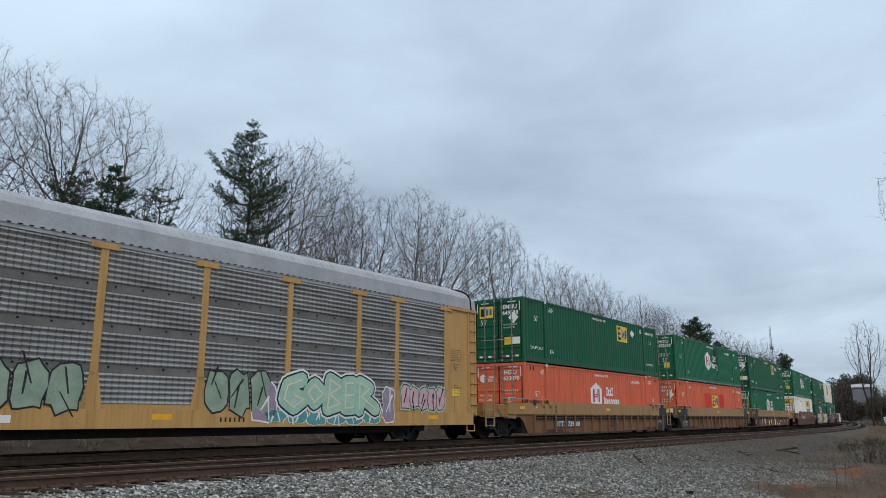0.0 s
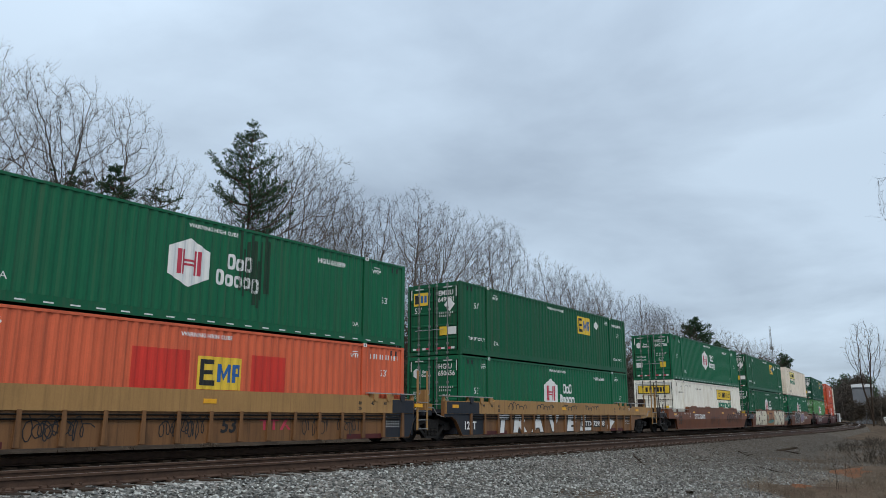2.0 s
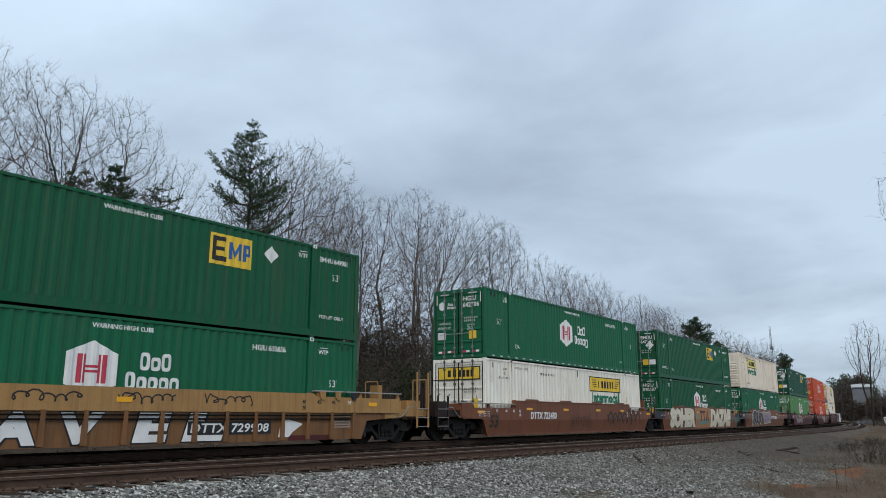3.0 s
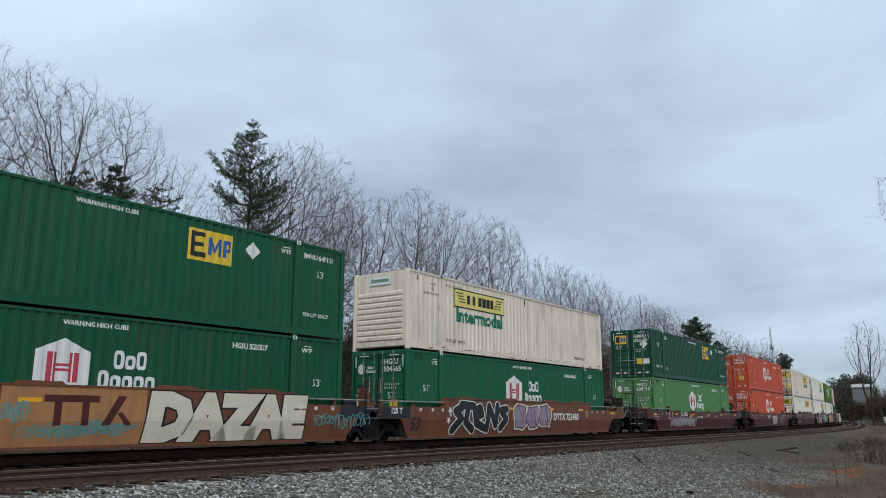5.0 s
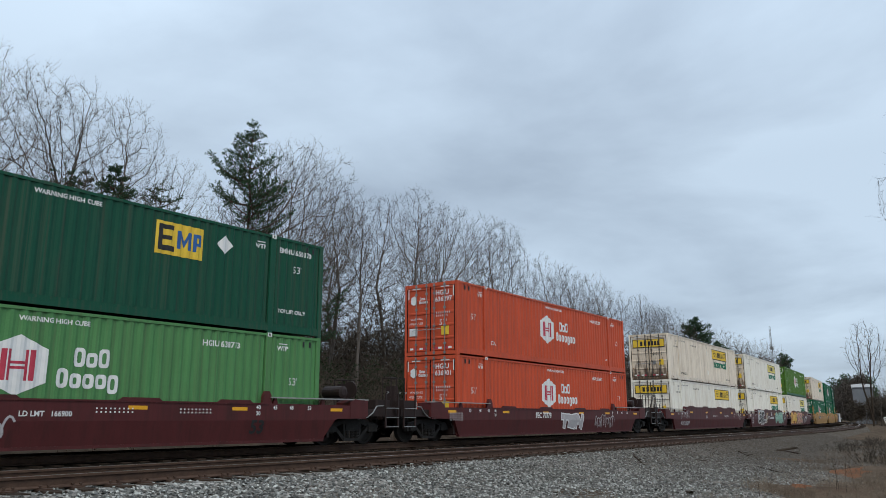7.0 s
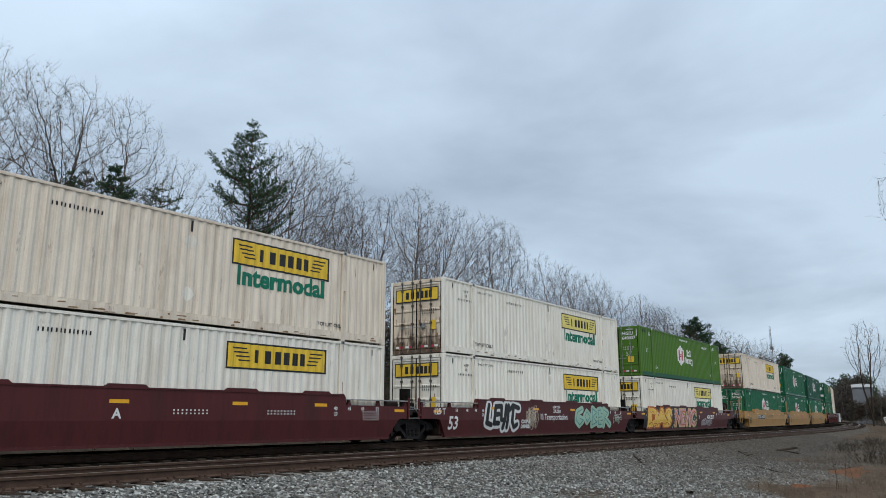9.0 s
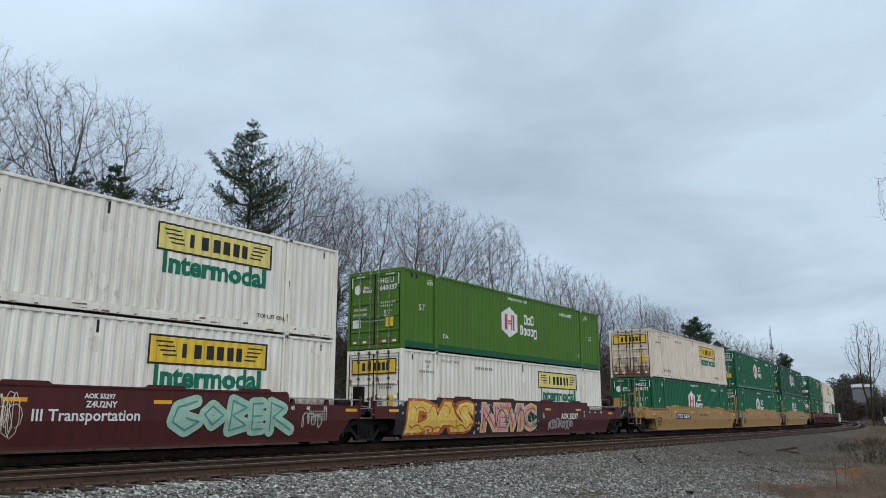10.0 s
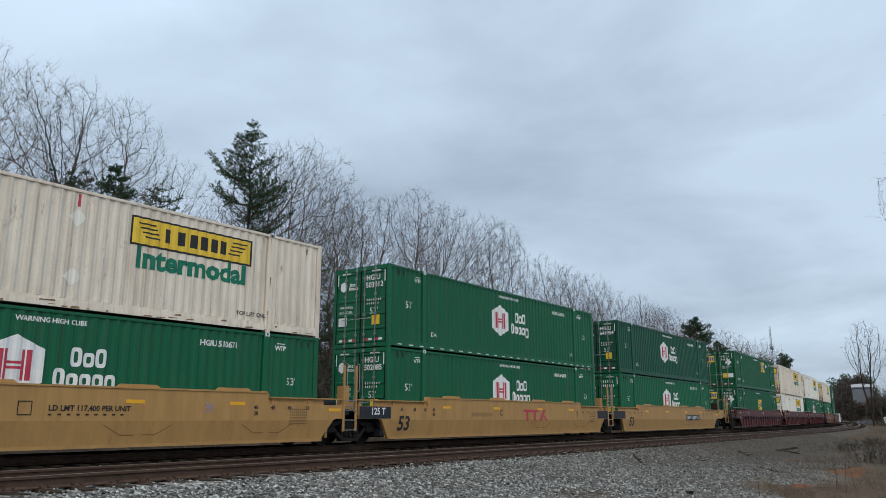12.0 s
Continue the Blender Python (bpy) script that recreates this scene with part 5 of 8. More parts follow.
def dots(parent, u0, u1, z0, z1, count, material, seed, size=0.07, lift=0.0115):
    """Sprayed round spots around a piece."""
    rd = random.Random(seed)
    polys = []
    for _ in range(count):
        x, y, r = rd.uniform(u0, u1), rd.uniform(z0, z1), size * rd.uniform(0.4, 1.3)
        polys.append([(x + r * math.cos(k * 0.785), y + r * math.sin(k * 0.785)) for k in range(8)])
    mark(parent, ("dots", seed), figures(polys), 0, 0, material, "graffiti", False, SILL + lift, label="sprayed spots", stagger=3e-5)


def well_unit(material, words, ribbed, first, last, ends, tall, marks):
    """One well of a well car: side girders, floor, end platforms, guides, ladders, reflectors, trucks."""
    c = empty("well_car", words, "railway car", "well cars of the train")
    dark = ends or (material if material in (TAN, TAN_DULL) else END_DARK)
    fittings = material if material in (TAN, TAN_DULL) else END_DARK
    front = -3.5 if first else -2.2
    rear = LONG + (3.5 if last else 1.05)
    # how far the upper side band reaches past the well at either end
    fore = -1.9 if first else (-1.35 if ribbed else -1.6)
    aft = LONG + (1.9 if last else (0.30 if ribbed else 0.95))
    for s in (-1, 1):
        y0, y1 = sorted((s * 1.36, s * SILL))
        top = tall
        lip = 1.42 if ribbed else 1.20
        band = 0.86 if ribbed else 0.80
        upper = [(aft, band), (aft, lip), (LONG - 2.02, lip + 0.02), (LONG - 2.10, top), (2.10, top), (2.02, lip + 0.02), (fore, lip), (fore, band)]
        girder = TAN_OLD if ribbed and material is TAN else material
        if ribbed:
            part("side_girder", Geo().prism([(-0.18, 0.19), (LONG + 0.05, 0.19), (LONG + 0.28, 0.74)] + upper + [(-0.85, band), (-0.58, 0.72)], y0, y1), girder, c)
        else:
            part("side_girder", Geo().prism([(-0.50, KNEE), (LONG + 0.50, KNEE), (LONG + 0.60, band)] + upper + [(-0.62, band)], y0, y1), material, c)
            lean = SILL - 0.13 * (KNEE - 0.19)
            ends_ = [(-0.50, KNEE), (-0.12, 0.19), (LONG + 0.05, 0.19), (LONG + 0.50, KNEE)]
            v = [(u, s * (SILL if z == KNEE else lean), z) for u, z in ends_] + [(u, s * (1.36 if z == KNEE else lean - 0.12), z) for u, z in ends_]
            part("lower_girder", Geo().add(v, [(0, 1, 2, 3), (7, 6, 5, 4), (0, 4, 5, 1), (1, 5, 6, 2), (2, 6, 7, 3), (3, 7, 4, 0)]), material, c)
        y2, y3 = sorted((s * SILL, s * (SILL + 0.035)))
        if ribbed:
            part("top_chord", Geo().prism([(fore + 0.08, 0.98), (aft - 0.08, 0.98), (aft - 0.08, 1.44), (LONG - 2.0, 1.45), (LONG - 2.1, tall), (2.1, tall), (2.0, 1.45), (fore + 0.08, 1.44)], *sorted((s * 1.34, s * (SILL + 0.05)))), material, c)
            for k in range(17):
                u = 0.35 + k * 0.965
                part("rib", Geo().prism([(u - 0.07, 0.22), (u + 0.07, 0.22), (u + 0.05, 1.0), (u - 0.05, 1.0)], y2, sorted((s * SILL, s * (SILL + 0.07)))[1] if s > 0 else -(SILL + 0.001)) if s > 0 else Geo().prism([(u - 0.07, 0.22), (u + 0.07, 0.22), (u + 0.05, 1.0), (u - 0.05, 1.0)], -(SILL + 0.07), -SILL), TAN_OLD if material is TAN else material, c)
            if s < 0:
                g = Geo()
                for z in (0.90, 0.80):
                    g.tube((0.5, -SILL - 0.045, z), (LONG - 0.5, -SILL - 0.045, z), 0.022, None, 6)
                part("pipe", g, GRIME, c)
        else:
            for u in (3.0, 6.2, 9.6, 12.4):
                part("top_tab", Geo().prism([(u, tall + 0.014), (u + 1.15, tall + 0.014), (u + 1.05, tall + 0.085), (u + 0.10, tall + 0.085)], *sorted((s * 1.36, s * 1.42))), material, c)
            part("top_chord", Geo().box(2.12, LONG - 2.12, *sorted((s * 1.34, s * (SILL + 0.02))), tall - 0.03, tall + 0.012, 0.01), material, c)
            part("bottom_chord", Geo().box(-0.1, LONG + 0.1, *sorted((s * 1.28, s * (SILL - 0.055))), 0.15, 0.22, 0.01), material, c)
        for a, b in ((fore - 0.1, 2.0), (LONG - 2.0, aft + 0.1)):
            h = 1.60 if ribbed else 1.37
            part("guide_ledge", Geo().box(a, b, *sorted((s * 1.33, s * 1.50)), h, h + 0.035, 0.01), material if material is TAN_DULL else LEDGE, c)
            for k in range(3):
                u = a + 0.1 + (b - a - 0.3) * k / 2
                part("bracket", Geo().prism([(u, lip), (u + 0.16, lip), (u + 0.12, h), (u + 0.04, h)], *sorted((s * 1.37, s * 1.45))), material, c)
            if material is TAN_DULL:
                part("ledge_web", Geo().box(a + 0.9 if a < 5 else a, b if a < 5 else b - 0.9, *sorted((s * 1.40, s * 1.43)), lip, h, 0.0), material, c)
        for u in (2.1, LONG - 2.1):
            part("corner_guide", Geo().prism([(u - 0.16, 1.22), (u + 0.16, 1.22), (u + 0.13, 1.46), (u + 0.05, 1.56), (u - 0.07, 1.56), (u - 0.14, 1.44)], *sorted((s * 1.32, s * 1.43))), material, c)
        if ends:
            k = 1.35 if ribbed else -0.05
        ya, yb = sorted((s * (SILL + 0.001), s * (SILL + 0.006)))
        if ends and not first:
            part("end_panel", Geo().prism([(-0.17, 0.21), (k, 0.21), (k, 0.975), (fore + 0.01, 0.975), (fore + 0.01, 0.87), (-0.85, 0.87), (-0.57, 0.73)] if ribbed else [(k, band + 0.01), (k, 1.19), (fore + 0.01, 1.19), (fore + 0.01, band + 0.01)], ya, yb), ends, c, "dark painted end panel")
        if ends and not last:
            part("end_panel", Geo().prism([(LONG - k, 0.21), (LONG + 0.04, 0.21), (LONG + 0.27, 0.75), (aft - 0.01, 0.87), (aft - 0.01, 0.975), (LONG - k, 0.975)] if ribbed else [(LONG - k - 0.3, band + 0.01), (aft - 0.01, band + 0.01), (aft - 0.01, 1.19), (LONG - k - 0.3, 1.19)], ya, yb), ends, c, "dark painted end panel")
    if ribbed and ends:
        for s in (-1, 1):
            for on, u0, u1 in ((not first, fore + 0.09, 0.9), (not last, LONG - 0.9, aft - 0.09)):
                if on:
                    part("end_panel", Geo().box(u0, u1, *sorted((s * (SILL + 0.051), s * (SILL + 0.056))), 0.985, 1.415), ends, c, "dark painted end panel")
    # stop tabs under the guide rails, and the sloping plates that close the well towards the trucks
    if ribbed:
        for u in (0.35, 1.05, 1.72, LONG - 1.75, LONG - 1.1, LONG - 0.4):
            part("stop_tab", Geo().prism([(u - 0.11, 1.60), (u - 0.10, 1.42), (u - 0.05, 1.36), (u + 0.05, 1.36), (u + 0.10, 1.42), (u + 0.11, 1.60)], -SILL - 0.09, -SILL - 0.052), material if u > 0.9 and u < LONG - 0.9 or not ends else ends, c)
    for u, d in ((-0.20, -1), (LONG + 0.10, 1)):
        part("slope_plate", Geo().add([(u, -1.34, 0.22), (u, 1.34, 0.22), (u + d * 0.62, 1.34, 1.00), (u + d * 0.62, -1.34, 1.00), (u - d * 0.05, -1.34, 0.22), (u - d * 0.05, 1.34, 0.22), (u + d * 0.56, 1.34, 1.00), (u + d * 0.56, -1.34, 1.00)],
                                      [(0, 1, 2, 3), (7, 6, 5, 4), (0, 4, 5, 1), (1, 5, 6, 2), (2, 6, 7, 3), (3, 7, 4, 0)]), dark, c)
    if ribbed:
        for u in (1.35, LONG - 3.0):
            part("patch", Geo().box(u, u + 1.65, -SILL - 0.006, -SILL - 0.001, 0.195, 0.34), MAROON, c, "maroon primer patch")
    part("floor", Geo().box(-0.2, LONG + 0.2, -1.36, 1.36, 0.20, 0.30), material, c)
    part("end_bulkhead", Geo().box(-0.40, -0.30, -1.36, 1.36, 0.25, 1.15), dark, c)
    part("end_bulkhead", Geo().box(LONG + 0.30, LONG + 0.40, -1.36, 1.36, 0.25, 1.15), dark, c)
    part("end_platform", Geo().box(front, -0.35, -0.55, 0.55, 0.78, 1.06, 0.04).box(max(front + 0.15, fore - 0.4), -0.35, -1.36, 1.36, 1.02, 1.08).box(front, front + 0.22, -1.40, 1.40, 0.92, 1.10), dark if not first else fittings, c)
    part("end_platform", Geo().box(LONG + 0.35, rear, -0.55, 0.55, 0.78, 1.06, 0.04).box(LONG + 0.35, min(rear - 0.15, aft + 0.4), -1.36, 1.36, 1.02, 1.08).box(rear - 0.22, rear, -1.40, 1.40, 0.92, 1.10), dark if not last else fittings, c)
    if first or last:
        for on, x, s in ((first, front, -1), (last, rear, 1)):
            if not on:
                continue
            part("coupler", Geo().box(*sorted((x, x + s * 0.30)), -0.09, 0.09, 0.74, 0.98, 0.02).box(*sorted((x + s * 0.22, x + s * 0.40)), -0.19, 0.16, 0.72, 1.0, 0.05), GRIME, c)
            part("air_hose", Geo().pipe([(x, -0.35, 0.80), (x + s * 0.10, -0.38, 0.52), (x + s * 0.22, -0.36, 0.42), (x + s * 0.36, -0.32, 0.50)], 0.025, 6), GRIME, c)
            part("brake_box", Geo().box(*sorted((x + -s * 0.9, x - s * 0.2)), -1.30, -0.62, 1.08, 1.42, 0.05), fittings, c)
            a = x + 0.02 if s < 0 else x - 0.66
            ladder(c, a, 0.50, 2.40 if material in (TAN, TAN_DULL) else 1.62, 0.62, fittings)
            part("side_box", Geo().prism([(x - s * 1.55, 0.86), (x - s * 2.35, 0.80), (x - s * 2.35, 1.30), (x - s * 2.15, 1.40), (x - s * 1.55, 1.36)], -SILL - 0.012, -0.9), material, c)
            part("end_sill", Geo().box(*sorted((x, x - s * 1.6)), -1.40, -1.22, 0.88, 1.12, 0.02), fittings, c)
            part("handrail", Geo().pipe([(x - s * 0.1, -1.45, 1.1), (x - s * 0.1, -1.45, 2.15), (x - s * 0.1, -0.85, 2.15), (x - s * 0.1, -0.85, 1.1)], 0.020, 6), fittings, c)
            part("handrail", Geo().pipe([(x - s * 0.1, 1.45, 1.1), (x - s * 0.1, 1.45, 2.15), (x - s * 0.1, 0.85, 2.15), (x - s * 0.1, 0.85, 1.1)], 0.020, 6), fittings, c)
            part("brake_stand", Geo().box(*sorted((x - s * 1.25, x - s * 1.05)), -0.25, 0.20, 1.06, 1.95, 0.03), fittings, c)
            part("brake_line", Geo().pipe([(x - s * 0.7, -1.42, 1.22), (x - s * 1.05, -1.44, 1.20), (x - s * 1.25, -1.45, 0.98), (x - s * 1.5, -1.44, 0.84), (x - s * 1.9, -1.42, 0.80)], 0.02, 6), GALV, c)
            if s > 0 and material not in (TAN, TAN_DULL):
                part("air_tank", Geo().disc_stack((x - s * 2.3, -0.55, 1.62), [(-0.62, 0.10), (-0.58, 0.20), (0.18, 0.20), (0.22, 0.10)], 14), END_DARK, c)
                part("brake_wheel", Geo().tube((x - s * 1.75, -0.9, 1.72), (x - s * 1.70, -0.9, 1.72), 0.27, None, 16), END_DARK, c)
    if not first:
        ladder(c, -2.93 if ribbed else -2.32, 0.42 if ribbed or material is TAN_DULL else 0.78, 2.45 if material in (TAN, TAN_DULL) else (2.05 if material is BROWN else 1.50), 0.55, material if material is not BROWN else BLUE_BLACK)
        part("drawbar", Geo().box(-2.35, -0.9, -0.30, 0.30, 0.74, 0.98, 0.05), dark, c)
        part("brake_line", Geo().pipe([(-2.3, -1.44, 1.20), (-1.95, -1.46, 1.18), (-1.75, -1.47, 0.96), (-1.45, -1.47, 0.88), (-1.2, -1.47, 0.86)], 0.018, 6), GALV, c)
        part("brake_stand", Geo().box(-1.45, -1.25, -0.75, -0.35, 1.06, 1.85, 0.03).box(-1.25, -1.0, -0.70, -0.40, 1.06, 1.35), material if ends else GRIME, c)
        part("brake_cylinder", Geo().tube((-2.1, -0.2, 1.3), (-1.5, -0.2, 1.3), 0.16, None, 12), dark, c)
    for u in ((-0.9, 7.8, LONG + 0.3) if ribbed else (-0.9, 2.9, 6.3, 9.8, 12.8, LONG + 0.3)):
        z = 1.02 if not ribbed and (u < 0 or u > 14 or tall < 1.3) else 1.16
        part("reflector", Geo().box(u, u + 0.40, -SILL - 0.061, -SILL - 0.014, z + 0.03, z + 0.15) if ribbed else Geo().box(u, u + 0.50, -SILL - 0.0045, -SILL - 0.001, z, z + 0.09), REFLECTOR, c)
    y = SILL + (0.053 if ribbed else 0.009)
    w = SIGN_WHITE if material not in (TAN, TAN_DULL) else SIGN_BLACK
    for u, tx in ((0.45, "53"), (1.15, "48"), (1.75, "45"), (2.25, "40"), (13.6, "40"), (14.2, "45"), (14.8, "48"), (15.5, "53")):
        write(c, tx, u, 1.24 if ribbed else 1.06, 0.15, w if not (ends and ribbed and (u < 0.8 or u > 15.2)) else SIGN_WHITE, False, y, bold=0.004)
    for u in (2.25, 13.6):
        write(c, "20", u, 1.07 if ribbed else 0.90, 0.15, w, False, y, bold=0.004)
    truck(c, -1.63)
    if last:
        truck(c, LONG + 1.63)
    SLANT["now"] = 0.0 if ribbed else 0.13
    marks(c)
    SLANT["now"] = 0.0
    return c


def marks_plain(num_u=4.8, fifty=1.6, ink=None, boxed=False, dark_ink=False):
    def put(c):
        col = ink or SIGN_WHITE
        if fifty is not None:
            write(c, "53", fifty, 0.43, 0.66, col if not dark_ink else SIGN_BLACK, False, SILL + 0.010, bold=0.015, shear=0.15)
        if boxed:
            mark(c, "numbox", figures([rect(0, 2.95, 0, 0.32)]), num_u - 0.1, 0.78, SIGN_BLACK, "number_board", False, SILL + 0.006)
            bars(c, num_u, 0.84, 2.75, 0.20, 10, SIGN_WHITE, False, SILL + 0.009)
        else:
            bars(c, num_u, 0.78, 2.9, 0.24, 10, col, False, SILL + 0.009)
        for k in range(5):
            bars(c, 14.3, 0.95 - k * 0.09, 0.9, 0.035, 7, col, False, SILL + 0.009)
        for k in range(3):
            bars(c, -0.7, 0.98 - k * 0.07, 0.8, 0.03, 6, col, False, SILL + 0.009)
    return put


# ---- trees ----
def grow(seed, tall, wide=0.24, low=0.30, fork=0.26, count=900, stems=1, reach=0.33, girth=1.0):
    """Segments (p, q, r0, r1, level) of a leafless tree: limbs seek free room in a domed crown, then fine twigs."""
    rn = np.random.RandomState(seed)
    # free room: an egg-shaped crown, fuller towards its rim
    q = rn.randn(count, 3)
    q /= np.linalg.norm(q, axis=1)[:, None]
    q *= (rn.rand(count, 1) ** 0.42)
    mid, half = tall * (low + 1.0) / 2, tall * (1.0 - low) / 2
    lumps = 1 + 0.16 * np.sin(3 * np.arctan2(q[:, 1], q[:, 0]) + seed) * np.cos(4 * q[:, 2] + seed)
    room = np.stack([q[:, 0] * wide * tall * lumps, q[:, 1] * wide * tall * lumps, mid + q[:, 2] * half], 1)
    room[:, :2] *= np.interp(room[:, 2] / tall, [low, (low + 1) / 2, 1.0], [0.75, 1.0, 0.9])[:, None]
    # stems from the ground up to the fork
    nodes, parent, way = [], [], []
    for k in range(stems):
        a = 2.4 * k + seed
        lean = np.array([math.cos(a), math.sin(a), 0]) * (0.0 if stems == 1 else 0.13)
        p, d = np.array([0.0, 0.0, -0.4]), np.array([0, 0, 1.0]) + lean
        last = -1
        while p[2] < fork * tall:
            nodes.append(p)
            parent.append(last)
            way.append(d / np.linalg.norm(d))
            last = len(nodes) - 1
            d = d + rn.randn(3) * np.array([0.05, 0.05, 0])
            p = p + d / np.linalg.norm(d) * reach * 1.6
    near, who = np.full(len(room), 1e9), np.zeros(len(room), int)
    fresh, kids = list(range(len(nodes))), [0] * len(nodes)
    for _ in range(150):
        if not len(room) or not fresh:
            break
        fp = np.array([nodes[i] for i in fresh])
        d2 = ((room[:, None, :] - fp[None]) ** 2).sum(2)
        j = d2.argmin(1)
        dd = d2[np.arange(len(room)), j]
        better = dd < near
        near[better], who[better] = dd[better], np.array(fresh)[j[better]]
        keep = near > (reach * 1.7) ** 2
        room, near, who = room[keep], near[keep], who[keep]
        fresh = []
        for i in np.unique(who):
            if kids[i] >= 3:
                continue
            to = room[who == i] - nodes[i]
            to /= np.linalg.norm(to, axis=1)[:, None]
            d = to.mean(0)
            d = d / (np.linalg.norm(d) + 1e-6) + way[i] * 0.42 + rn.randn(3) * 0.10 + np.array([0, 0, 0.06])
            d /= np.linalg.norm(d)
            nodes.append(nodes[i] + d * reach)
            parent.append(int(i))
            way.append(d)
            kids[i] += 1
            kids.append(0)
            fresh.append(len(nodes) - 1)
    p, parent, way = np.array(nodes), np.array(parent), np.array(way)
    n = len(p)
    # girth from the tips down
    g = np.zeros(n)
    tip = np.ones(n, bool)
    tip[parent[parent >= 0]] = False
    g[tip] = 0.0100 ** 2.1
    for i in range(n - 1, -1, -1):
        if parent[i] >= 0:
            g[parent[i]] += g[i]
    r = g ** (1 / 2.1) * girth
    # ease the bends
    for _ in range(3):
        s, c = p.copy(), np.ones(n)
        for i in range(n):
            if parent[i] >= 0:
                s[parent[i]] += p[i] * min(1.0, r[i] / r[parent[i]])
                c[parent[i]] += min(1.0, r[i] / r[parent[i]])
        s += np.where((parent >= 0)[:, None], p[np.maximum(parent, 0)], 0)
        c += parent >= 0
        p = np.where((p[:, 2] > 0.5)[:, None] & ~tip[:, None], s / c[:, None], p)
    k = tall / p[:, 2].max()
    p = p * k
    out = []
    for i in range(n):
        if parent[i] >= 0:
            a, b = r[parent[i]] if r[i] > 0.6 * r[parent[i]] else r[i] * 1.15, r[i]
            out.append((p[parent[i]], p[i], a, b, 0 if b > 0.045 else 1 if b > 0.018 else 2))
    # twigs: slightly rising shoots that fork once or twice
    for i in range(n):
        if r[i] > 0.024 or p[i, 2] < low * tall * 0.9:
            continue
        for _ in range(3 if tip[i] else 2):
            d = way[i] * 0.8 + rn.randn(3) * 0.42 + np.array([0, 0, 0.12])
            d /= np.linalg.norm(d)
            a, ln, w = p[i], rn.uniform(0.22, 0.60), 0.0075
            for _ in range(2):
                b = a + d * ln * 0.55
                out.append((a, b, w, w * 0.7, 3))
                e = d + rn.randn(3) * 0.5
                out.append((b, b + e / np.linalg.norm(e) * ln * rn.uniform(0.3, 0.6), w * 0.75, w * 0.4, 3))
                d = d + rn.randn(3) * 0.25 + np.array([0, 0, 0.06])
                d /= np.linalg.norm(d)
                a, w = b, w * 0.7
    return out


def tube_mesh(name, segments, sides, material):
    """Many tapered tubes at once."""
    if not segments:
        segments = [(Vector((0, 0, 0)), Vector((0, 0, 0.1)), 0.01, 0.01)]
    p = np.array([s[0] for s in segments])
    q = np.array([s[1] for s in segments])
    r0, r1 = np.array([s[2] for s in segments]), np.array([s[3] for s in segments])
    d = q - p
    d /= np.linalg.norm(d, axis=1)[:, None] + 1e-9
    ref = np.where(np.abs(d[:, 2:3]) > 0.9, np.array([[1.0, 0, 0]]), np.array([[0, 0, 1.0]]))
    a = np.cross(d, ref)
    a /= np.linalg.norm(a, axis=1)[:, None]
    b = np.cross(d, a)
    w = np.arange(sides) * 2 * np.pi / sides
    ring = a[:, None, :] * np.cos(w)[None, :, None] + b[:, None, :] * np.sin(w)[None, :, None]
    v = np.concatenate([p[:, None] + ring * r0[:, None, None], q[:, None] + ring * r1[:, None, None]], 1)
    i = np.arange(sides)
    quad = np.stack([i, (i + 1) % sides, sides + (i + 1) % sides, sides + i], 1)
    f = quad[None] + (np.arange(len(p)) * 2 * sides)[:, None, None]
    me = bpy.data.meshes.new(name)
    me.from_pydata(v.reshape(-1, 3).tolist(), [], f.reshape(-1, 4).tolist())
    if sides > 4:
        me.polygons.foreach_set("use_smooth", [True] * len(me.polygons))
    me.materials.append(material)
    return me


def slivers(segments, seed):
    """Thin pointed slivers, one triangle each, slightly longer than the piece they stand for."""
    p, q = np.array([s[0] for s in segments]), np.array([s[1] for s in segments])
    r = np.array([[s[2]] for s in segments])
    side = np.cross(q - p, np.random.RandomState(seed).randn(len(p), 3))
    side /= np.linalg.norm(side, axis=1)[:, None] + 1e-9
    v = np.stack([p - side * r * 1.15, p + side * r * 1.15, q + (q - p) * 0.45], 1).reshape(-1, 3)
    return v.tolist(), np.arange(len(p) * 3).reshape(-1, 3).tolist()


def bare_tree(seed, tall, **shape):
    seg = grow(seed, tall, **shape)
    trunk = tube_mesh("trunk", [s for s in seg if s[4] == 0], 6, BARK)
    crown = tube_mesh("crown", [s for s in seg if s[4] == 1], 3, TWIG)
    # the finest twigs are thin slivers
    n = len(crown.vertices)
    old_v = [tuple(x.co) for x in crown.vertices]
    old_f = [tuple(x.vertices) for x in crown.polygons]
    v, f = slivers([s for s in seg if s[4] >= 2], seed)
    me = bpy.data.meshes.new("crown")
    me.from_pydata(old_v + v, [], old_f + (np.array(f) + n).tolist())
    me.materials.append(TWIG)
    bpy.data.meshes.remove(crown)
    return trunk, me


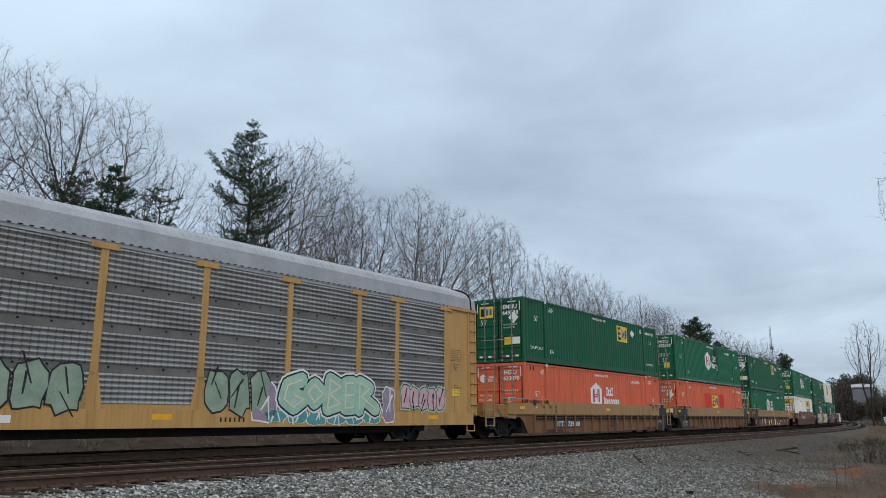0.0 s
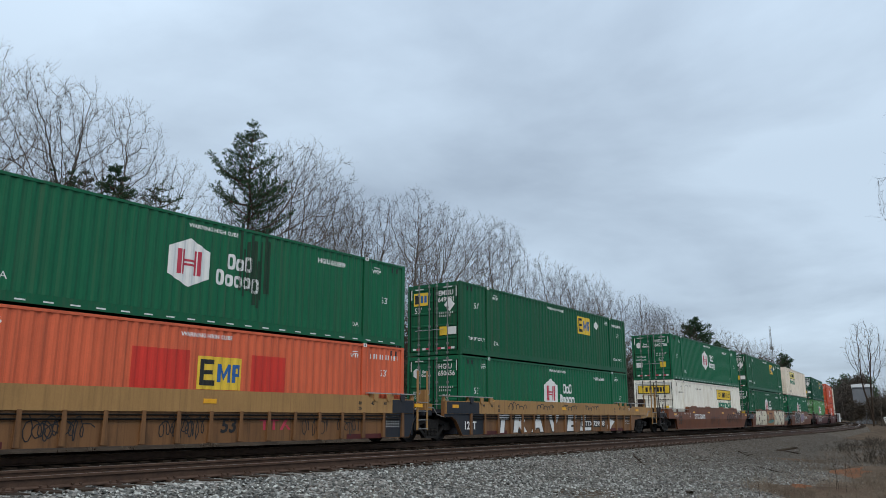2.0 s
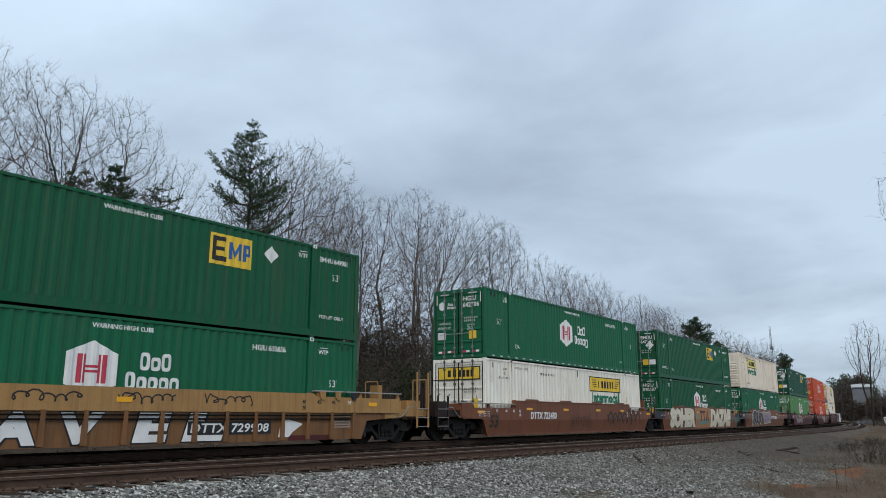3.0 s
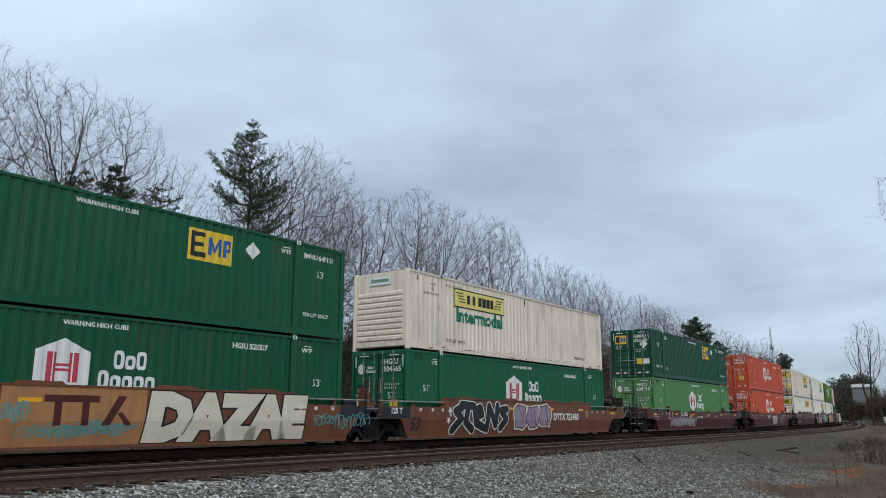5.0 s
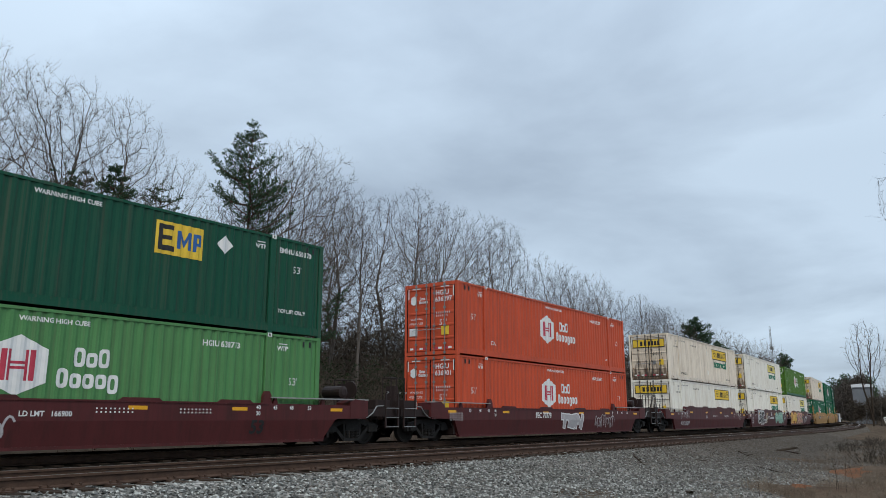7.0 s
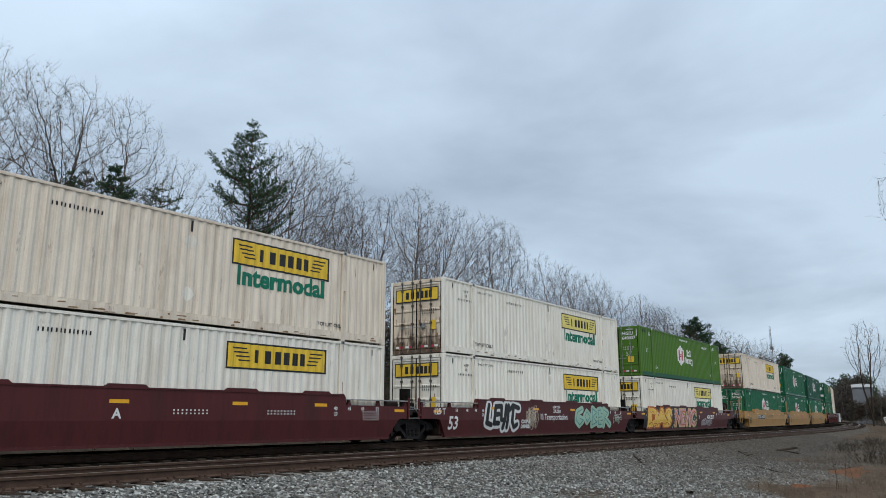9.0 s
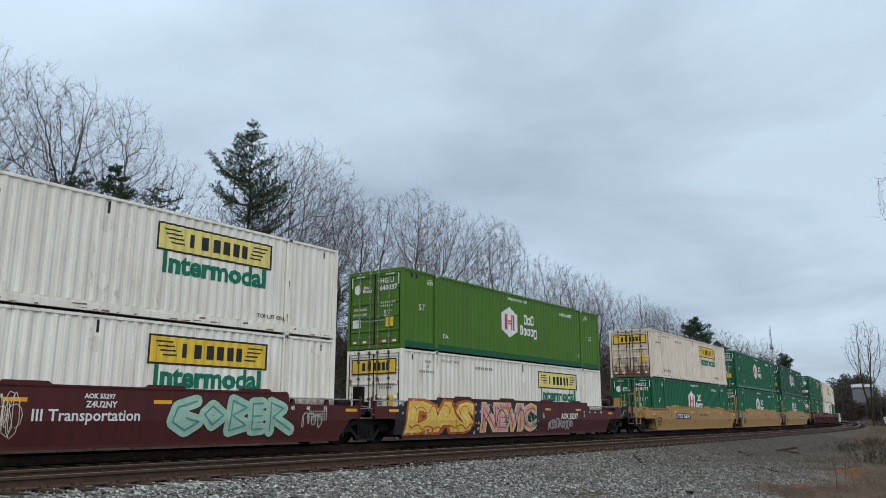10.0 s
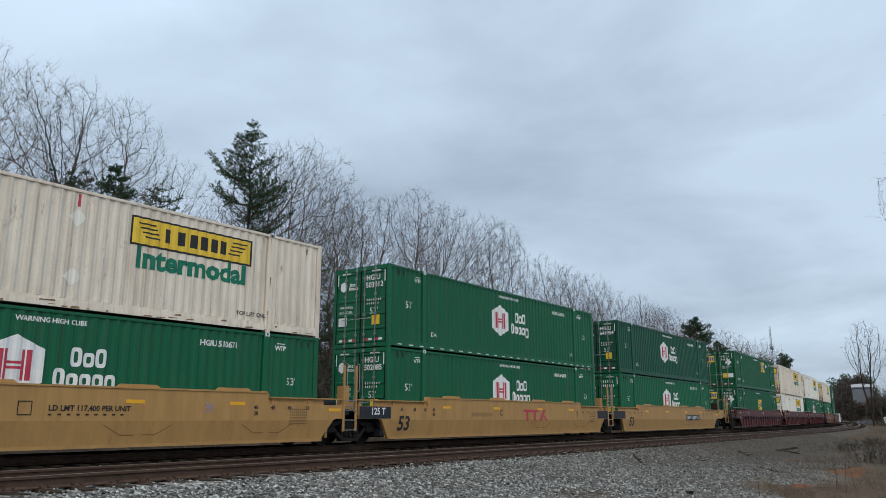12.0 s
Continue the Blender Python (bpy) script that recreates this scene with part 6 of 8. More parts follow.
def blades(name, places, directions, lengths, widths, per, rnd, material, flat=0.55):
    """Tufts of thin blades: per blades at each place, splayed about its direction."""
    n = len(places)
    c = np.repeat(places, per, 0)
    d = np.repeat(directions, per, 0) + rnd.randn(n * per, 3) * flat
    d /= np.linalg.norm(d, axis=1)[:, None]
    side = np.cross(d, rnd.randn(n * per, 3))
    side /= np.linalg.norm(side, axis=1)[:, None]
    ln = np.repeat(lengths, per)[:, None] * (0.6 + 0.7 * rnd.rand(n * per, 1))
    wd = np.repeat(widths, per)[:, None]
    v = np.stack([c - side * wd, c + d * ln, c + side * wd], 1)
    me = bpy.data.meshes.new(name)
    me.from_pydata(v.reshape(-1, 3).tolist(), [], np.arange(n * per * 3).reshape(-1, 3).tolist())
    me.materials.append(material)
    return me


def pine_tree(seed, tall, bare=0.35, reach=0.17, whorls=26, shoots=1.0, top_round=0.6, droop=0.0, needle=(0.13, 0.013), puff=0.0):
    """A pine: straight trunk, tiers of uneven limbs with flat fans of side shoots, needles along the shoots."""
    rnd, rn = random.Random(seed), np.random.RandomState(seed)
    seg, spots, ways = [], [], []
    p, r = Vector((0, 0, -0.4)), tall * 0.0105 + 0.03
    n = 16
    for k in range(n):
        q = Vector((rnd.gauss(0, 0.07), rnd.gauss(0, 0.07), tall * (k + 1) / n))
        seg.append((p, q, r * (1 - k / n * 0.94), r * (1 - (k + 1) / n * 0.94)))
        p = q

    def needles(a, d, ln, tight):
        m = max(2, int(ln / tight))
        for j in range(m):
            c = a + d * ln * (0.25 + 0.75 * (j + 1) / m)
            spots.append((c.x + rnd.gauss(0, puff), c.y + rnd.gauss(0, puff), c.z + rnd.gauss(0, puff)))
            ways.append(tuple(d))

    # a few dead stubs on the bare stem
    for _ in range(14):
        a, z = rnd.uniform(0, 6.28), tall * rnd.uniform(bare * 0.4, bare * 1.05)
        b = Vector((0, 0, z))
        seg.append((b, b + Vector((math.cos(a), math.sin(a), rnd.uniform(-0.1, 0.3))) * rnd.uniform(0.5, 1.6), 0.018, 0.005))
    for w in range(whorls):
        f = (w + rnd.random()) / whorls
        z = tall * (bare + (0.985 - bare) * f)
        for _ in range(rnd.choice((3, 4, 4, 5))):
            a = rnd.uniform(0, 6.28)
            full = min(1.0, (1 - f) / top_round + 0.07) * (0.55 + 0.45 * min(1, f * 4))
            ln = tall * reach * full * rnd.choice((0.5, 0.8, 0.95, 1.0, 1.1, 1.3))
            d = Vector((math.cos(a), math.sin(a), rnd.uniform(-0.15, 0.22) + f * 0.38 - droop)).normalized()
            b, m = Vector((0, 0, z)), max(3, int(ln / 0.21))
            thick = 0.012 + 0.012 * ln
            for k in range(m):
                d = (d + Vector((rnd.gauss(0, 0.10), rnd.gauss(0, 0.10), 0.05))).normalized()
                e = b + d * ln / m
                seg.append((b, e, thick * (1 - k / m) + 0.006, thick * (1 - (k + 1) / m) + 0.005))
                b = e
                u = (k + 1) / m
                if u < 0.22:
                    continue
                flat = d.cross(Vector((0, 0, 1))).normalized()
                for side in (-1, 1):
                    if rnd.random() > 0.85 * shoots:
                        continue
                    t = (d * 0.75 + flat * side * rnd.uniform(0.5, 1.0) + Vector((0, 0, rnd.gauss(0.16, 0.22)))).normalized()
                    long = min(0.30 * ln, 0.9) * (1.15 - 0.8 * u) * rnd.uniform(0.5, 1.3) + 0.10
                    seg.append((b, b + t * long, 0.008, 0.004))
                    needles(b, t, long, 0.085)
            needles(b - d * 0.1, d, 0.30, 0.07)
    needles(Vector((0, 0, tall * 0.97)), Vector((0, 0, 1)), tall * 0.035, 0.06)
    spots, ways = np.array(spots), np.array(ways)
    crown = blades("crown", spots, ways, np.full(len(spots), needle[0]), np.full(len(spots), needle[1]), 8, rn, NEEDLE, 0.65)
    return tube_mesh("trunk", seg, 4, PINE_BARK), crown


def plant(meshes, x, y, k, turn, label, group, name="bare_tree", category="tree"):
    m = Matrix.Translation((x, y, ground_z(x, y) - 0.05)) @ Matrix.Rotation(turn, 4, "Z") @ Matrix.Scale(k, 4)
    root = empty(name, label, category, group, m)
    part("trunk", meshes[0], BARK, root)
    part("crown", meshes[1], TWIG, root)
    return root


BARE = [bare_tree(11, 17.0, wide=0.225, low=0.22, fork=0.48, count=2900), bare_tree(12, 17.0, wide=0.195, low=0.28, fork=0.55, count=2500), bare_tree(13, 17.0, wide=0.24, low=0.24, fork=0.32, count=3000, stems=2),
        bare_tree(14, 17.0, wide=0.20, low=0.30, fork=0.60, count=2400), bare_tree(15, 17.0, wide=0.215, low=0.24, fork=0.44, count=2600)]
THIN = [bare_tree(16, 17.0, wide=0.15, low=0.42, fork=0.62, count=650), bare_tree(17, 17.0, wide=0.18, low=0.36, fork=0.58, count=850), bare_tree(18, 17.0, wide=0.14, low=0.48, fork=0.66, count=600)]
PINES = [pine_tree(21, 18.0, bare=0.46, reach=0.140, whorls=27, top_round=0.46, needle=(0.13, 0.018), puff=0.05), pine_tree(22, 14.0, bare=0.10, reach=0.165, whorls=46, shoots=1.15, top_round=0.46, droop=0.12, needle=(0.17, 0.024), puff=0.05),
         pine_tree(23, 13.5, bare=0.30, reach=0.19, whorls=15, shoots=1.0, top_round=0.45, needle=(0.14, 0.018), puff=0.05), pine_tree(24, 14.0, bare=0.56, reach=0.135, whorls=20, shoots=1.2, top_round=0.36, droop=-0.05, needle=(0.20, 0.034), puff=0.12)]
LEAFLESS = "tall leafless grey-brown tree in the wood beside the line"
# the trees that make the skyline: x, y, top
SKYLINE = [(12.9, 35.2, 17.0), (16.2, 38.8, 18.6), (18.4, 37.8, 17.9), (27.8, 43.1, 17.4), (33.0, 37.2, 18.6), (40.2, 41.5, 18.6), (37.9, 36.3, 16.2), (45.5, 37.6, 18.7), (53.5, 40.0, 19.2),
           (58.3, 38.3, 18.6), (67.4, 38.8, 17.1), (86.3, 42.6, 18.4), (102.8, 43.8, 18.1), (107.0, 41.4, 16.4), (106.0, 31.5, 11.9), (111.0, 30.2, 11.6), (117.0, 30.2, 11.4), (19.3, 35.0, 16.6), (31.0, 37.6, 18.0), (48.5, 38.0, 18.2), (76.0, 40.5, 17.6)]
rnd = random.Random(8)
for i, (x, y, top) in enumerate(SKYLINE):
    plant(BARE[i * 3 % 5], x, y, (top - ground_z(x, y)) / 17.0, rnd.uniform(0, 6.28), LEAFLESS, "leafless trees behind the railway")
for i, (x, y, top, kind, label) in enumerate([
        (27.9, 35.9, 18.4, 0, "tall dark green pine with open uneven crown"), (18.4, 33.8, 12.7, 1, "dense dark green evergreen among bare trees"), (22.9, 37.0, 13.6, 2, "small dark pine with sparse boughs"),
        (20.5, 40.9, 14.4, 0, "tall dark green pine with open uneven crown"), (17.3, 36.5, 13.0, 2, "small dark pine with sparse boughs"), (31.0, 40.5, 12.5, 2, "small dark pine with sparse boughs"),
        (36.0, 38.5, 11.8, 2, "small dark pine with sparse boughs"), (106.7, 37.3, 14.6, 3, "dense dark green evergreen among bare trees"), (122.0, 30.1, 10.2, 3, "dense dark green evergreen among bare trees"), (112.0, 36.2, 11.6, 3, "dense dark green evergreen among bare trees")]):
    plant(PINES[kind], x, y, (top - ground_z(x, y)) / (18.0, 14.0, 13.5, 14.0)[kind], i * 1.9, label, "pines behind the railway", "pine_tree")
# the wood behind: more of the same, deeper in, a little lower against the sky
RIM = sorted([(radians(9.0), 0.030), (radians(13.2), 0.058)] + [(math.atan2(y, x), (top - EYE[2]) / math.hypot(x, y)) for x, y, top in SKYLINE])


def crown_top(x, y):
    return EYE[2] + math.hypot(x, y) * float(np.interp(math.atan2(y, x), [a for a, e in RIM], [e for a, e in RIM]))


done = 0
while done < 16:
    s, o = rnd.uniform(-2, 128), -rnd.uniform(14, 44)
    if s < 30 and rnd.random() < 0.9:
        continue
    p = along(s, o)
    k = (crown_top(p.x, p.y) - ground_z(p.x, p.y)) / 17.0
    if rnd.random() < 0.88:
        plant(BARE[rnd.randrange(5)] if rnd.random() < 0.3 else THIN[rnd.randrange(3)], p.x, p.y, min(1.25, k * rnd.uniform(0.76, 0.97)), rnd.uniform(0, 6.28), LEAFLESS, "leafless trees behind the railway")
    else:
        plant(PINES[rnd.choice((0, 2))], p.x, p.y, k * rnd.uniform(0.45, 0.7), rnd.uniform(0, 6.28), "small dark pine with sparse boughs", "pines behind the railway", "pine_tree")
    done += 1
for i, (s, o) in enumerate(((46, -21), (61, -20), (79, -20))):
    p = along(s, o)
    plant(BARE[(i * 2 + 1) % 5], p.x, p.y, (crown_top(p.x, p.y) - ground_z(p.x, p.y)) / 17.0 * (1.03 if i % 2 else 0.97), i * 1.3, LEAFLESS, "leafless trees behind the railway")
plant(BARE[3], 31.9, 34.5, (17.7 - ground_z(31.9, 34.5)) / 17.0, 2.2, LEAFLESS, "leafless trees behind the railway")
# on the inside of the curve
for i in range(22):
    s, o = 88 + i * 5.2 + rnd.uniform(-2, 2), -rnd.uniform(9.5, 24)
    p = along(s, o)
    plant(BARE[rnd.randrange(5)] if i % 2 else THIN[rnd.randrange(3)], p.x, p.y, min(rnd.uniform(0.80, 1.0), (crown_top(p.x, p.y) - ground_z(p.x, p.y)) / 17.0 * rnd.uniform(0.90, 1.0)), rnd.uniform(0, 6.28), LEAFLESS, "leafless trees behind the railway")
# beyond the curve: one tall bare tree by the line, a lower wood, and the tip of a tree at the viewer's side
LONE = bare_tree(31, 17.6, wide=0.19, low=0.36, fork=0.34, count=1100, stems=2, girth=1.8)
LONE[0].materials[0] = DEAD_WOOD
plant(LONE, 148.3, 23.1, 1.0, 0.6, "lone tall leafless tree beside the curve", "")
NEAR = bare_tree(32, 17.0, wide=0.26, low=0.30, fork=0.5, count=900)
plant(NEAR, 26.0, 0.0, 0.73, 1.0, "leafless tree on the viewer's side of the line", "")
for i in range(16):
    a, r = radians(rnd.uniform(5.5, 11.4)), rnd.uniform(262, 280)
    plant(THIN[rnd.randrange(3)], r * math.cos(a), r * math.sin(a), rnd.uniform(0.42, 0.68), rnd.uniform(0, 6.28), "far dark tree on the rise beyond the curve", "far trees beyond the curve", "far_tree")
for i in range(9):
    a, r = radians(5.6 + i * 0.34 + rnd.uniform(-0.1, 0.1)), rnd.uniform(150, 185)
    plant(THIN[rnd.randrange(3)], r * math.cos(a), r * math.sin(a), rnd.uniform(0.45, 0.66), rnd.uniform(0, 6.28), LEAFLESS, "leafless trees beside the curve")


def undergrowth(name, label, count, s_range, o_range, tall, seed, material, leaf=None, leaf_material=None):
    """Tangled thin stems, many small shrubs as one."""
    rd = random.Random(seed)
    seg, spots = [], []
    for _ in range(count):
        s, o = rd.uniform(*s_range), rd.uniform(*o_range)
        p = along(s, o)
        p.z = ground_z(p.x, p.y) - 0.05
        h = tall * rd.uniform(0.4, 1.15)
        for _ in range(5):
            d = Vector((rd.gauss(0, 0.35), rd.gauss(0, 0.35), 1)).normalized()
            a, n = p.copy(), 4
            for k in range(n):
                d = (d + Vector((rd.gauss(0, 0.22), rd.gauss(0, 0.22), rd.gauss(0, 0.15)))).normalized()
                b = a + d * h / n
                seg.append((a, b, 0.016 * (1 - k / n) + 0.006, 0.016 * (1 - (k + 1) / n) + 0.005))
                if k:
                    for _ in range(2):
                        t = (d + Vector((rd.gauss(0, 0.9), rd.gauss(0, 0.9), rd.gauss(0, 0.6)))).normalized()
                        c = b + t * h * rd.uniform(0.12, 0.3)
                        seg.append((b, c, 0.008, 0.004))
                        spots.append(tuple(c))
                a = b
    me = bpy.data.meshes.new(name)
    me.from_pydata(*[(v, [], f) for v, f in (slivers(seg, seed),)][0])
    me.materials.append(material)
    ob = new(name, me)
    tagged(ob, label, "undergrowth", kind="stuff")
    if leaf:
        rn = np.random.RandomState(seed)
        sp = np.array(spots)
        sp = np.repeat(sp, 2, 0) + rn.randn(len(sp) * 2, 3) * 0.18
        me = blades(name + "_leaves", sp, rn.randn(len(sp), 3), np.full(len(sp), leaf), np.full(len(sp), leaf * 0.28), 4, rn, leaf_material, 0.9)
        tagged(new(name + "_leaves", me), label, "undergrowth", kind="stuff")


undergrowth("undergrowth", "tangled brown winter brush under the trees", 1500, (-16, 125), (-22, -9.0), 2.6, 41, BRUSH)
undergrowth("deep_undergrowth", "dense brown brush deep in the wood", 420, (8, 130), (-46, -20), 3.4, 42, BRUSH)
undergrowth("evergreen_brush", "dark evergreen shrubs at the foot of the wood", 170, (-14, 60), (-18, -10), 2.6, 43, BRUSH, 0.16, IVY)
undergrowth("lineside_brush", "low bare brush beside the curve", 300, (110, 230), (13, 40), 2.4, 44, BRUSH)


def far_woods(name, a0, a1, r0, r1, tall, crowns, seed, material, dense=260, blade=(1.0, 0.10)):
    """A distant belt of wood: many ragged crowns of fine blades as one."""
    rn = np.random.RandomState(seed)
    spots = []
    for _ in range(crowns):
        a, r = radians(rn.uniform(a0, a1)), rn.uniform(r0, r1)
        h = tall * rn.uniform(0.7, 1.1)
        c = np.array([r * math.cos(a), r * math.sin(a), h * 0.5])
        o, s = off_line(c[:1], c[1:2])
        if -9 < o[0] < 12 and s[0] > -40:
            continue
        n = dense
        q = rn.randn(n, 3)
        q /= np.linalg.norm(q, axis=1)[:, None]
        q *= rn.rand(n, 1) ** 0.4 * np.array([[h * 0.22, h * 0.22, h * 0.52]])
        spots.append(c + q)
    sp = np.concatenate(spots)
    me = blades(name, sp, np.tile([[0, 0, 0.6]], (len(sp), 1)) + 0 * sp, np.full(len(sp), blade[0]), np.full(len(sp), blade[1]), 3, rn, material, 0.7)
    tagged(new(name, me), "far belt of dark winter woods beyond the curve", "woods", kind="stuff")


far_woods("far_woods", 5.0, 24, 330, 420, 14.5, 130, 61, TWIG)
far_woods("hill_woods", 8.9, 11.25, 290, 330, 14.6, 42, 67, TWIG, 420, (1.1, 0.12))
far_woods("far_evergreen_woods", 8.9, 11.0, 295, 330, 15.6, 16, 62, NEEDLE, 420, (0.9, 0.14))
far_woods("lineside_woods", 4.5, 7.9, 190, 250, 9.0, 24, 63, BRUSH)
far_woods("low_lineside_woods", 7.4, 11.0, 215, 255, 6.0, 56, 65, BRUSH, 260, (0.8, 0.07))
far_woods("deep_woods", 36, 68, 58, 95, 10.0, 95, 66, BRUSH, 420, (0.9, 0.032))
far_woods("rise_woods", 13.6, 24.5, 140, 205, 12.5, 70, 68, TWIG, 420, (1.1, 0.06))
far_woods("inner_woods", 14.5, 42, 92, 190, 10.5, 170, 64, TWIG, 300, (1.1, 0.04))


def dry_grass():
    """Dead grass and weeds on the camera's side of the shoulder."""
    rn = np.random.RandomState(7)
    n = 56000
    s = 10 + 130 * rn.rand(n) ** 2.4
    edge = np.interp(s, [10, 22, 40, 120], [13.6, 12.8, 11.2, 10.0])
    o = edge + rn.rand(n) ** 1.6 * 9 + rn.randn(n) * 0.35
    t = np.interp(s, LINE_S, LINE_T)
    x, y = np.interp(s, LINE_S, LINE_X) + o * np.sin(t), np.interp(s, LINE_S, LINE_V) - o * np.cos(t)
    keep = (np.hypot(x, y) > 4) & (rn.rand(n) < 0.75) & (ripple(x, y, 1.9, 1.0) > -0.55)
    x, y = x[keep], y[keep]
    z = height(x, y) - 0.02
    c = np.stack([x, y, z], 1)
    d = np.tile(np.array([[0.0, 0, 1.0]]), (len(c), 1))
    tall = 0.06 + 0.30 * rn.rand(len(c)) ** 2.2
    me = blades("dry_grass", c, d, tall, np.full(len(c), 0.004), 5, rn, STRAW, 0.75)
    tagged(new("dry_grass", me), "dead straw-coloured grass and weeds beside the ballast", "grass", kind="stuff")


dry_grass()


# ---- litter on the shoulder: dead branches, a broken board, upright stalks ----
def fallen_branch(x, y, length, turn, thick, seed, label="dark dead branch lying on the ballast"):
    rd = random.Random(seed)
    d = Vector((math.cos(turn), math.sin(turn), 0))
    p = Vector((x, y, 0)) - d * length / 2
    seg, way = [], d.copy()
    for k in range(5):
        way = (way + Vector((rd.gauss(0, 0.12), rd.gauss(0, 0.12), 0))).normalized()
        q = p + way * length / 5
        zp, zq = ground_top(p.x, p.y) + thick * 0.8, ground_top(q.x, q.y) + thick * 0.8
        seg.append((Vector((p.x, p.y, zp)), Vector((q.x, q.y, zq)), thick * (1 - 0.13 * k), thick * (0.87 - 0.13 * k)))
        if k in (1, 3):
            t = (way + Vector((-way.y, way.x, 0)) * rd.choice((-0.8, 0.8)) + Vector((0, 0, 0.25))).normalized()
            seg.append((Vector((q.x, q.y, zq)), Vector((q.x, q.y, zq)) + t * length * 0.18, thick * 0.4, thick * 0.15))
        p = q
    ob = new("fallen_branch", tube_mesh("fallen_branch", seg, 6, DEAD_WOOD))
    return tagged(ob, label, "branch", "dead branches on the ballast")


def ground_top(x, y):
    """Height of the ground or of the ballast shoulder, whichever lies higher."""
    o, s = off_line(np.array([x]), np.array([y]))
    bed = float(np.interp(o[0], [7.5, 8.0, 8.7, 9.4, 10.2, 11.2, 12.3, 13.3, 14.1, 14.9], [-0.23, -0.33, -0.52, -0.64, -0.70, -0.74, -0.77, -0.80, -0.85, -1.02]))
    return max(bed, ground_z(x, y))


def stalks(name, label, places, tall, seed):
    """Thin dead stems standing upright, a few short side shoots on each."""
    rd = random.Random(seed)
    for x, y in places:
        seg, p = [], Vector((x, y, ground_top(x, y) - 0.05))
        d, h = Vector((rd.gauss(0, 0.05), rd.gauss(0, 0.05), 1)).normalized(), tall * rd.uniform(0.75, 1.1)
        for k in range(5):
            q = p + d * h / 5
            seg.append((p, q, 0.006 * (1 - k * 0.14), 0.006 * (0.86 - k * 0.14)))
            if k > 1:
                t = (d + Vector((rd.gauss(0, 0.5), rd.gauss(0, 0.5), 0))).normalized()
                seg.append((q, q + t * h * 0.12, 0.004, 0.002))
            d, p = (d + Vector((rd.gauss(0, 0.05), rd.gauss(0, 0.05), 0))).normalized(), q
        tagged(new(name, tube_mesh(name, seg, 5, DEAD_WOOD)), label, "stalk", "dead stalks beside the ballast")


for x, y, length, turn, thick in ((23.3, 10.2, 1.7, -2.5, 0.030), (32.8, 9.9, 1.5, -2.6, 0.030), (26.0, 6.9, 2.3, 0.31, 0.028), (37.5, 9.1, 1.8, 0.40, 0.045), (27.5, 9.6, 1.0, -0.4, 0.02), (16.9, 6.3, 0.35, 0.6, 0.05),
                                 (30.6, 8.6, 1.1, 0.2, 0.02), (33.0, 7.0, 1.6, 0.1, 0.022), (44.0, 8.2, 2.2, 0.5, 0.03), (28.5, 5.6, 1.8, -0.2, 0.018)):
    fallen_branch(x, y, length, turn, thick, int(x * 10))
board = Geo().box(-0.75, 0.75, -0.13, 0.13, 0.0, 0.06, 0.008)
plank = new("broken_board", board.mesh("broken_board"), )
plank.data.materials.append(DEAD_WOOD)
plank.matrix_basis = Matrix.Translation((37.9, 9.7, ground_top(37.9, 9.7) + 0.04)) @ Matrix.Rotation(-0.6, 4, "Z") @ Matrix.Rotation(-0.12, 4, "Y")
tagged(plank, "dark weathered broken board lying on ballast", "board")
stalks("dead_stalk", "thin upright dead stalk at the ballast edge", [(17.8, 5.1)], 0.72, 3)
stalks("dead_stalk", "thin upright dead stalk in dry grass", [(19.6, 3.9), (19.9, 3.8), (20.6, 4.15), (22.4, 4.1)], 0.80, 4)
undergrowth("brush_pile", "heap of dark dead brush beside the curve", 70, (40, 55), (10.6, 13.0), 0.55, 46, BRUSH)
undergrowth("far_bank_sticks", "pale dead sticks lying on the bank behind the rails", 150, (0, 60), (-8.5, -4.8), 0.55, 47, STRAW)
undergrowth("low_thicket", "low reddish-brown thicket on the bank", 90, (32, 46), (13.2, 16.5), 0.75, 45, BRUSH)


# ---- covered car carrier at the head of what is seen ----
def galvanised_panel():
    """Screen panels with rows of small punched holes."""
    mat = surface("punched_galvanised_screen", (0.185, 0.178, 0.168), (0.43, 0.42, 0.405), 0.5, 0.15, 0.8, 22, 0.1, 0.01, (0.085, 0.065, 0.05), 0.65, (0.5, 1, 2.0), 0.9)
    t = mat.node_tree
    b = t.nodes["Principled BSDF"]
    base = b.inputs["Base Color"].links[0].from_socket
    co = node(t, "ShaderNodeTexCoord")
    xyz = node(t, "ShaderNodeSeparateXYZ")
    t.links.new(co.outputs["Object"], xyz.inputs[0])

    def stripes(axis, per_metre, width):
        k = node(t, "ShaderNodeMath")
        k.operation = "MULTIPLY"
        k.inputs[1].default_value = per_metre
        t.links.new(xyz.outputs[axis], k.inputs[0])
        f = node(t, "ShaderNodeMath")
        f.operation = "FRACT"
        t.links.new(k.outputs[0], f.inputs[0])
        g = node(t, "ShaderNodeMath")
        g.operation = "LESS_THAN"
        g.inputs[1].default_value = width
        t.links.new(f.outputs[0], g.inputs[0])
        return g.outputs[0]
    both = node(t, "ShaderNodeMath")
    both.operation = "MULTIPLY"
    t.links.new(stripes("X", 5.6, 0.17), both.inputs[0])
    t.links.new(stripes("Z", 24.0, 0.45), both.inputs[1])
    mix = node(t, "ShaderNodeMix")
    mix.data_type = "RGBA"
    mix.inputs[7].default_value = (0.02, 0.018, 0.016, 1)
    t.links.new(both.outputs[0], mix.inputs[0])
    t.links.new(base, mix.inputs[6])
    t.links.new(mix.outputs[2], b.inputs["Base Color"])
    return mat


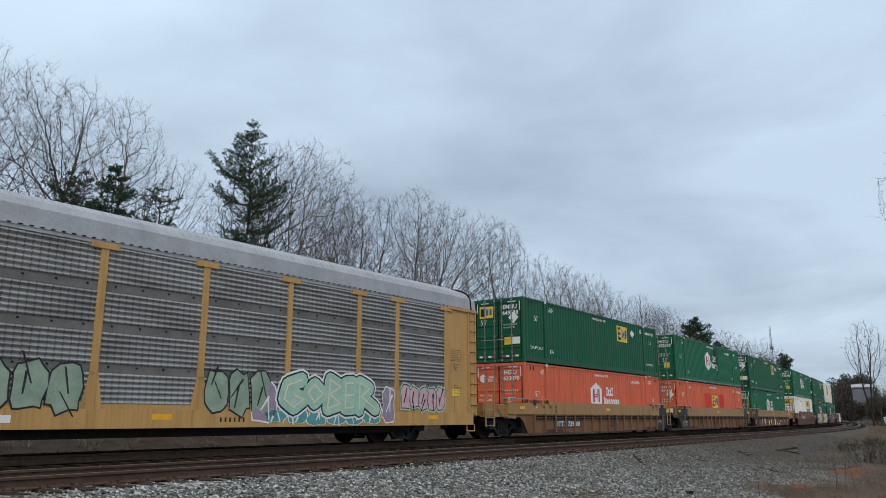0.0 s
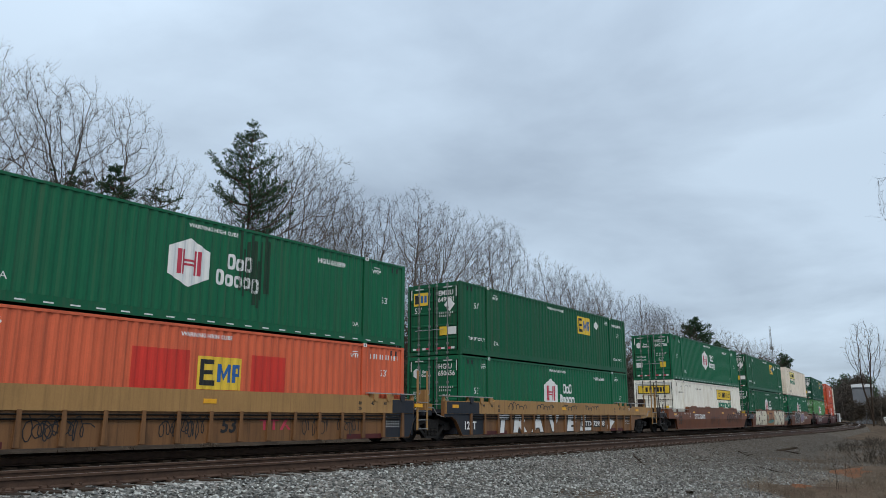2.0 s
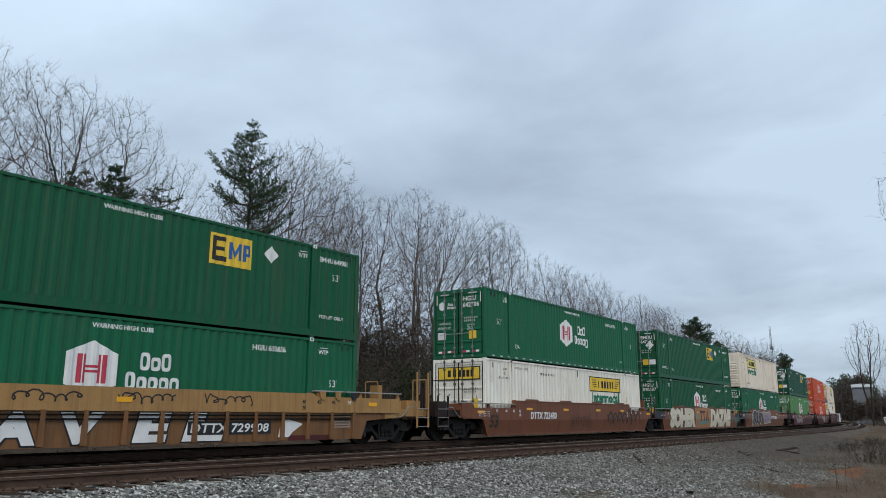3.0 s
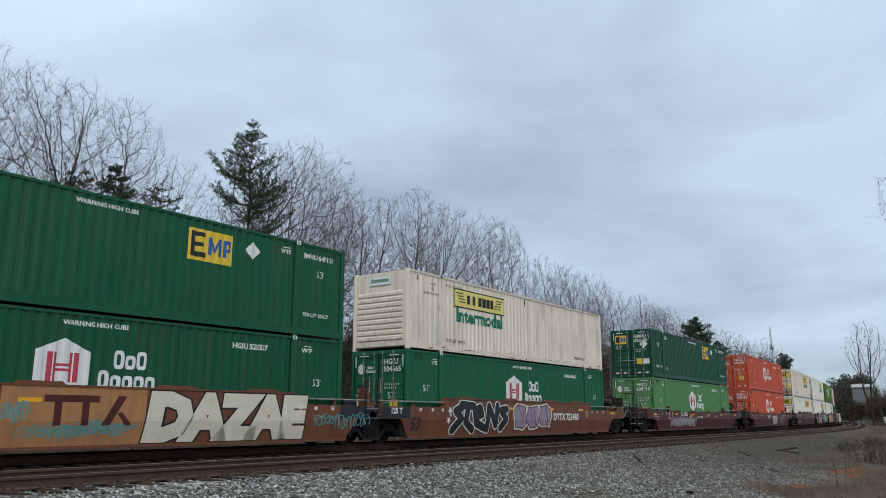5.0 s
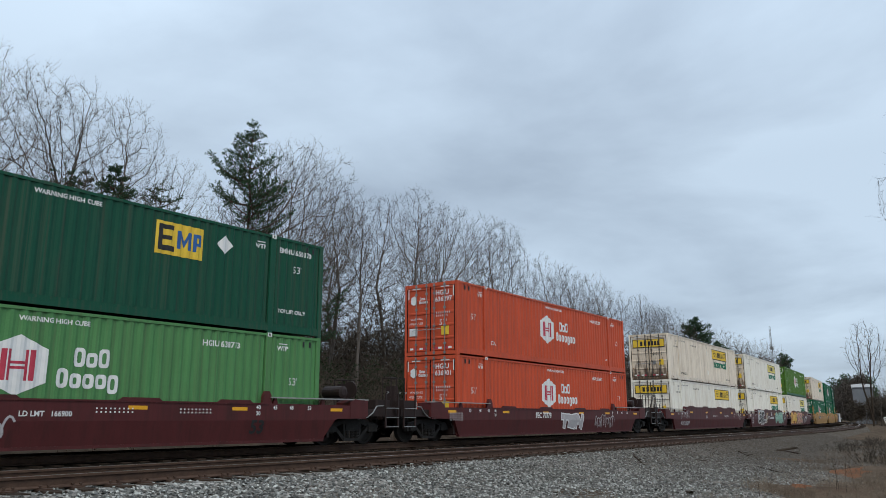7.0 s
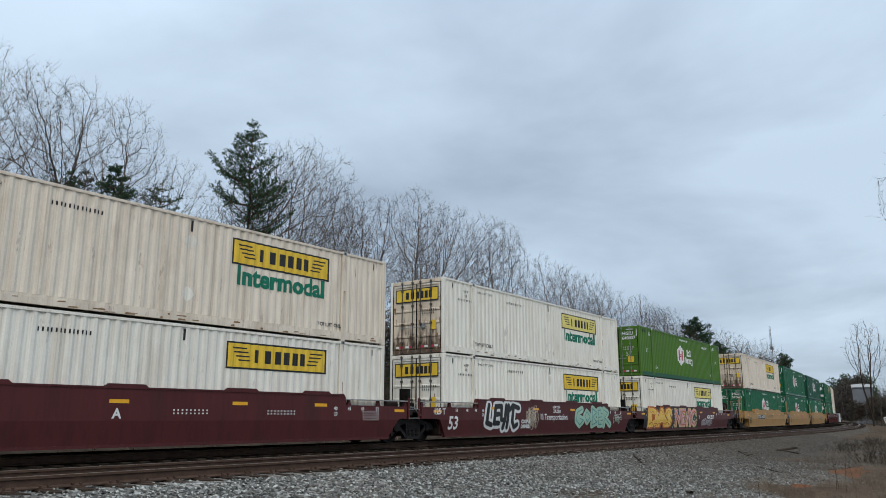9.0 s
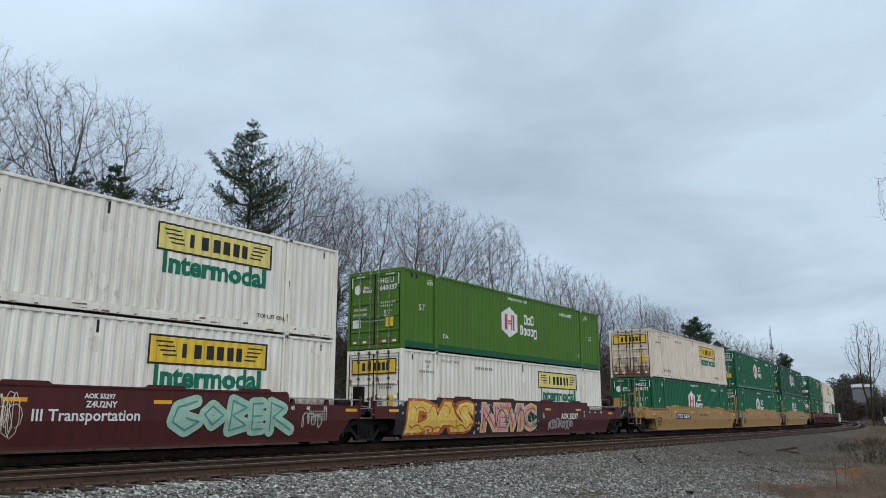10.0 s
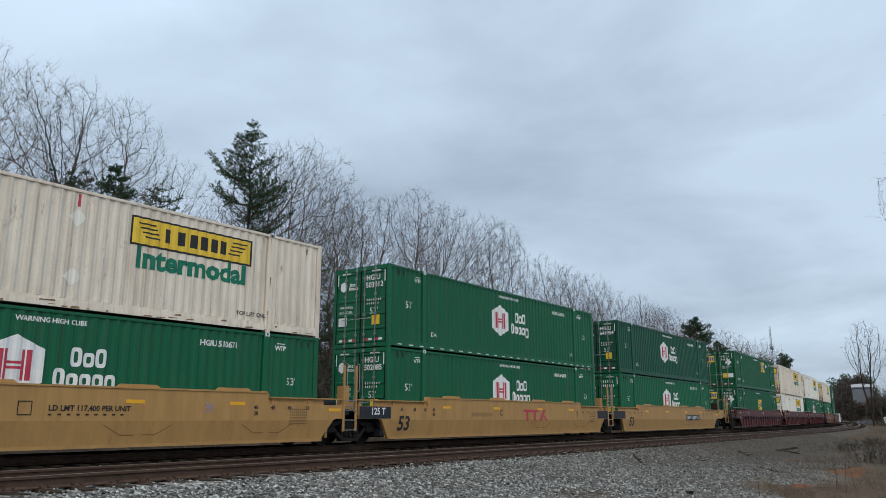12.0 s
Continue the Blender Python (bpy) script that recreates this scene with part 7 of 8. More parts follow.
def autorack():
    """A tall enclosed rack of screen panels between yellow posts; u counts from its rear end forwards as negative."""
    c = empty("autorack_car", "weathered car carrier with galvanised screens, yellow posts and graffiti", "railway car")
    screen = galvanised_panel()
    posts = [-0.0, -1.93, -4.74, -6.65, -9.62, -12.58, -15.46, -18.35, -21.2, -24.0, -25.4, -27.4]
    low, high = 1.10, 4.84
    for s in (-1, 1):
        for a, b in zip(posts[1:], posts[2:-1]):
            g, v = Geo(), []
            # rounded corrugations in four fields, with flat lapped seams between them
            for z0, z1, n in ((low, 1.86, 6), (2.03, 2.80, 6), (2.98, 3.75, 6), (3.93, high, 7)):
                for k in range(n * 8):
                    f_ = k / 8.0
                    v.append((z0 + (z1 - z0) * f_ / n, 0.030 * (1 - math.cos(2 * math.pi * f_))))
                v += [(z1, 0.0), (z1 + 0.01, 0.012), (min(z1 + 0.165, high), 0.012)] if z1 < high else [(high, 0.0)]
            pts = []
            for p, d in v:
                y = s * (1.44 + d)
                pts += [(b + 0.06, y, p), (a - 0.06, y, p)]
            g.add(pts, [(2 * i, 2 * i + 1, 2 * i + 3, 2 * i + 2) for i in range(len(v) - 1) if v[i + 1][0] > v[i][0]])
            part("screen_panel", g, screen, c, smooth=True)
            if s < 0:
                for z in (1.945, 2.89, 3.84):
                    part("seam_plate", Geo().box(b + 0.07, a - 0.07, -1.458, -1.42, z - 0.10, z + 0.095), SEAM, c)
                    rivets = Geo()
                    for k in range(4):
                        u = b + 0.35 + (a - b - 0.7) * k / 3
                        rivets.box(u - 0.022, u + 0.022, -1.475, -1.45, z + 0.02, z + 0.06)
                    part("seam_fastening", rivets, GRIME, c)
            part("panel_frame", Geo().box(b + 0.08, a - 0.08, *sorted((s * 1.44, s * 1.485)), 1.03, 1.16, 0.01), YELLOW_STEEL, c)
        for i, u in enumerate(posts[1:-1]):
            w = 0.105 if 0 < i < 9 else 0.12
            y0, y1 = sorted((s * 1.42, s * 1.50))
            g = Geo().box(u - w, u + w, y0, y1, 1.8, 4.80, 0.015)
            g.prism([(u - 0.26, 1.02), (u + 0.26, 1.02), (u + w, 1.85), (u - w, 1.85)], y0, y1)
            g.box(u - 0.36, u + 0.36, *sorted((s * 1.42, s * 1.525)), 4.74, 4.88, 0.02)
            part("post", g, YELLOW_STEEL, c)
        for a, b in ((posts[1] + 0.0, 0.0), (-27.4, -25.4)):
            g = Geo().box(a + 0.1, b, *sorted((s * 1.38, s * 1.47)), 1.0, 4.92, 0.03)
            g.box(b - 0.55 if b == 0 else a + 0.45, b - 0.47 if b == 0 else a + 0.53, *sorted((s * 1.47, s * 1.51)), 1.0, 4.85)
            g.box(a + 0.05, b + 0.03, *sorted((s * 1.36, s * 1.53)), 4.84, 4.95, 0.02)
            part("end_side_panel", g, YELLOW_STEEL, c)
        part("side_sill", Geo().box(-27.2, -0.2, *sorted((s * 1.38, s * SILL)), 0.58, 1.03, 0.02), YELLOW_STEEL, c)
        part("eave", Geo().box(-27.2, -0.1, *sorted((s * 1.43, s * 1.475)), 4.84, 5.0), ROOF, c)
        if s < 0:
            # small dark boxes put in for the shaded gaps under the roof ribs
            g = Geo()
            for k in range(113):
                g.box(-27.1 + k * 0.24, -27.1 + k * 0.24 + 0.09, -1.505, -1.47, 4.945, 4.965)
            tagged(part("roof_rib_ends", g, GRIME, c), kind="stuff")
            part("door_gap", Geo().box(-0.50, -0.44, -1.476, -1.46, 0.98, 4.84), GRIME, c, "dark gap at the end door")
            part("corner_stile", Geo().box(-0.40, -0.33, -1.50, -1.465, 0.95, 4.90, 0.01).box(-0.06, 0.02, -1.50, -1.465, 0.95, 4.90, 0.01), YELLOW_STEEL, c)
            part("roof_end_band", Geo().pipe([(-0.32, -1.50 * math.cos(math.pi * q / 12), 4.955 + 0.93 * math.sin(math.pi * q / 12) ** 0.55) for q in range(13)], 0.03, 5), GRIME, c)
    # arched roof with shallow ribs
    v, f, n = [], [], 13
    us = []
    u = -27.35
    while u < 0.0:
        us += [(u, 0.0), (u + 0.11, 0.0), (u + 0.14, 0.022), (u + 0.20, 0.022), (u + 0.23, 0.0)]
        u += 0.24
    for x, d in us:
        fade = min(1.0, max(0.0, -x / 1.2)) if x > -1.2 else 1.0
        for k in range(n):
            a = math.pi * k / (n - 1)
            y = -1.49 * math.cos(a) if 0 < k < n - 1 else -1.49 * math.cos(a)
            arch = math.sin(a) ** 0.55
            v.append((min(x, 0.02), y, 4.93 + (0.95 * (0.80 + 0.20 * math.sqrt(fade)) + d) * arch))
    f = [(i * n + k, i * n + k + 1, (i + 1) * n + k + 1, (i + 1) * n + k) for i in range(len(us) - 1) for k in range(n - 1)]
    part("roof", Geo().add(v, f), ROOF, c, smooth=False)
    part("end_door", Geo().box(-0.06, 0.02, -1.36, 1.36, 0.95, 4.95).box(0.02, 0.06, -1.30, -1.18, 0.95, 4.9).box(0.02, 0.06, 1.18, 1.30, 0.95, 4.9), YELLOW_STEEL, c)
    part("underframe", Geo().box(-27.0, -0.3, -0.5, 0.5, 0.62, 1.0).box(-23.4, -4.6, -1.30, 1.30, 0.36, 0.60), GRIME, c, "black underframe beneath the deck")
    part("deck", Geo().box(-27.2, -0.1, -1.4, 1.4, 0.98, 1.06), GRIME, c)
    part("coupler", Geo().box(-0.1, 1.1, -0.10, 0.10, 0.74, 0.98, 0.02), GRIME, c)
    g = Geo()
    for k in range(9):
        g.tube((-0.42, -1.52, 1.3 + k * 0.4), (0.0, -1.52, 1.3 + k * 0.4), 0.014, None, 6)
    part("grab_iron", g, RAIL_SIDE, c, "rusty grab irons")
    part("end_step", Geo().pipe([(-0.1, -1.46, 0.6), (-0.1, -1.46, 0.35), (-0.6, -1.46, 0.35), (-0.6, -1.46, 0.6)], 0.022, 6), YELLOW_STEEL, c)
    truck(c, -4.0)
    truck(c, -23.4)
    # sprayed pieces and stencils
    lettered(c, -10.0, -5.75, 0.98, 2.05, LOOPED, [(SIGN_WHITE, 0.66, 0.009), (SIGN_BLACK, 0.54, 0.015), (TAG_MINT, 0.44, 0.021)], "mint_piece", "large mint-green graffiti with white and black edges", 0.62, 2.36)
    lettered(c, -10.0, -5.75, 0.98, 2.05, LOOPED, [(TAG_CREAM, 0.05, 0.027)], "mint_shine", "pale inner lines of mint-green graffiti", 0.62, 2.36)
    tag(c, -10.9, -10.0, 0.65, 1.9, 1, TAG_MAUVE, SIGN_WHITE, 56, "mauve shadow of the large graffiti")
    tag(c, -5.5, -4.85, 0.65, 1.9, 1, TAG_MAUVE, SIGN_WHITE, 57, "mauve shadow of the large graffiti")
    tag(c, -10.4, -5.6, 0.62, 1.05, 6, TAG_TEAL, SIGN_WHITE, 52, "teal drips under the large graffiti")
    tag(c, -4.55, -2.05, 1.05, 1.95, 5, TAG_PINK, SIGN_BLACK, 53, "pink graffiti with black edges", TAG_MINT)
    tag(c, -12.4, -10.25, 0.85, 2.15, 3, TAG_SAGE, SIGN_BLACK, 54, "pale grey-green bubble graffiti", None)
    tag(c, -18.9, -15.7, 0.85, 2.15, 4, TAG_SAGE, SIGN_BLACK, 55, "pale mint bubble graffiti", None)
    mark(c, "lab", figures([rect(0, 0.5, 0, 0.26)]), -1.55, 1.62, SIGN_YELLOW, "label_sheet", False, 1.476)
    mark(c, "stencil_frame", figures([rect(0, 0.62, 0, 0.012), rect(0, 0.62, 0.40, 0.412), rect(0, 0.012, 0, 0.41), rect(0.61, 0.622, 0, 0.41)]), -1.62, 2.92, SIGN_BLACK, "stencil_frame", False, 1.476)
    for k in range(5):
        bars(c, -1.57, 3.24 - k * 0.07, 0.50 - 0.1 * (k % 3 == 2), 0.035, 11, SIGN_BLACK, False, 1.476)
    for z, wide in ((2.76, 0.34), (2.66, 0.30), (2.58, 0.22), (1.98, 0.24), (1.90, 0.50), (1.80, 0.46), (1.70, 0.46)):
        bars(c, -1.45, z, wide, 0.055, 8, SIGN_BLACK, False, 1.476)
    for u in (-18.0, -13.9, -8.5, -3.0):
        part("reflector", Geo().box(u, u + 0.55, -SILL - 0.004, -SILL + 0.002, 0.78, 0.92), REFLECTOR, c)
    bars(c, -11.9, 0.72, 0.9, 0.12, 6, SIGN_BLACK, False, SILL + 0.004)
    bars(c, -17.4, 0.72, 0.6, 0.16, 1, SIGN_WHITE, False, SILL + 0.004)
    return c


# ---- the train: place of each container's front end on the line at the start, and what it carries ----
TAN_WORDS, RUST_WORDS, MAROON_WORDS = "tan-yellow well car with grimy trucks and stencils", "rust-brown well car with worn paint and graffiti", "dark maroon well car with stencils and reflectors"


def big53(c, u, ink, z=0.43, size=0.66):
    write(c, "53", u, z, size, ink, False, SILL + 0.010, bold=0.015, shear=0.12)


def number_board(c, u, z, long, text=""):
    mark(c, ("numbox", long), figures([rect(0, long, 0, 0.34)]), u, z, SIGN_BLACK, "number_board", False, SILL + 0.012)
    if text:
        mark(c, ("board_text", text, long), lambda: fit_letters(text, 0, long - 0.16, 0, 0.24, 0.02, 0.12), u + 0.08, z + 0.05, SIGN_WHITE, "lettering", False, SILL + 0.014)
    else:
        bars(c, u + 0.1, z + 0.06, long - 0.2, 0.22, 10, SIGN_WHITE, False, SILL + 0.014)


def small_print(c, u, z, wide, rows, ink, pitch=0.08):
    for k in range(rows):
        bars(c, u, z - k * pitch, wide, pitch * 0.45, 9, ink, False, SILL + 0.010)


def marks_travel(c):
    for ch, a, b in (("T", 2.23, 3.22), ("R", 3.50, 4.64), ("A", 5.0, 6.06), ("V", 6.55, 7.58), ("E", 8.30, 9.33), ("L", 9.65, 10.9)):
        bold_word(c, ch, a, b, 0.25, 0.95, SIGN_WHITE, SIGN_BLACK, 0.06, 0.12, 1.0, 0.05)
    number_board(c, 9.8, 0.40, 2.7, "DTTX 729908")
    write(c, "125T", -0.1, 0.42, 0.40, SIGN_WHITE, False, SILL + 0.010, bold=0.012)
    mark(c, "arrow", figures([[(0, 0), (0.12, 0.55), (0.92, 0.36), (0.55, 0.14), (0.4, 0.0)]]), 12.77, 0.30, SIGN_WHITE, "graffiti", False, SILL + 0.008)
    for i in range(4):
        scrawl(c, 3.0 + i * 2.4, 4.6 + i * 2.4, 1.14, 1.44, SIGN_BLACK, 61 + i, 0.035, 24, 0.054)
    small_print(c, 14.9, 0.86, 0.8, 5, SIGN_WHITE)


def marks_second(c):
    write(c, "125T", 0.05, 0.36, 0.40, SIGN_WHITE, False, SILL + 0.010, bold=0.012)
    big53(c, 8.4, SIGN_BLACK, 0.46, 0.52)
    for k, outline in enumerate([rect(0, 0.68, 0.25, 0.32), rect(0.13, 0.22, 0, 0.248), rect(0.47, 0.56, 0, 0.248), [(0.73, 0), (0.84, 0), (1.05, 0.32), (0.93, 0.32)], [(1.05, 0), (1.14, 0), (0.99, 0.147), (0.93, 0.128)]]):
        mark(c, ("tri", k), figures([outline]), 9.7, 0.5, SIGN_RED, "wordmark", False, SILL + 0.008)
    for i, u in enumerate((3.4, 3.7, 6.6, 6.9, 11.3, 12.7)):
        scrawl(c, u, u + 1.1, 0.30, 0.92, SIGN_BLACK, 71 + i, 0.026, 26)
    small_print(c, 14.9, 0.86, 0.8, 5, SIGN_WHITE)


def marks_first(c):
    number_board(c, 2.2, 0.40, 2.7, "DTTX 729908")
    big53(c, 8.3, SIGN_BLACK, 0.42, 0.60)
    for i, u in enumerate((11.5, 12.2)):
        scrawl(c, u, u + 0.6, 0.40, 1.25, SIGN_BLACK, 81 + i, 0.035, 9)
    small_print(c, 14.9, 0.86, 0.8, 5, SIGN_WHITE)


def marks_rust_a(c):
    big53(c, -0.05, SIGN_BLACK, 0.48)
    write(c, "DTTX 723480", 3.2, 0.80, 0.40, SIGN_WHITE, False, SILL + 0.010, bold=0.012, shear=0.12)
    scrawl(c, 11.0, 15.4, 0.45, 1.30, END_DARK, 91, 0.10, 30)
    scrawl(c, 11.3, 14.6, 0.40, 1.10, SIGN_BLACK, 92, 0.05, 24, 0.009)
    scrawl(c, 7.0, 9.2, 0.35, 1.1, SIGN_BLACK, 92, 0.03)
    small_print(c, -0.8, 1.05, 0.8, 3, SIGN_WHITE)


def marks_rust_b(c):
    mark(c, "worn", figures([rect(5.95, 9.3, 0.21, 1.50)]), 0, 0, WORN_RUST, "patch", False, SILL + 0.0025, label="sun-worn orange-brown paint")
    bold_word(c, "DAZAE", 9.25, 14.55, 0.24, 1.47, TAG_CREAM, SIGN_BLACK, 0.085, 0.12, 0.92, 0.045)
    bold_word(c, "SOHER", 0.90, 5.95, 0.24, 1.47, TAG_CREAM, SIGN_BLACK, 0.085, 0.04, 0.92, 0.045)
    for k, outline in enumerate([rect(0, 1.26, 0.51, 0.66), rect(0.23, 0.40, 0, 0.513), rect(0.86, 1.03, 0, 0.513), [(1.34, 0), (1.55, 0), (1.93, 0.66), (1.72, 0.66)], [(1.93, 0), (2.10, 0), (1.83, 0.304), (1.72, 0.264)]]):
        mark(c, ("tri2", k), figures([outline]), 6.85, 0.66, MAROON, "wordmark", False, SILL + 0.008)
    for k in range(4):
        scrawl(c, 6.3 + 0.3 * k, 8.6 + 0.15 * k, 0.36 + 0.05 * k, 0.60 + 0.06 * k, TAG_TEAL, 120 + k, 0.022, 46)
    scrawl(c, 6.0, 6.5, 0.7, 1.2, TAG_TEAL, 126, 0.025, 30)
    scrawl(c, 14.8, 17.2, 0.50, 0.98, TAG_TEAL, 94, 0.03, 60)
    bars(c, -0.7, 0.98, 0.8, 0.05, 6, SIGN_WHITE, False, SILL + 0.009)


def marks_rust_c(c):
    big53(c, -0.05, SIGN_BLACK, 0.44, 0.58)
    write(c, "125 T", -1.10, 0.98, 0.26, SIGN_WHITE, False, SILL + 0.010, bold=0.008)
    lettered(c, 2.45, 6.35, 0.34, 1.36, JAGGED, [(SIGN_WHITE, 0.40, 0.003), (SIGN_BLACK, 0.31, 0.009)], "jagged", "black jagged graffiti with white edges")
    mark(c, "stars", figures([[(x + (0.16 if k % 2 else 0.06) * math.sin(k * 0.628), z + (0.16 if k % 2 else 0.06) * math.cos(k * 0.628)) for k in range(10)] for x, z in ((2.3, 1.1), (2.2, 0.75), (6.3, 1.2))]), 0, 0, SIGN_WHITE, "graffiti", False, SILL + 0.010)
    tag(c, 6.85, 10.0, 0.36, 1.44, 3, TAG_MAUVE, SIGN_BLACK, 96, "mauve bubble graffiti with dark edge", TAG_CREAM)
    write(c, "DTTX 723480", 10.25, 0.74, 0.42, SIGN_WHITE, False, SILL + 0.010, bold=0.014, shear=0.12)


def marks_single(c):
    write(c, "FEC 72672", 3.95, 0.98, 0.30, SIGN_WHITE, False, SILL + 0.010, bold=0.010)
    write(c, "LD LMT   166900", 7.3, 0.86, 0.16, SIGN_WHITE, False, SILL + 0.010, bold=0.004)
    scrawl(c, 2.0, 7.2, 0.30, 0.95, TAG_GREY, 97, 0.05, 80)
    scrawl(c, 2.6, 6.3, 0.36, 0.85, TAG_GREY, 98, 0.035, 70)
    scrawl(c, 2.2, 6.8, 0.32, 0.80, TAG_GREY, 109, 0.03, 90)
    big53(c, 13.4, SIGN_BLACK, 0.42, 0.5)
    mark(c, "round", figures([[(0.16 + 0.16 * math.cos(k * 0.524), 0.16 + 0.16 * math.sin(k * 0.524)) for k in range(12)]]), 5.85, 0.80, TAG_ORANGE, "badge", False, SILL + 0.008)
    for u in (9.0, 11.2):
        small_print(c, u, 1.02, 1.0, 2, SIGN_WHITE)
    small_print(c, -0.8, 0.98, 0.9, 4, SIGN_WHITE)
    small_print(c, 1.5, 1.02, 0.5, 4, SIGN_WHITE)


def marks_single_b(c):
    write(c, "FEC 70779", 5.6, 0.84, 0.32, SIGN_WHITE, False, SILL + 0.010, bold=0.010)
    wild(c, 8.0, 10.2, 0.28, 1.10, 3, TAG_GREY, SIGN_WHITE, 99, "pale grey graffiti", None, None, 0.36)
    scrawl(c, 11.5, 13.8, 0.35, 1.0, TAG_GREY, 110, 0.035, 40)
    small_print(c, -0.8, 0.98, 0.9, 4, SIGN_WHITE)


def marks_levit(c):
    write(c, "125 T", -0.90, 0.96, 0.30, SIGN_WHITE, False, SILL + 0.010, bold=0.008)
    big53(c, -0.03, SIGN_WHITE)
    lettered(c, 2.50, 5.10, 0.34, 1.38, SLANTED, [(SIGN_WHITE, 0.44, 0.003), (SIGN_BLACK, 0.20, 0.009)], "slanted", "black sprayed letters on a white ground")
    write(c, "COUPLE", 5.25, 0.62, 0.20, SIGN_WHITE, False, SILL + 0.010, bold=0.012)
    write(c, "DRINKS.", 5.25, 0.42, 0.20, SIGN_WHITE, False, SILL + 0.010, bold=0.012)
    scrawl(c, 5.75, 6.6, 0.36, 1.36, TAG_CREAM, 101, 0.014, 70)
    write(c, "III Transportation", 6.9, 0.76, 0.36, SIGN_WHITE, False, SILL + 0.010, bold=0.006)
    write(c, "AOK 55297", 8.05, 1.26, 0.15, SIGN_WHITE, False, SILL + 0.010, bold=0.006)
    write(c, "Z4U2NY", 8.10, 1.06, 0.20, SIGN_WHITE, False, SILL + 0.010, bold=0.006)
    lettered(c, 10.1, 14.3, 0.38, 1.36, LOOPED, [(SIGN_BLACK, 0.40, 0.003), (TAG_MINT, 0.34, 0.009)], "looped", "mint-green looping graffiti with dark edges")
    lettered(c, 10.1, 14.3, 0.38, 1.36, LOOPED, [(TAG_TEAL, 0.045, 0.016)], "loop_lines", "thin dark inner lines of looping graffiti")
    scrawl(c, 14.6, 15.4, 0.5, 1.1, TAG_MINT, 111, 0.03, 16)
    small_print(c, 14.9, 1.0, 0.8, 4, SIGN_WHITE)


def marks_fire(c):
    mark(c, "ground", figures([[(-0.6, 0.30), (0.2, 0.24), (9.1, 0.24), (9.45, 0.6), (9.3, 1.1), (9.0, 1.46), (0.2, 1.46), (-0.5, 1.2)]]), 0, 0, SIGN_BLACK, "graffiti", False, SILL + 0.003)
    bold_word(c, "DAS", 0.0, 4.15, 0.32, 1.42, TAG_FLAME, TAG_EMBER, 0.085, 0.10, 0.95, 0.11)
    mark(c, ("glow", 1), lambda: fit_letters("DAS", 0.12, 4.03, 0.42, 1.32, 0.035, 0.10, 0.95), 0, 0, SIGN_YELLOW, "graffiti", False, SILL + 0.0088, label="yellow shading of sprayed lettering")
    mark(c, ("core", 1), lambda: fit_letters("DAS", 0.22, 3.93, 0.50, 1.24, -0.012, 0.10, 0.95), 0, 0, TAG_FLAME, "graffiti", False, SILL + 0.0100, label="pale core of sprayed lettering")
    scrawl(c, 0.1, 4.1, 0.34, 0.62, TAG_EMBER, 114, 0.05, 26, 0.0115)
    scrawl(c, 0.3, 4.0, 0.90, 1.34, TAG_EMBER, 115, 0.030, 22, 0.0118)
    bold_word(c, "NEVIC", 4.65, 9.0, 0.30, 1.42, TAG_ROSE, SIGN_PALE_YELLOW, 0.060, 0.06, 0.92, 0.045)
    mark(c, ("glow", 2), lambda: fit_letters("NEVIC", 4.75, 8.9, 0.42, 1.30, -0.008, 0.06, 0.92), 0, 0, TAG_EMBER, "graffiti", False, SILL + 0.0088, label="red shading of sprayed lettering")
    mark(c, ("core", 2), lambda: fit_letters("NEVIC", 4.80, 8.93, 0.46, 1.34, -0.028, 0.06, 0.92), 0, 0, TAG_PINK, "graffiti", False, SILL + 0.0100, label="pink core of sprayed lettering")
    scrawl(c, 4.7, 9.0, 0.36, 1.36, SIGN_BLACK, 116, 0.045, 24, 0.0115)
    scrawl(c, 6.4, 8.9, 0.40, 1.30, TAG_TEAL, 117, 0.04, 16, 0.0118)
    dots(c, -0.3, 9.2, 0.28, 1.42, 90, TAG_GREY, 112, 0.06, 0.0042)
    dots(c, 4.5, 9.0, 0.35, 1.35, 14, SIGN_BLUE, 113, 0.05)
    scrawl(c, 10.1, 12.4, 0.34, 0.80, TAG_GREY, 105, 0.04, 70)
    write(c, "AOK 55297", 11.3, 0.80, 0.34, SIGN_WHITE, False, SILL + 0.010, bold=0.012)
    write(c, "B", 9.55, 0.82, 0.32, SIGN_WHITE, False, SILL + 0.010)


def marks_winged_single(c):
    write(c, "AOK 55297", 0.9, 0.40, 0.36, TAG_GREY, False, SILL + 0.010, bold=0.012)
    scrawl(c, 0.9, 2.7, 0.80, 1.32, TAG_GREY, 106, 0.028, 26)
    write(c, "A", 6.4, 0.82, 0.32, SIGN_WHITE, False, SILL + 0.010, bold=0.01)
    small_print(c, 8.0, 1.0, 1.1, 2, SIGN_WHITE)
    small_print(c, 11.0, 1.0, 1.1, 2, SIGN_WHITE)
    small_print(c, 14.9, 1.0, 0.8, 4, SIGN_WHITE)


def panel_lines(c, ink):
    """Pressed outlines on the lower girder."""
    for u in (9.3, 13.2):
        pts = [(u, 0.66), (u + 0.45, 0.42), (u + 0.8, 0.42)], [(u + 1.0, 0.42), (u + 1.35, 0.42), (u + 1.8, 0.66)]
        polys = []
        for line in pts:
            for (xa, ya), (xb, yb) in zip(line, line[1:]):
                polys.append([(xa, ya), (xb, yb), (xb, yb + 0.018), (xa, ya + 0.018)])
        mark(c, ("pressed", u), figures(polys), 0, 0, ink, "pressed_line", False, SILL + 0.004)


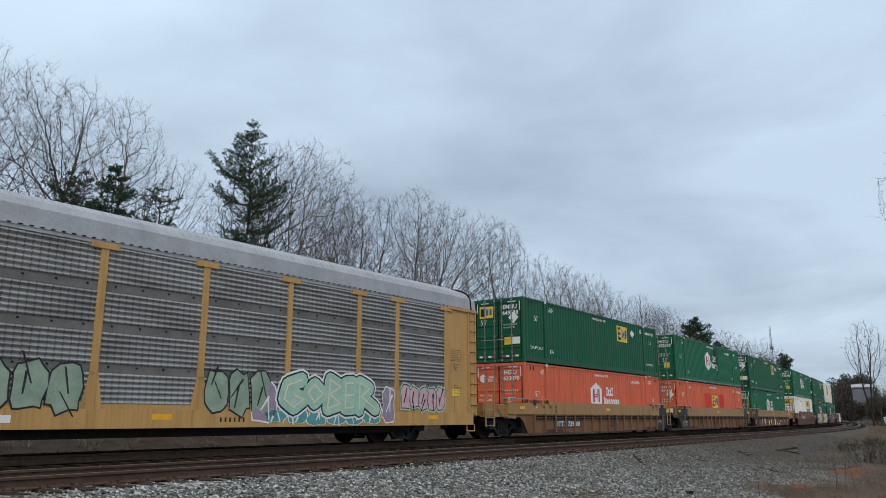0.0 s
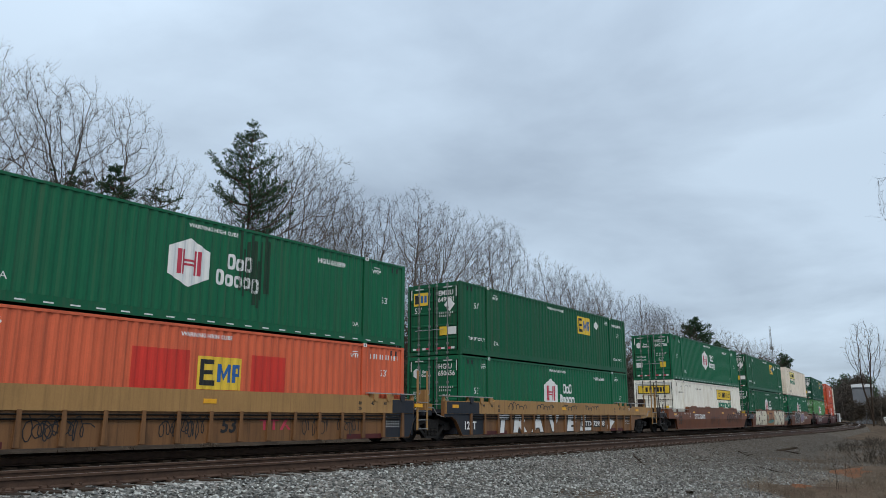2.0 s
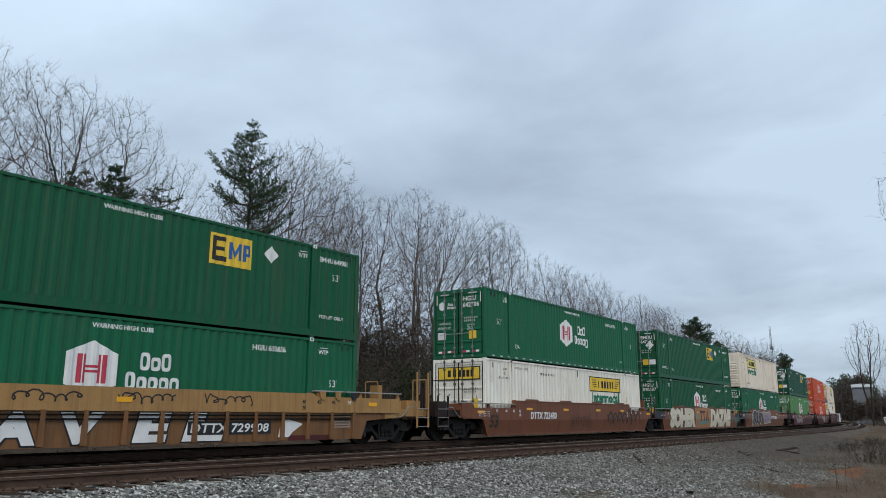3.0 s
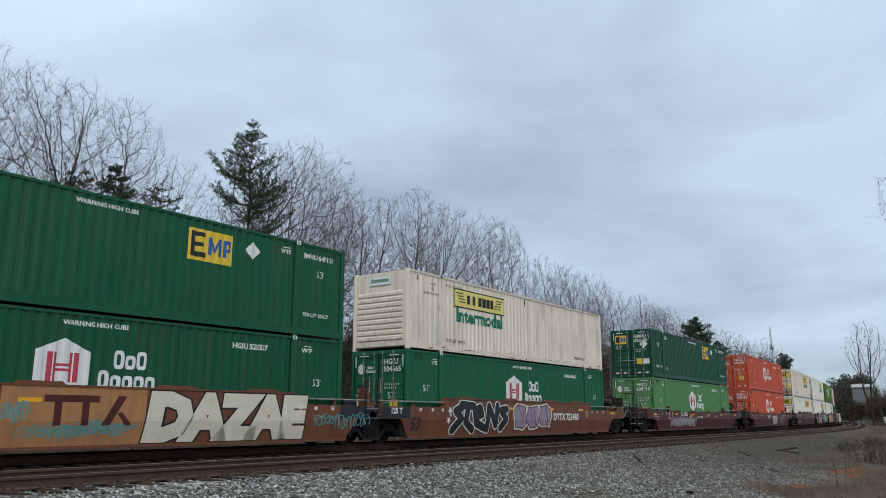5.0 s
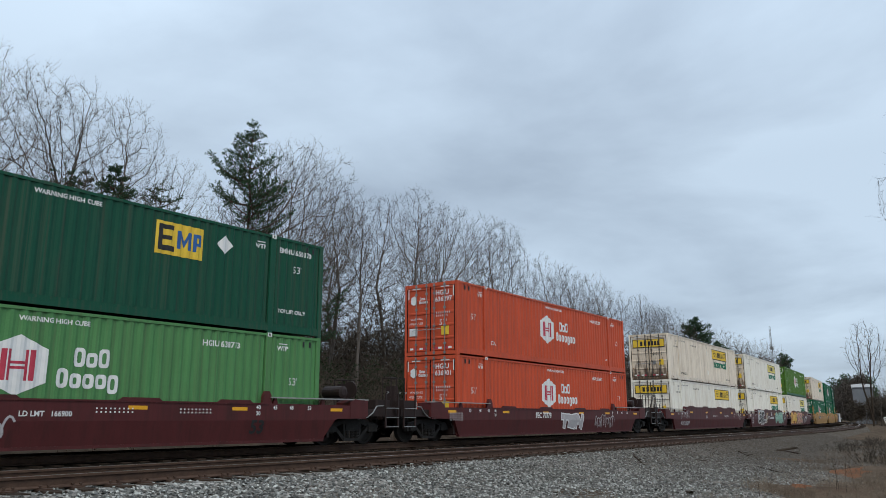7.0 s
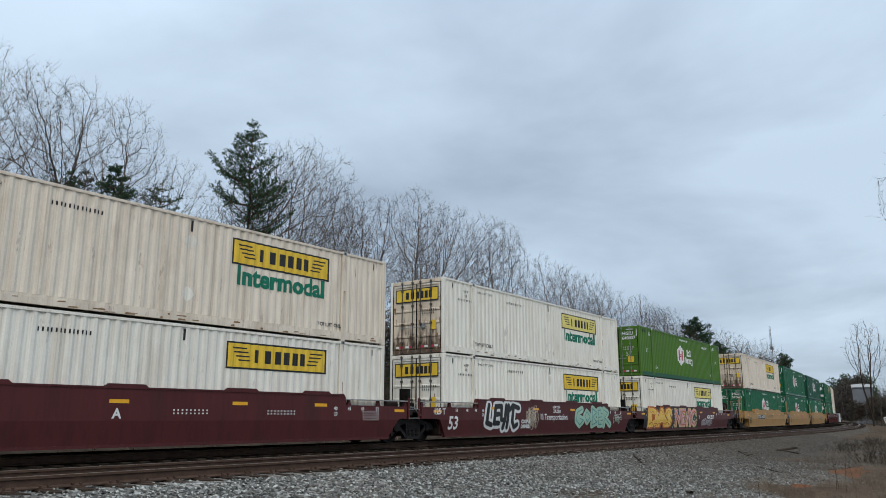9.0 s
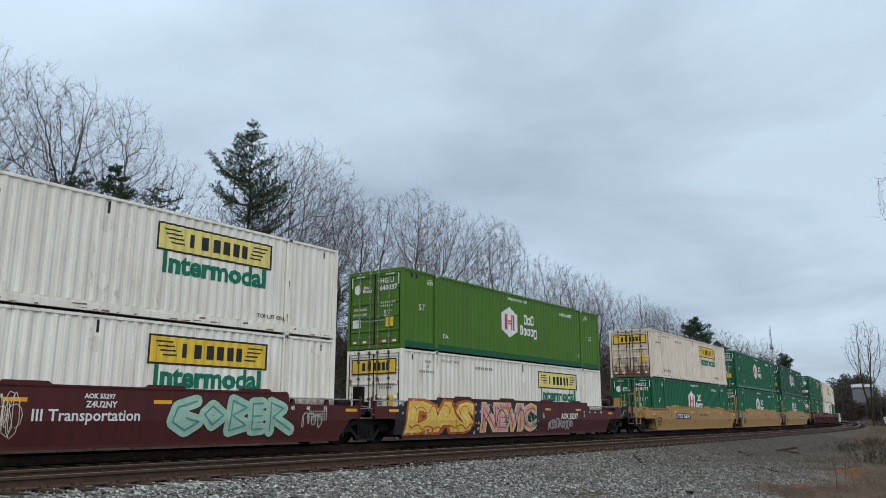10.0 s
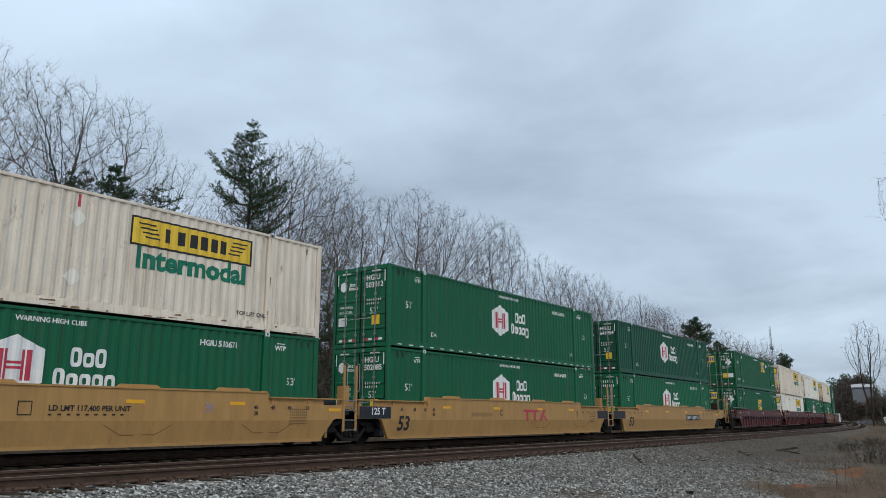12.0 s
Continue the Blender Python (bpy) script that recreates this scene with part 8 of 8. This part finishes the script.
def marks_tan_a(c):
    big53(c, -0.07, SIGN_BLACK)
    number_board(c, 3.2, 0.78, 2.9, "DTTX 768547")
    write(c, "A", 6.6, 0.92, 0.30, SIGN_BLACK, False, SILL + 0.010)
    mark(c, "square", figures([rect(0, 0.30, 0, 0.02), rect(0, 0.30, 0.28, 0.30), rect(0, 0.02, 0, 0.30), rect(0.28, 0.30, 0, 0.30)]), 7.35, 0.88, SIGN_BLACK, "marking", False, SILL + 0.008)
    write(c, "LD LMT 117,400 PER UNIT", 8.0, 0.98, 0.17, SIGN_BLACK, False, SILL + 0.010, bold=0.004)
    small_print(c, 8.0, 0.88, 1.9, 1, SIGN_BLACK)
    mark(c, "cross", figures([[(0, 0), (0.05, 0), (0.30, 0.28), (0.25, 0.28)], [(0.25, 0), (0.30, 0), (0.05, 0.28), (0, 0.28)], rect(0.0, 0.30, 0.125, 0.155)]), 12.0, 0.95, TAG_MAUVE, "graffiti", False, SILL + 0.008)
    panel_lines(c, TAN_OLD)
    small_print(c, 14.9, 1.05, 0.7, 6, SIGN_BLACK)
    small_print(c, -0.8, 1.05, 0.7, 5, SIGN_BLACK)


def marks_tan_b(c):
    big53(c, 0.3, SIGN_BLACK)
    write(c, "125 T", -1.05, 0.94, 0.30, SIGN_WHITE, False, SILL + 0.010, bold=0.008)
    write(c, "C", 6.75, 0.92, 0.34, SIGN_BLACK, False, SILL + 0.010)
    for k, outline in enumerate([rect(0, 1.26, 0.36, 0.46), rect(0.23, 0.40, 0, 0.357), rect(0.86, 1.03, 0, 0.357), [(1.34, 0), (1.55, 0), (1.93, 0.46), (1.72, 0.46)], [(1.93, 0), (2.10, 0), (1.83, 0.212), (1.72, 0.184)]]):
        mark(c, ("tri3", k), figures([outline]), 8.65, 0.72, SIGN_RED, "wordmark", False, SILL + 0.008)
    small_print(c, 4.8, 0.98, 1.5, 2, SIGN_BLACK)
    panel_lines(c, TAN_OLD)
    small_print(c, 14.9, 1.05, 0.7, 6, SIGN_BLACK)


def marks_tan_c(c):
    big53(c, 0.5, SIGN_BLACK)
    number_board(c, 10.0, 0.70, 2.7)
    panel_lines(c, TAN_OLD)


# start on the line, girder paint, words, ribbed, first of its car, last of its car, end paint, marks, upper load, lower load
UNITS = [
    (28.78, TAN, TAN_WORDS, True, True, False, BLUE_BLACK, marks_first, ("green", "square", "id:EMHU 649538"), ("orange", "hexlong", "id:HGIU 633870")),
    (48.27, TAN, TAN_WORDS, True, False, False, BLUE_BLACK, marks_second, ("fresh", "hex", "stain", "id:HGIU 652899"), ("orange", "square")),
    (67.79, TAN, TAN_WORDS, True, False, True, BLUE_BLACK, marks_travel, ("green", "square", "id:EMHU 649981"), ("fresh", "hex", "id:HGIU 650656")),
    (91.43, BROWN, RUST_WORDS, False, True, False, None, marks_rust_a, ("fresh", "hex", "id:HGIU 642706"), ("white", "winged", "plainless")),
    (110.89, BROWN, RUST_WORDS, False, False, False, BLUE_BLACK, marks_rust_b, ("green", "square", "id:EMHU 647131"), ("green", "hex", "id:HGIU 520337")),
    (130.24, BROWN, RUST_WORDS, False, False, True, BLUE_BLACK, marks_rust_c, ("cream", "winged", "front", "pale"), ("fresh", "hex", "id:HGIU 504665")),
    (153.66, MAROON, MAROON_WORDS, False, True, True, None, marks_single, ("dark", "square", "id:EMHU 650170"), ("light", "hex", "id:HGIU 638713")),
    (177.03, MAROON, MAROON_WORDS, False, True, True, None, marks_single_b, ("red", "hexlong", "id:HGIU 636297"), ("red", "hexlong", "id:HGIU 636901")),
    (200.35, MAROON, MAROON_WORDS, False, True, False, None, marks_winged_single, ("cream", "winged"), ("white", "winged", "plain")),
    (219.83, MAROON, MAROON_WORDS, False, False, False, None, marks_levit, ("white", "winged", "pale"), ("white", "winged")),
    (239.21, MAROON, MAROON_WORDS, False, False, True, None, marks_fire, ("lime", "hex", "id:HGIU 640037"), ("white", "winged", "pale")),
    (262.71, TAN_DULL, TAN_WORDS, False, True, False, None, marks_tan_a, ("cream", "winged", "red"), ("fresh", "hex", "id:HGIU 510671")),
    (282.08, TAN_DULL, TAN_WORDS, False, False, False, BLUE_BLACK, marks_tan_b, ("fresh", "hex", "id:HGIU 503012"), ("fresh", "hex", "id:HGIU 502085")),
    (301.51, TAN_DULL, TAN_WORDS, False, False, True, BLUE_BLACK, marks_tan_c, ("dark", "hex", "id:HGIU 641954"), ("fresh", "hex")),
    (325.42, MAROON, MAROON_WORDS, True, True, False, None, marks_plain(5.0, None), ("green", "square"), ("green", "square")),
    (344.9, MAROON, MAROON_WORDS, True, False, False, None, marks_plain(5.0, None), ("cream", "winged"), ("white", "winged")),
    (364.4, MAROON, MAROON_WORDS, True, False, True, None, marks_plain(5.0, None), ("white", "winged"), ("fresh", "hex")),
    (387.9, BROWN, RUST_WORDS, False, True, False, None, marks_plain(5.0, None), ("cream", "winged"), ("fresh", "hex")),
    (407.3, BROWN, RUST_WORDS, False, False, False, None, marks_plain(5.0, None), ("fresh", "hex"), ("fresh", "hex")),
    (426.7, BROWN, RUST_WORDS, False, False, True, None, marks_plain(5.0, None), ("green", "square"), ("fresh", "hex")),
    (450.2, TAN, TAN_WORDS, False, True, True, None, marks_plain(5.0, 0.6, ink=SIGN_BLACK), ("green", "square"), ("fresh", "hex")),
]
TRAIN = []
RACK = autorack()
for start, paint_, words, ribbed, first, last, ends, marks, upper, lower in UNITS:
    car = well_unit(paint_, words, ribbed, first, last, ends, 1.22 if first and last and paint_ is MAROON else 1.53, marks)
    boxes = [container(upper[0], upper[1], "front" in upper, False, upper[2:]), container(lower[0], lower[1], False, True, lower[2:])]
    TRAIN.append((start, car, boxes))


# ---- far things beyond the curve ----
def warehouse():
    h = empty("warehouse", "grey metal warehouse with bright roof edge behind bare trees", "building", m=Matrix.Translation((261.5, 42.8, 0)) @ Matrix.Rotation(radians(-80.5), 4, "Z"))
    part("wall", Geo().box(-2.7, 2.7, 0, 14, -1, 9.9), FAR_WALL, h)
    part("roof", Geo().prism([(-2.9, 9.9), (2.9, 9.9), (2.9, 10.7), (0, 11.0), (-2.9, 10.7)], -0.4, 14.4), FAR_ROOF, h)
    for x in (-2.0, 0.6):
        part("window", Geo().box(x - 0.5, x + 0.5, -0.08, 0.0, 3.4, 5.0), GLASS_DARK, h)


def mast():
    """A slim lattice mast with a side platform."""
    m = empty("radio_mast", "slim grey lattice radio mast far away", "mast", m=Matrix.Translation((494.0, 127.4, 0)))
    for a in (0, 2.094, 4.189):
        part("leg", Geo().tube((0.9 * math.cos(a), 0.9 * math.sin(a), -2), (0.45 * math.cos(a), 0.45 * math.sin(a), 56), 0.10, 0.08, 5), GALV, m)
    g = Geo()
    for k in range(21):
        z = k * 2.6
        for a in (0, 2.094, 4.189):
            r = 0.9 - 0.45 * z / 58
            g.tube((r * math.cos(a), r * math.sin(a), z), (r * math.cos(a + 2.094), r * math.sin(a + 2.094), z + 2.6), 0.05, None, 4)
    part("lattice", g, GALV, m)
    part("platform", Geo().box(-1.3, 1.3, -1.3, 1.3, 42, 42.3), GALV, m)
    for x in (-1.3, 1.3):
        part("aerial", Geo().box(x - 0.2, x + 0.2, -0.3, 0.3, 41.2, 44.0), GALV, m)


def signal_cabinet():
    c = empty("signal_cabinet", "small pale metal signal cabinet beside the curve", "cabinet", m=Matrix.Translation((230.7, 44.6, ground_z(230.7, 44.6))) @ Matrix.Rotation(radians(-78), 4, "Z"))
    part("housing", Geo().box(-0.9, 0.9, -0.6, 0.6, 0, 2.6, 0.05), FAR_ROOF, c)
    part("cap", Geo().box(-1.05, 1.05, -0.75, 0.75, 2.604, 2.75, 0.03), GRIME, c)
    part("door", Geo().box(-0.55, 0.55, -0.66, -0.604, 0.3, 2.3, 0.01), FAR_WALL, c)


def lineside_sign():
    x, y = 96.0, 13.35
    c = empty("lineside_sign", "leaning white lineside board on a short post", "sign", m=Matrix.Translation((x, y, ground_z(x, y))) @ Matrix.Rotation(radians(-82), 4, "Z") @ Matrix.Rotation(radians(-16), 4, "Y"))
    part("post", Geo().box(-0.05, 0.05, 0, 0.1, -0.3, 1.7), GALV, c)
    part("board", Geo().box(-0.17, 0.17, -0.03, -0.003, 0.85, 1.75, 0.008), SIGN_WHITE, c)
    for k in range(4):
        part("bar", Geo().box(-0.12, 0.12, -0.036, -0.031, 0.95 + k * 0.2, 1.04 + k * 0.2), SIGN_BLACK, c)


signal_cabinet()
lineside_sign()
warehouse()
mast()


# ---- all that moves: the train runs past, towards the viewer's left ----
SPEED, SLOWING = 21.94, 0.012


def run(t):
    return SPEED * t - 0.5 * SLOWING * t * t


def body_pose(s, z=0.0, length=LONG):
    a, b = along(s), along(s + length)
    turn = math.atan2(b.y - a.y, b.x - a.x)
    return Matrix.Translation((a.x, a.y, z)) @ Matrix.Rotation(turn, 4, "Z")


def motions():
    times = [i * 0.2 for i in range(61)]
    walk(RACK, [(t, body_pose(24.74 - run(t) - 27.4, 0.0, 27.4) @ Matrix.Translation((27.4, 0, 0))) for t in times])
    for start, car, boxes in TRAIN:
        walk(car, [(t, body_pose(start - run(t))) for t in times])
        walk(boxes[0], [(t, body_pose(start - run(t), 3.215)) for t in times])
        walk(boxes[1], [(t, body_pose(start - run(t), 0.335)) for t in times])
    # all wheels turn alike, a little under a quarter turn from row to row
    lead = WHEELSETS[0]
    walk(lead, [(k / FPS, pose(0, 0, 0, 0, -87.3 * k, 0)) for k in range(361)])
    for w in WHEELSETS[1:]:
        w.rotation_mode = "QUATERNION"
        w.animation_data_create()
        w.animation_data.action = lead.animation_data.action
        w.animation_data.action_slot = lead.animation_data.action_slot


motions()
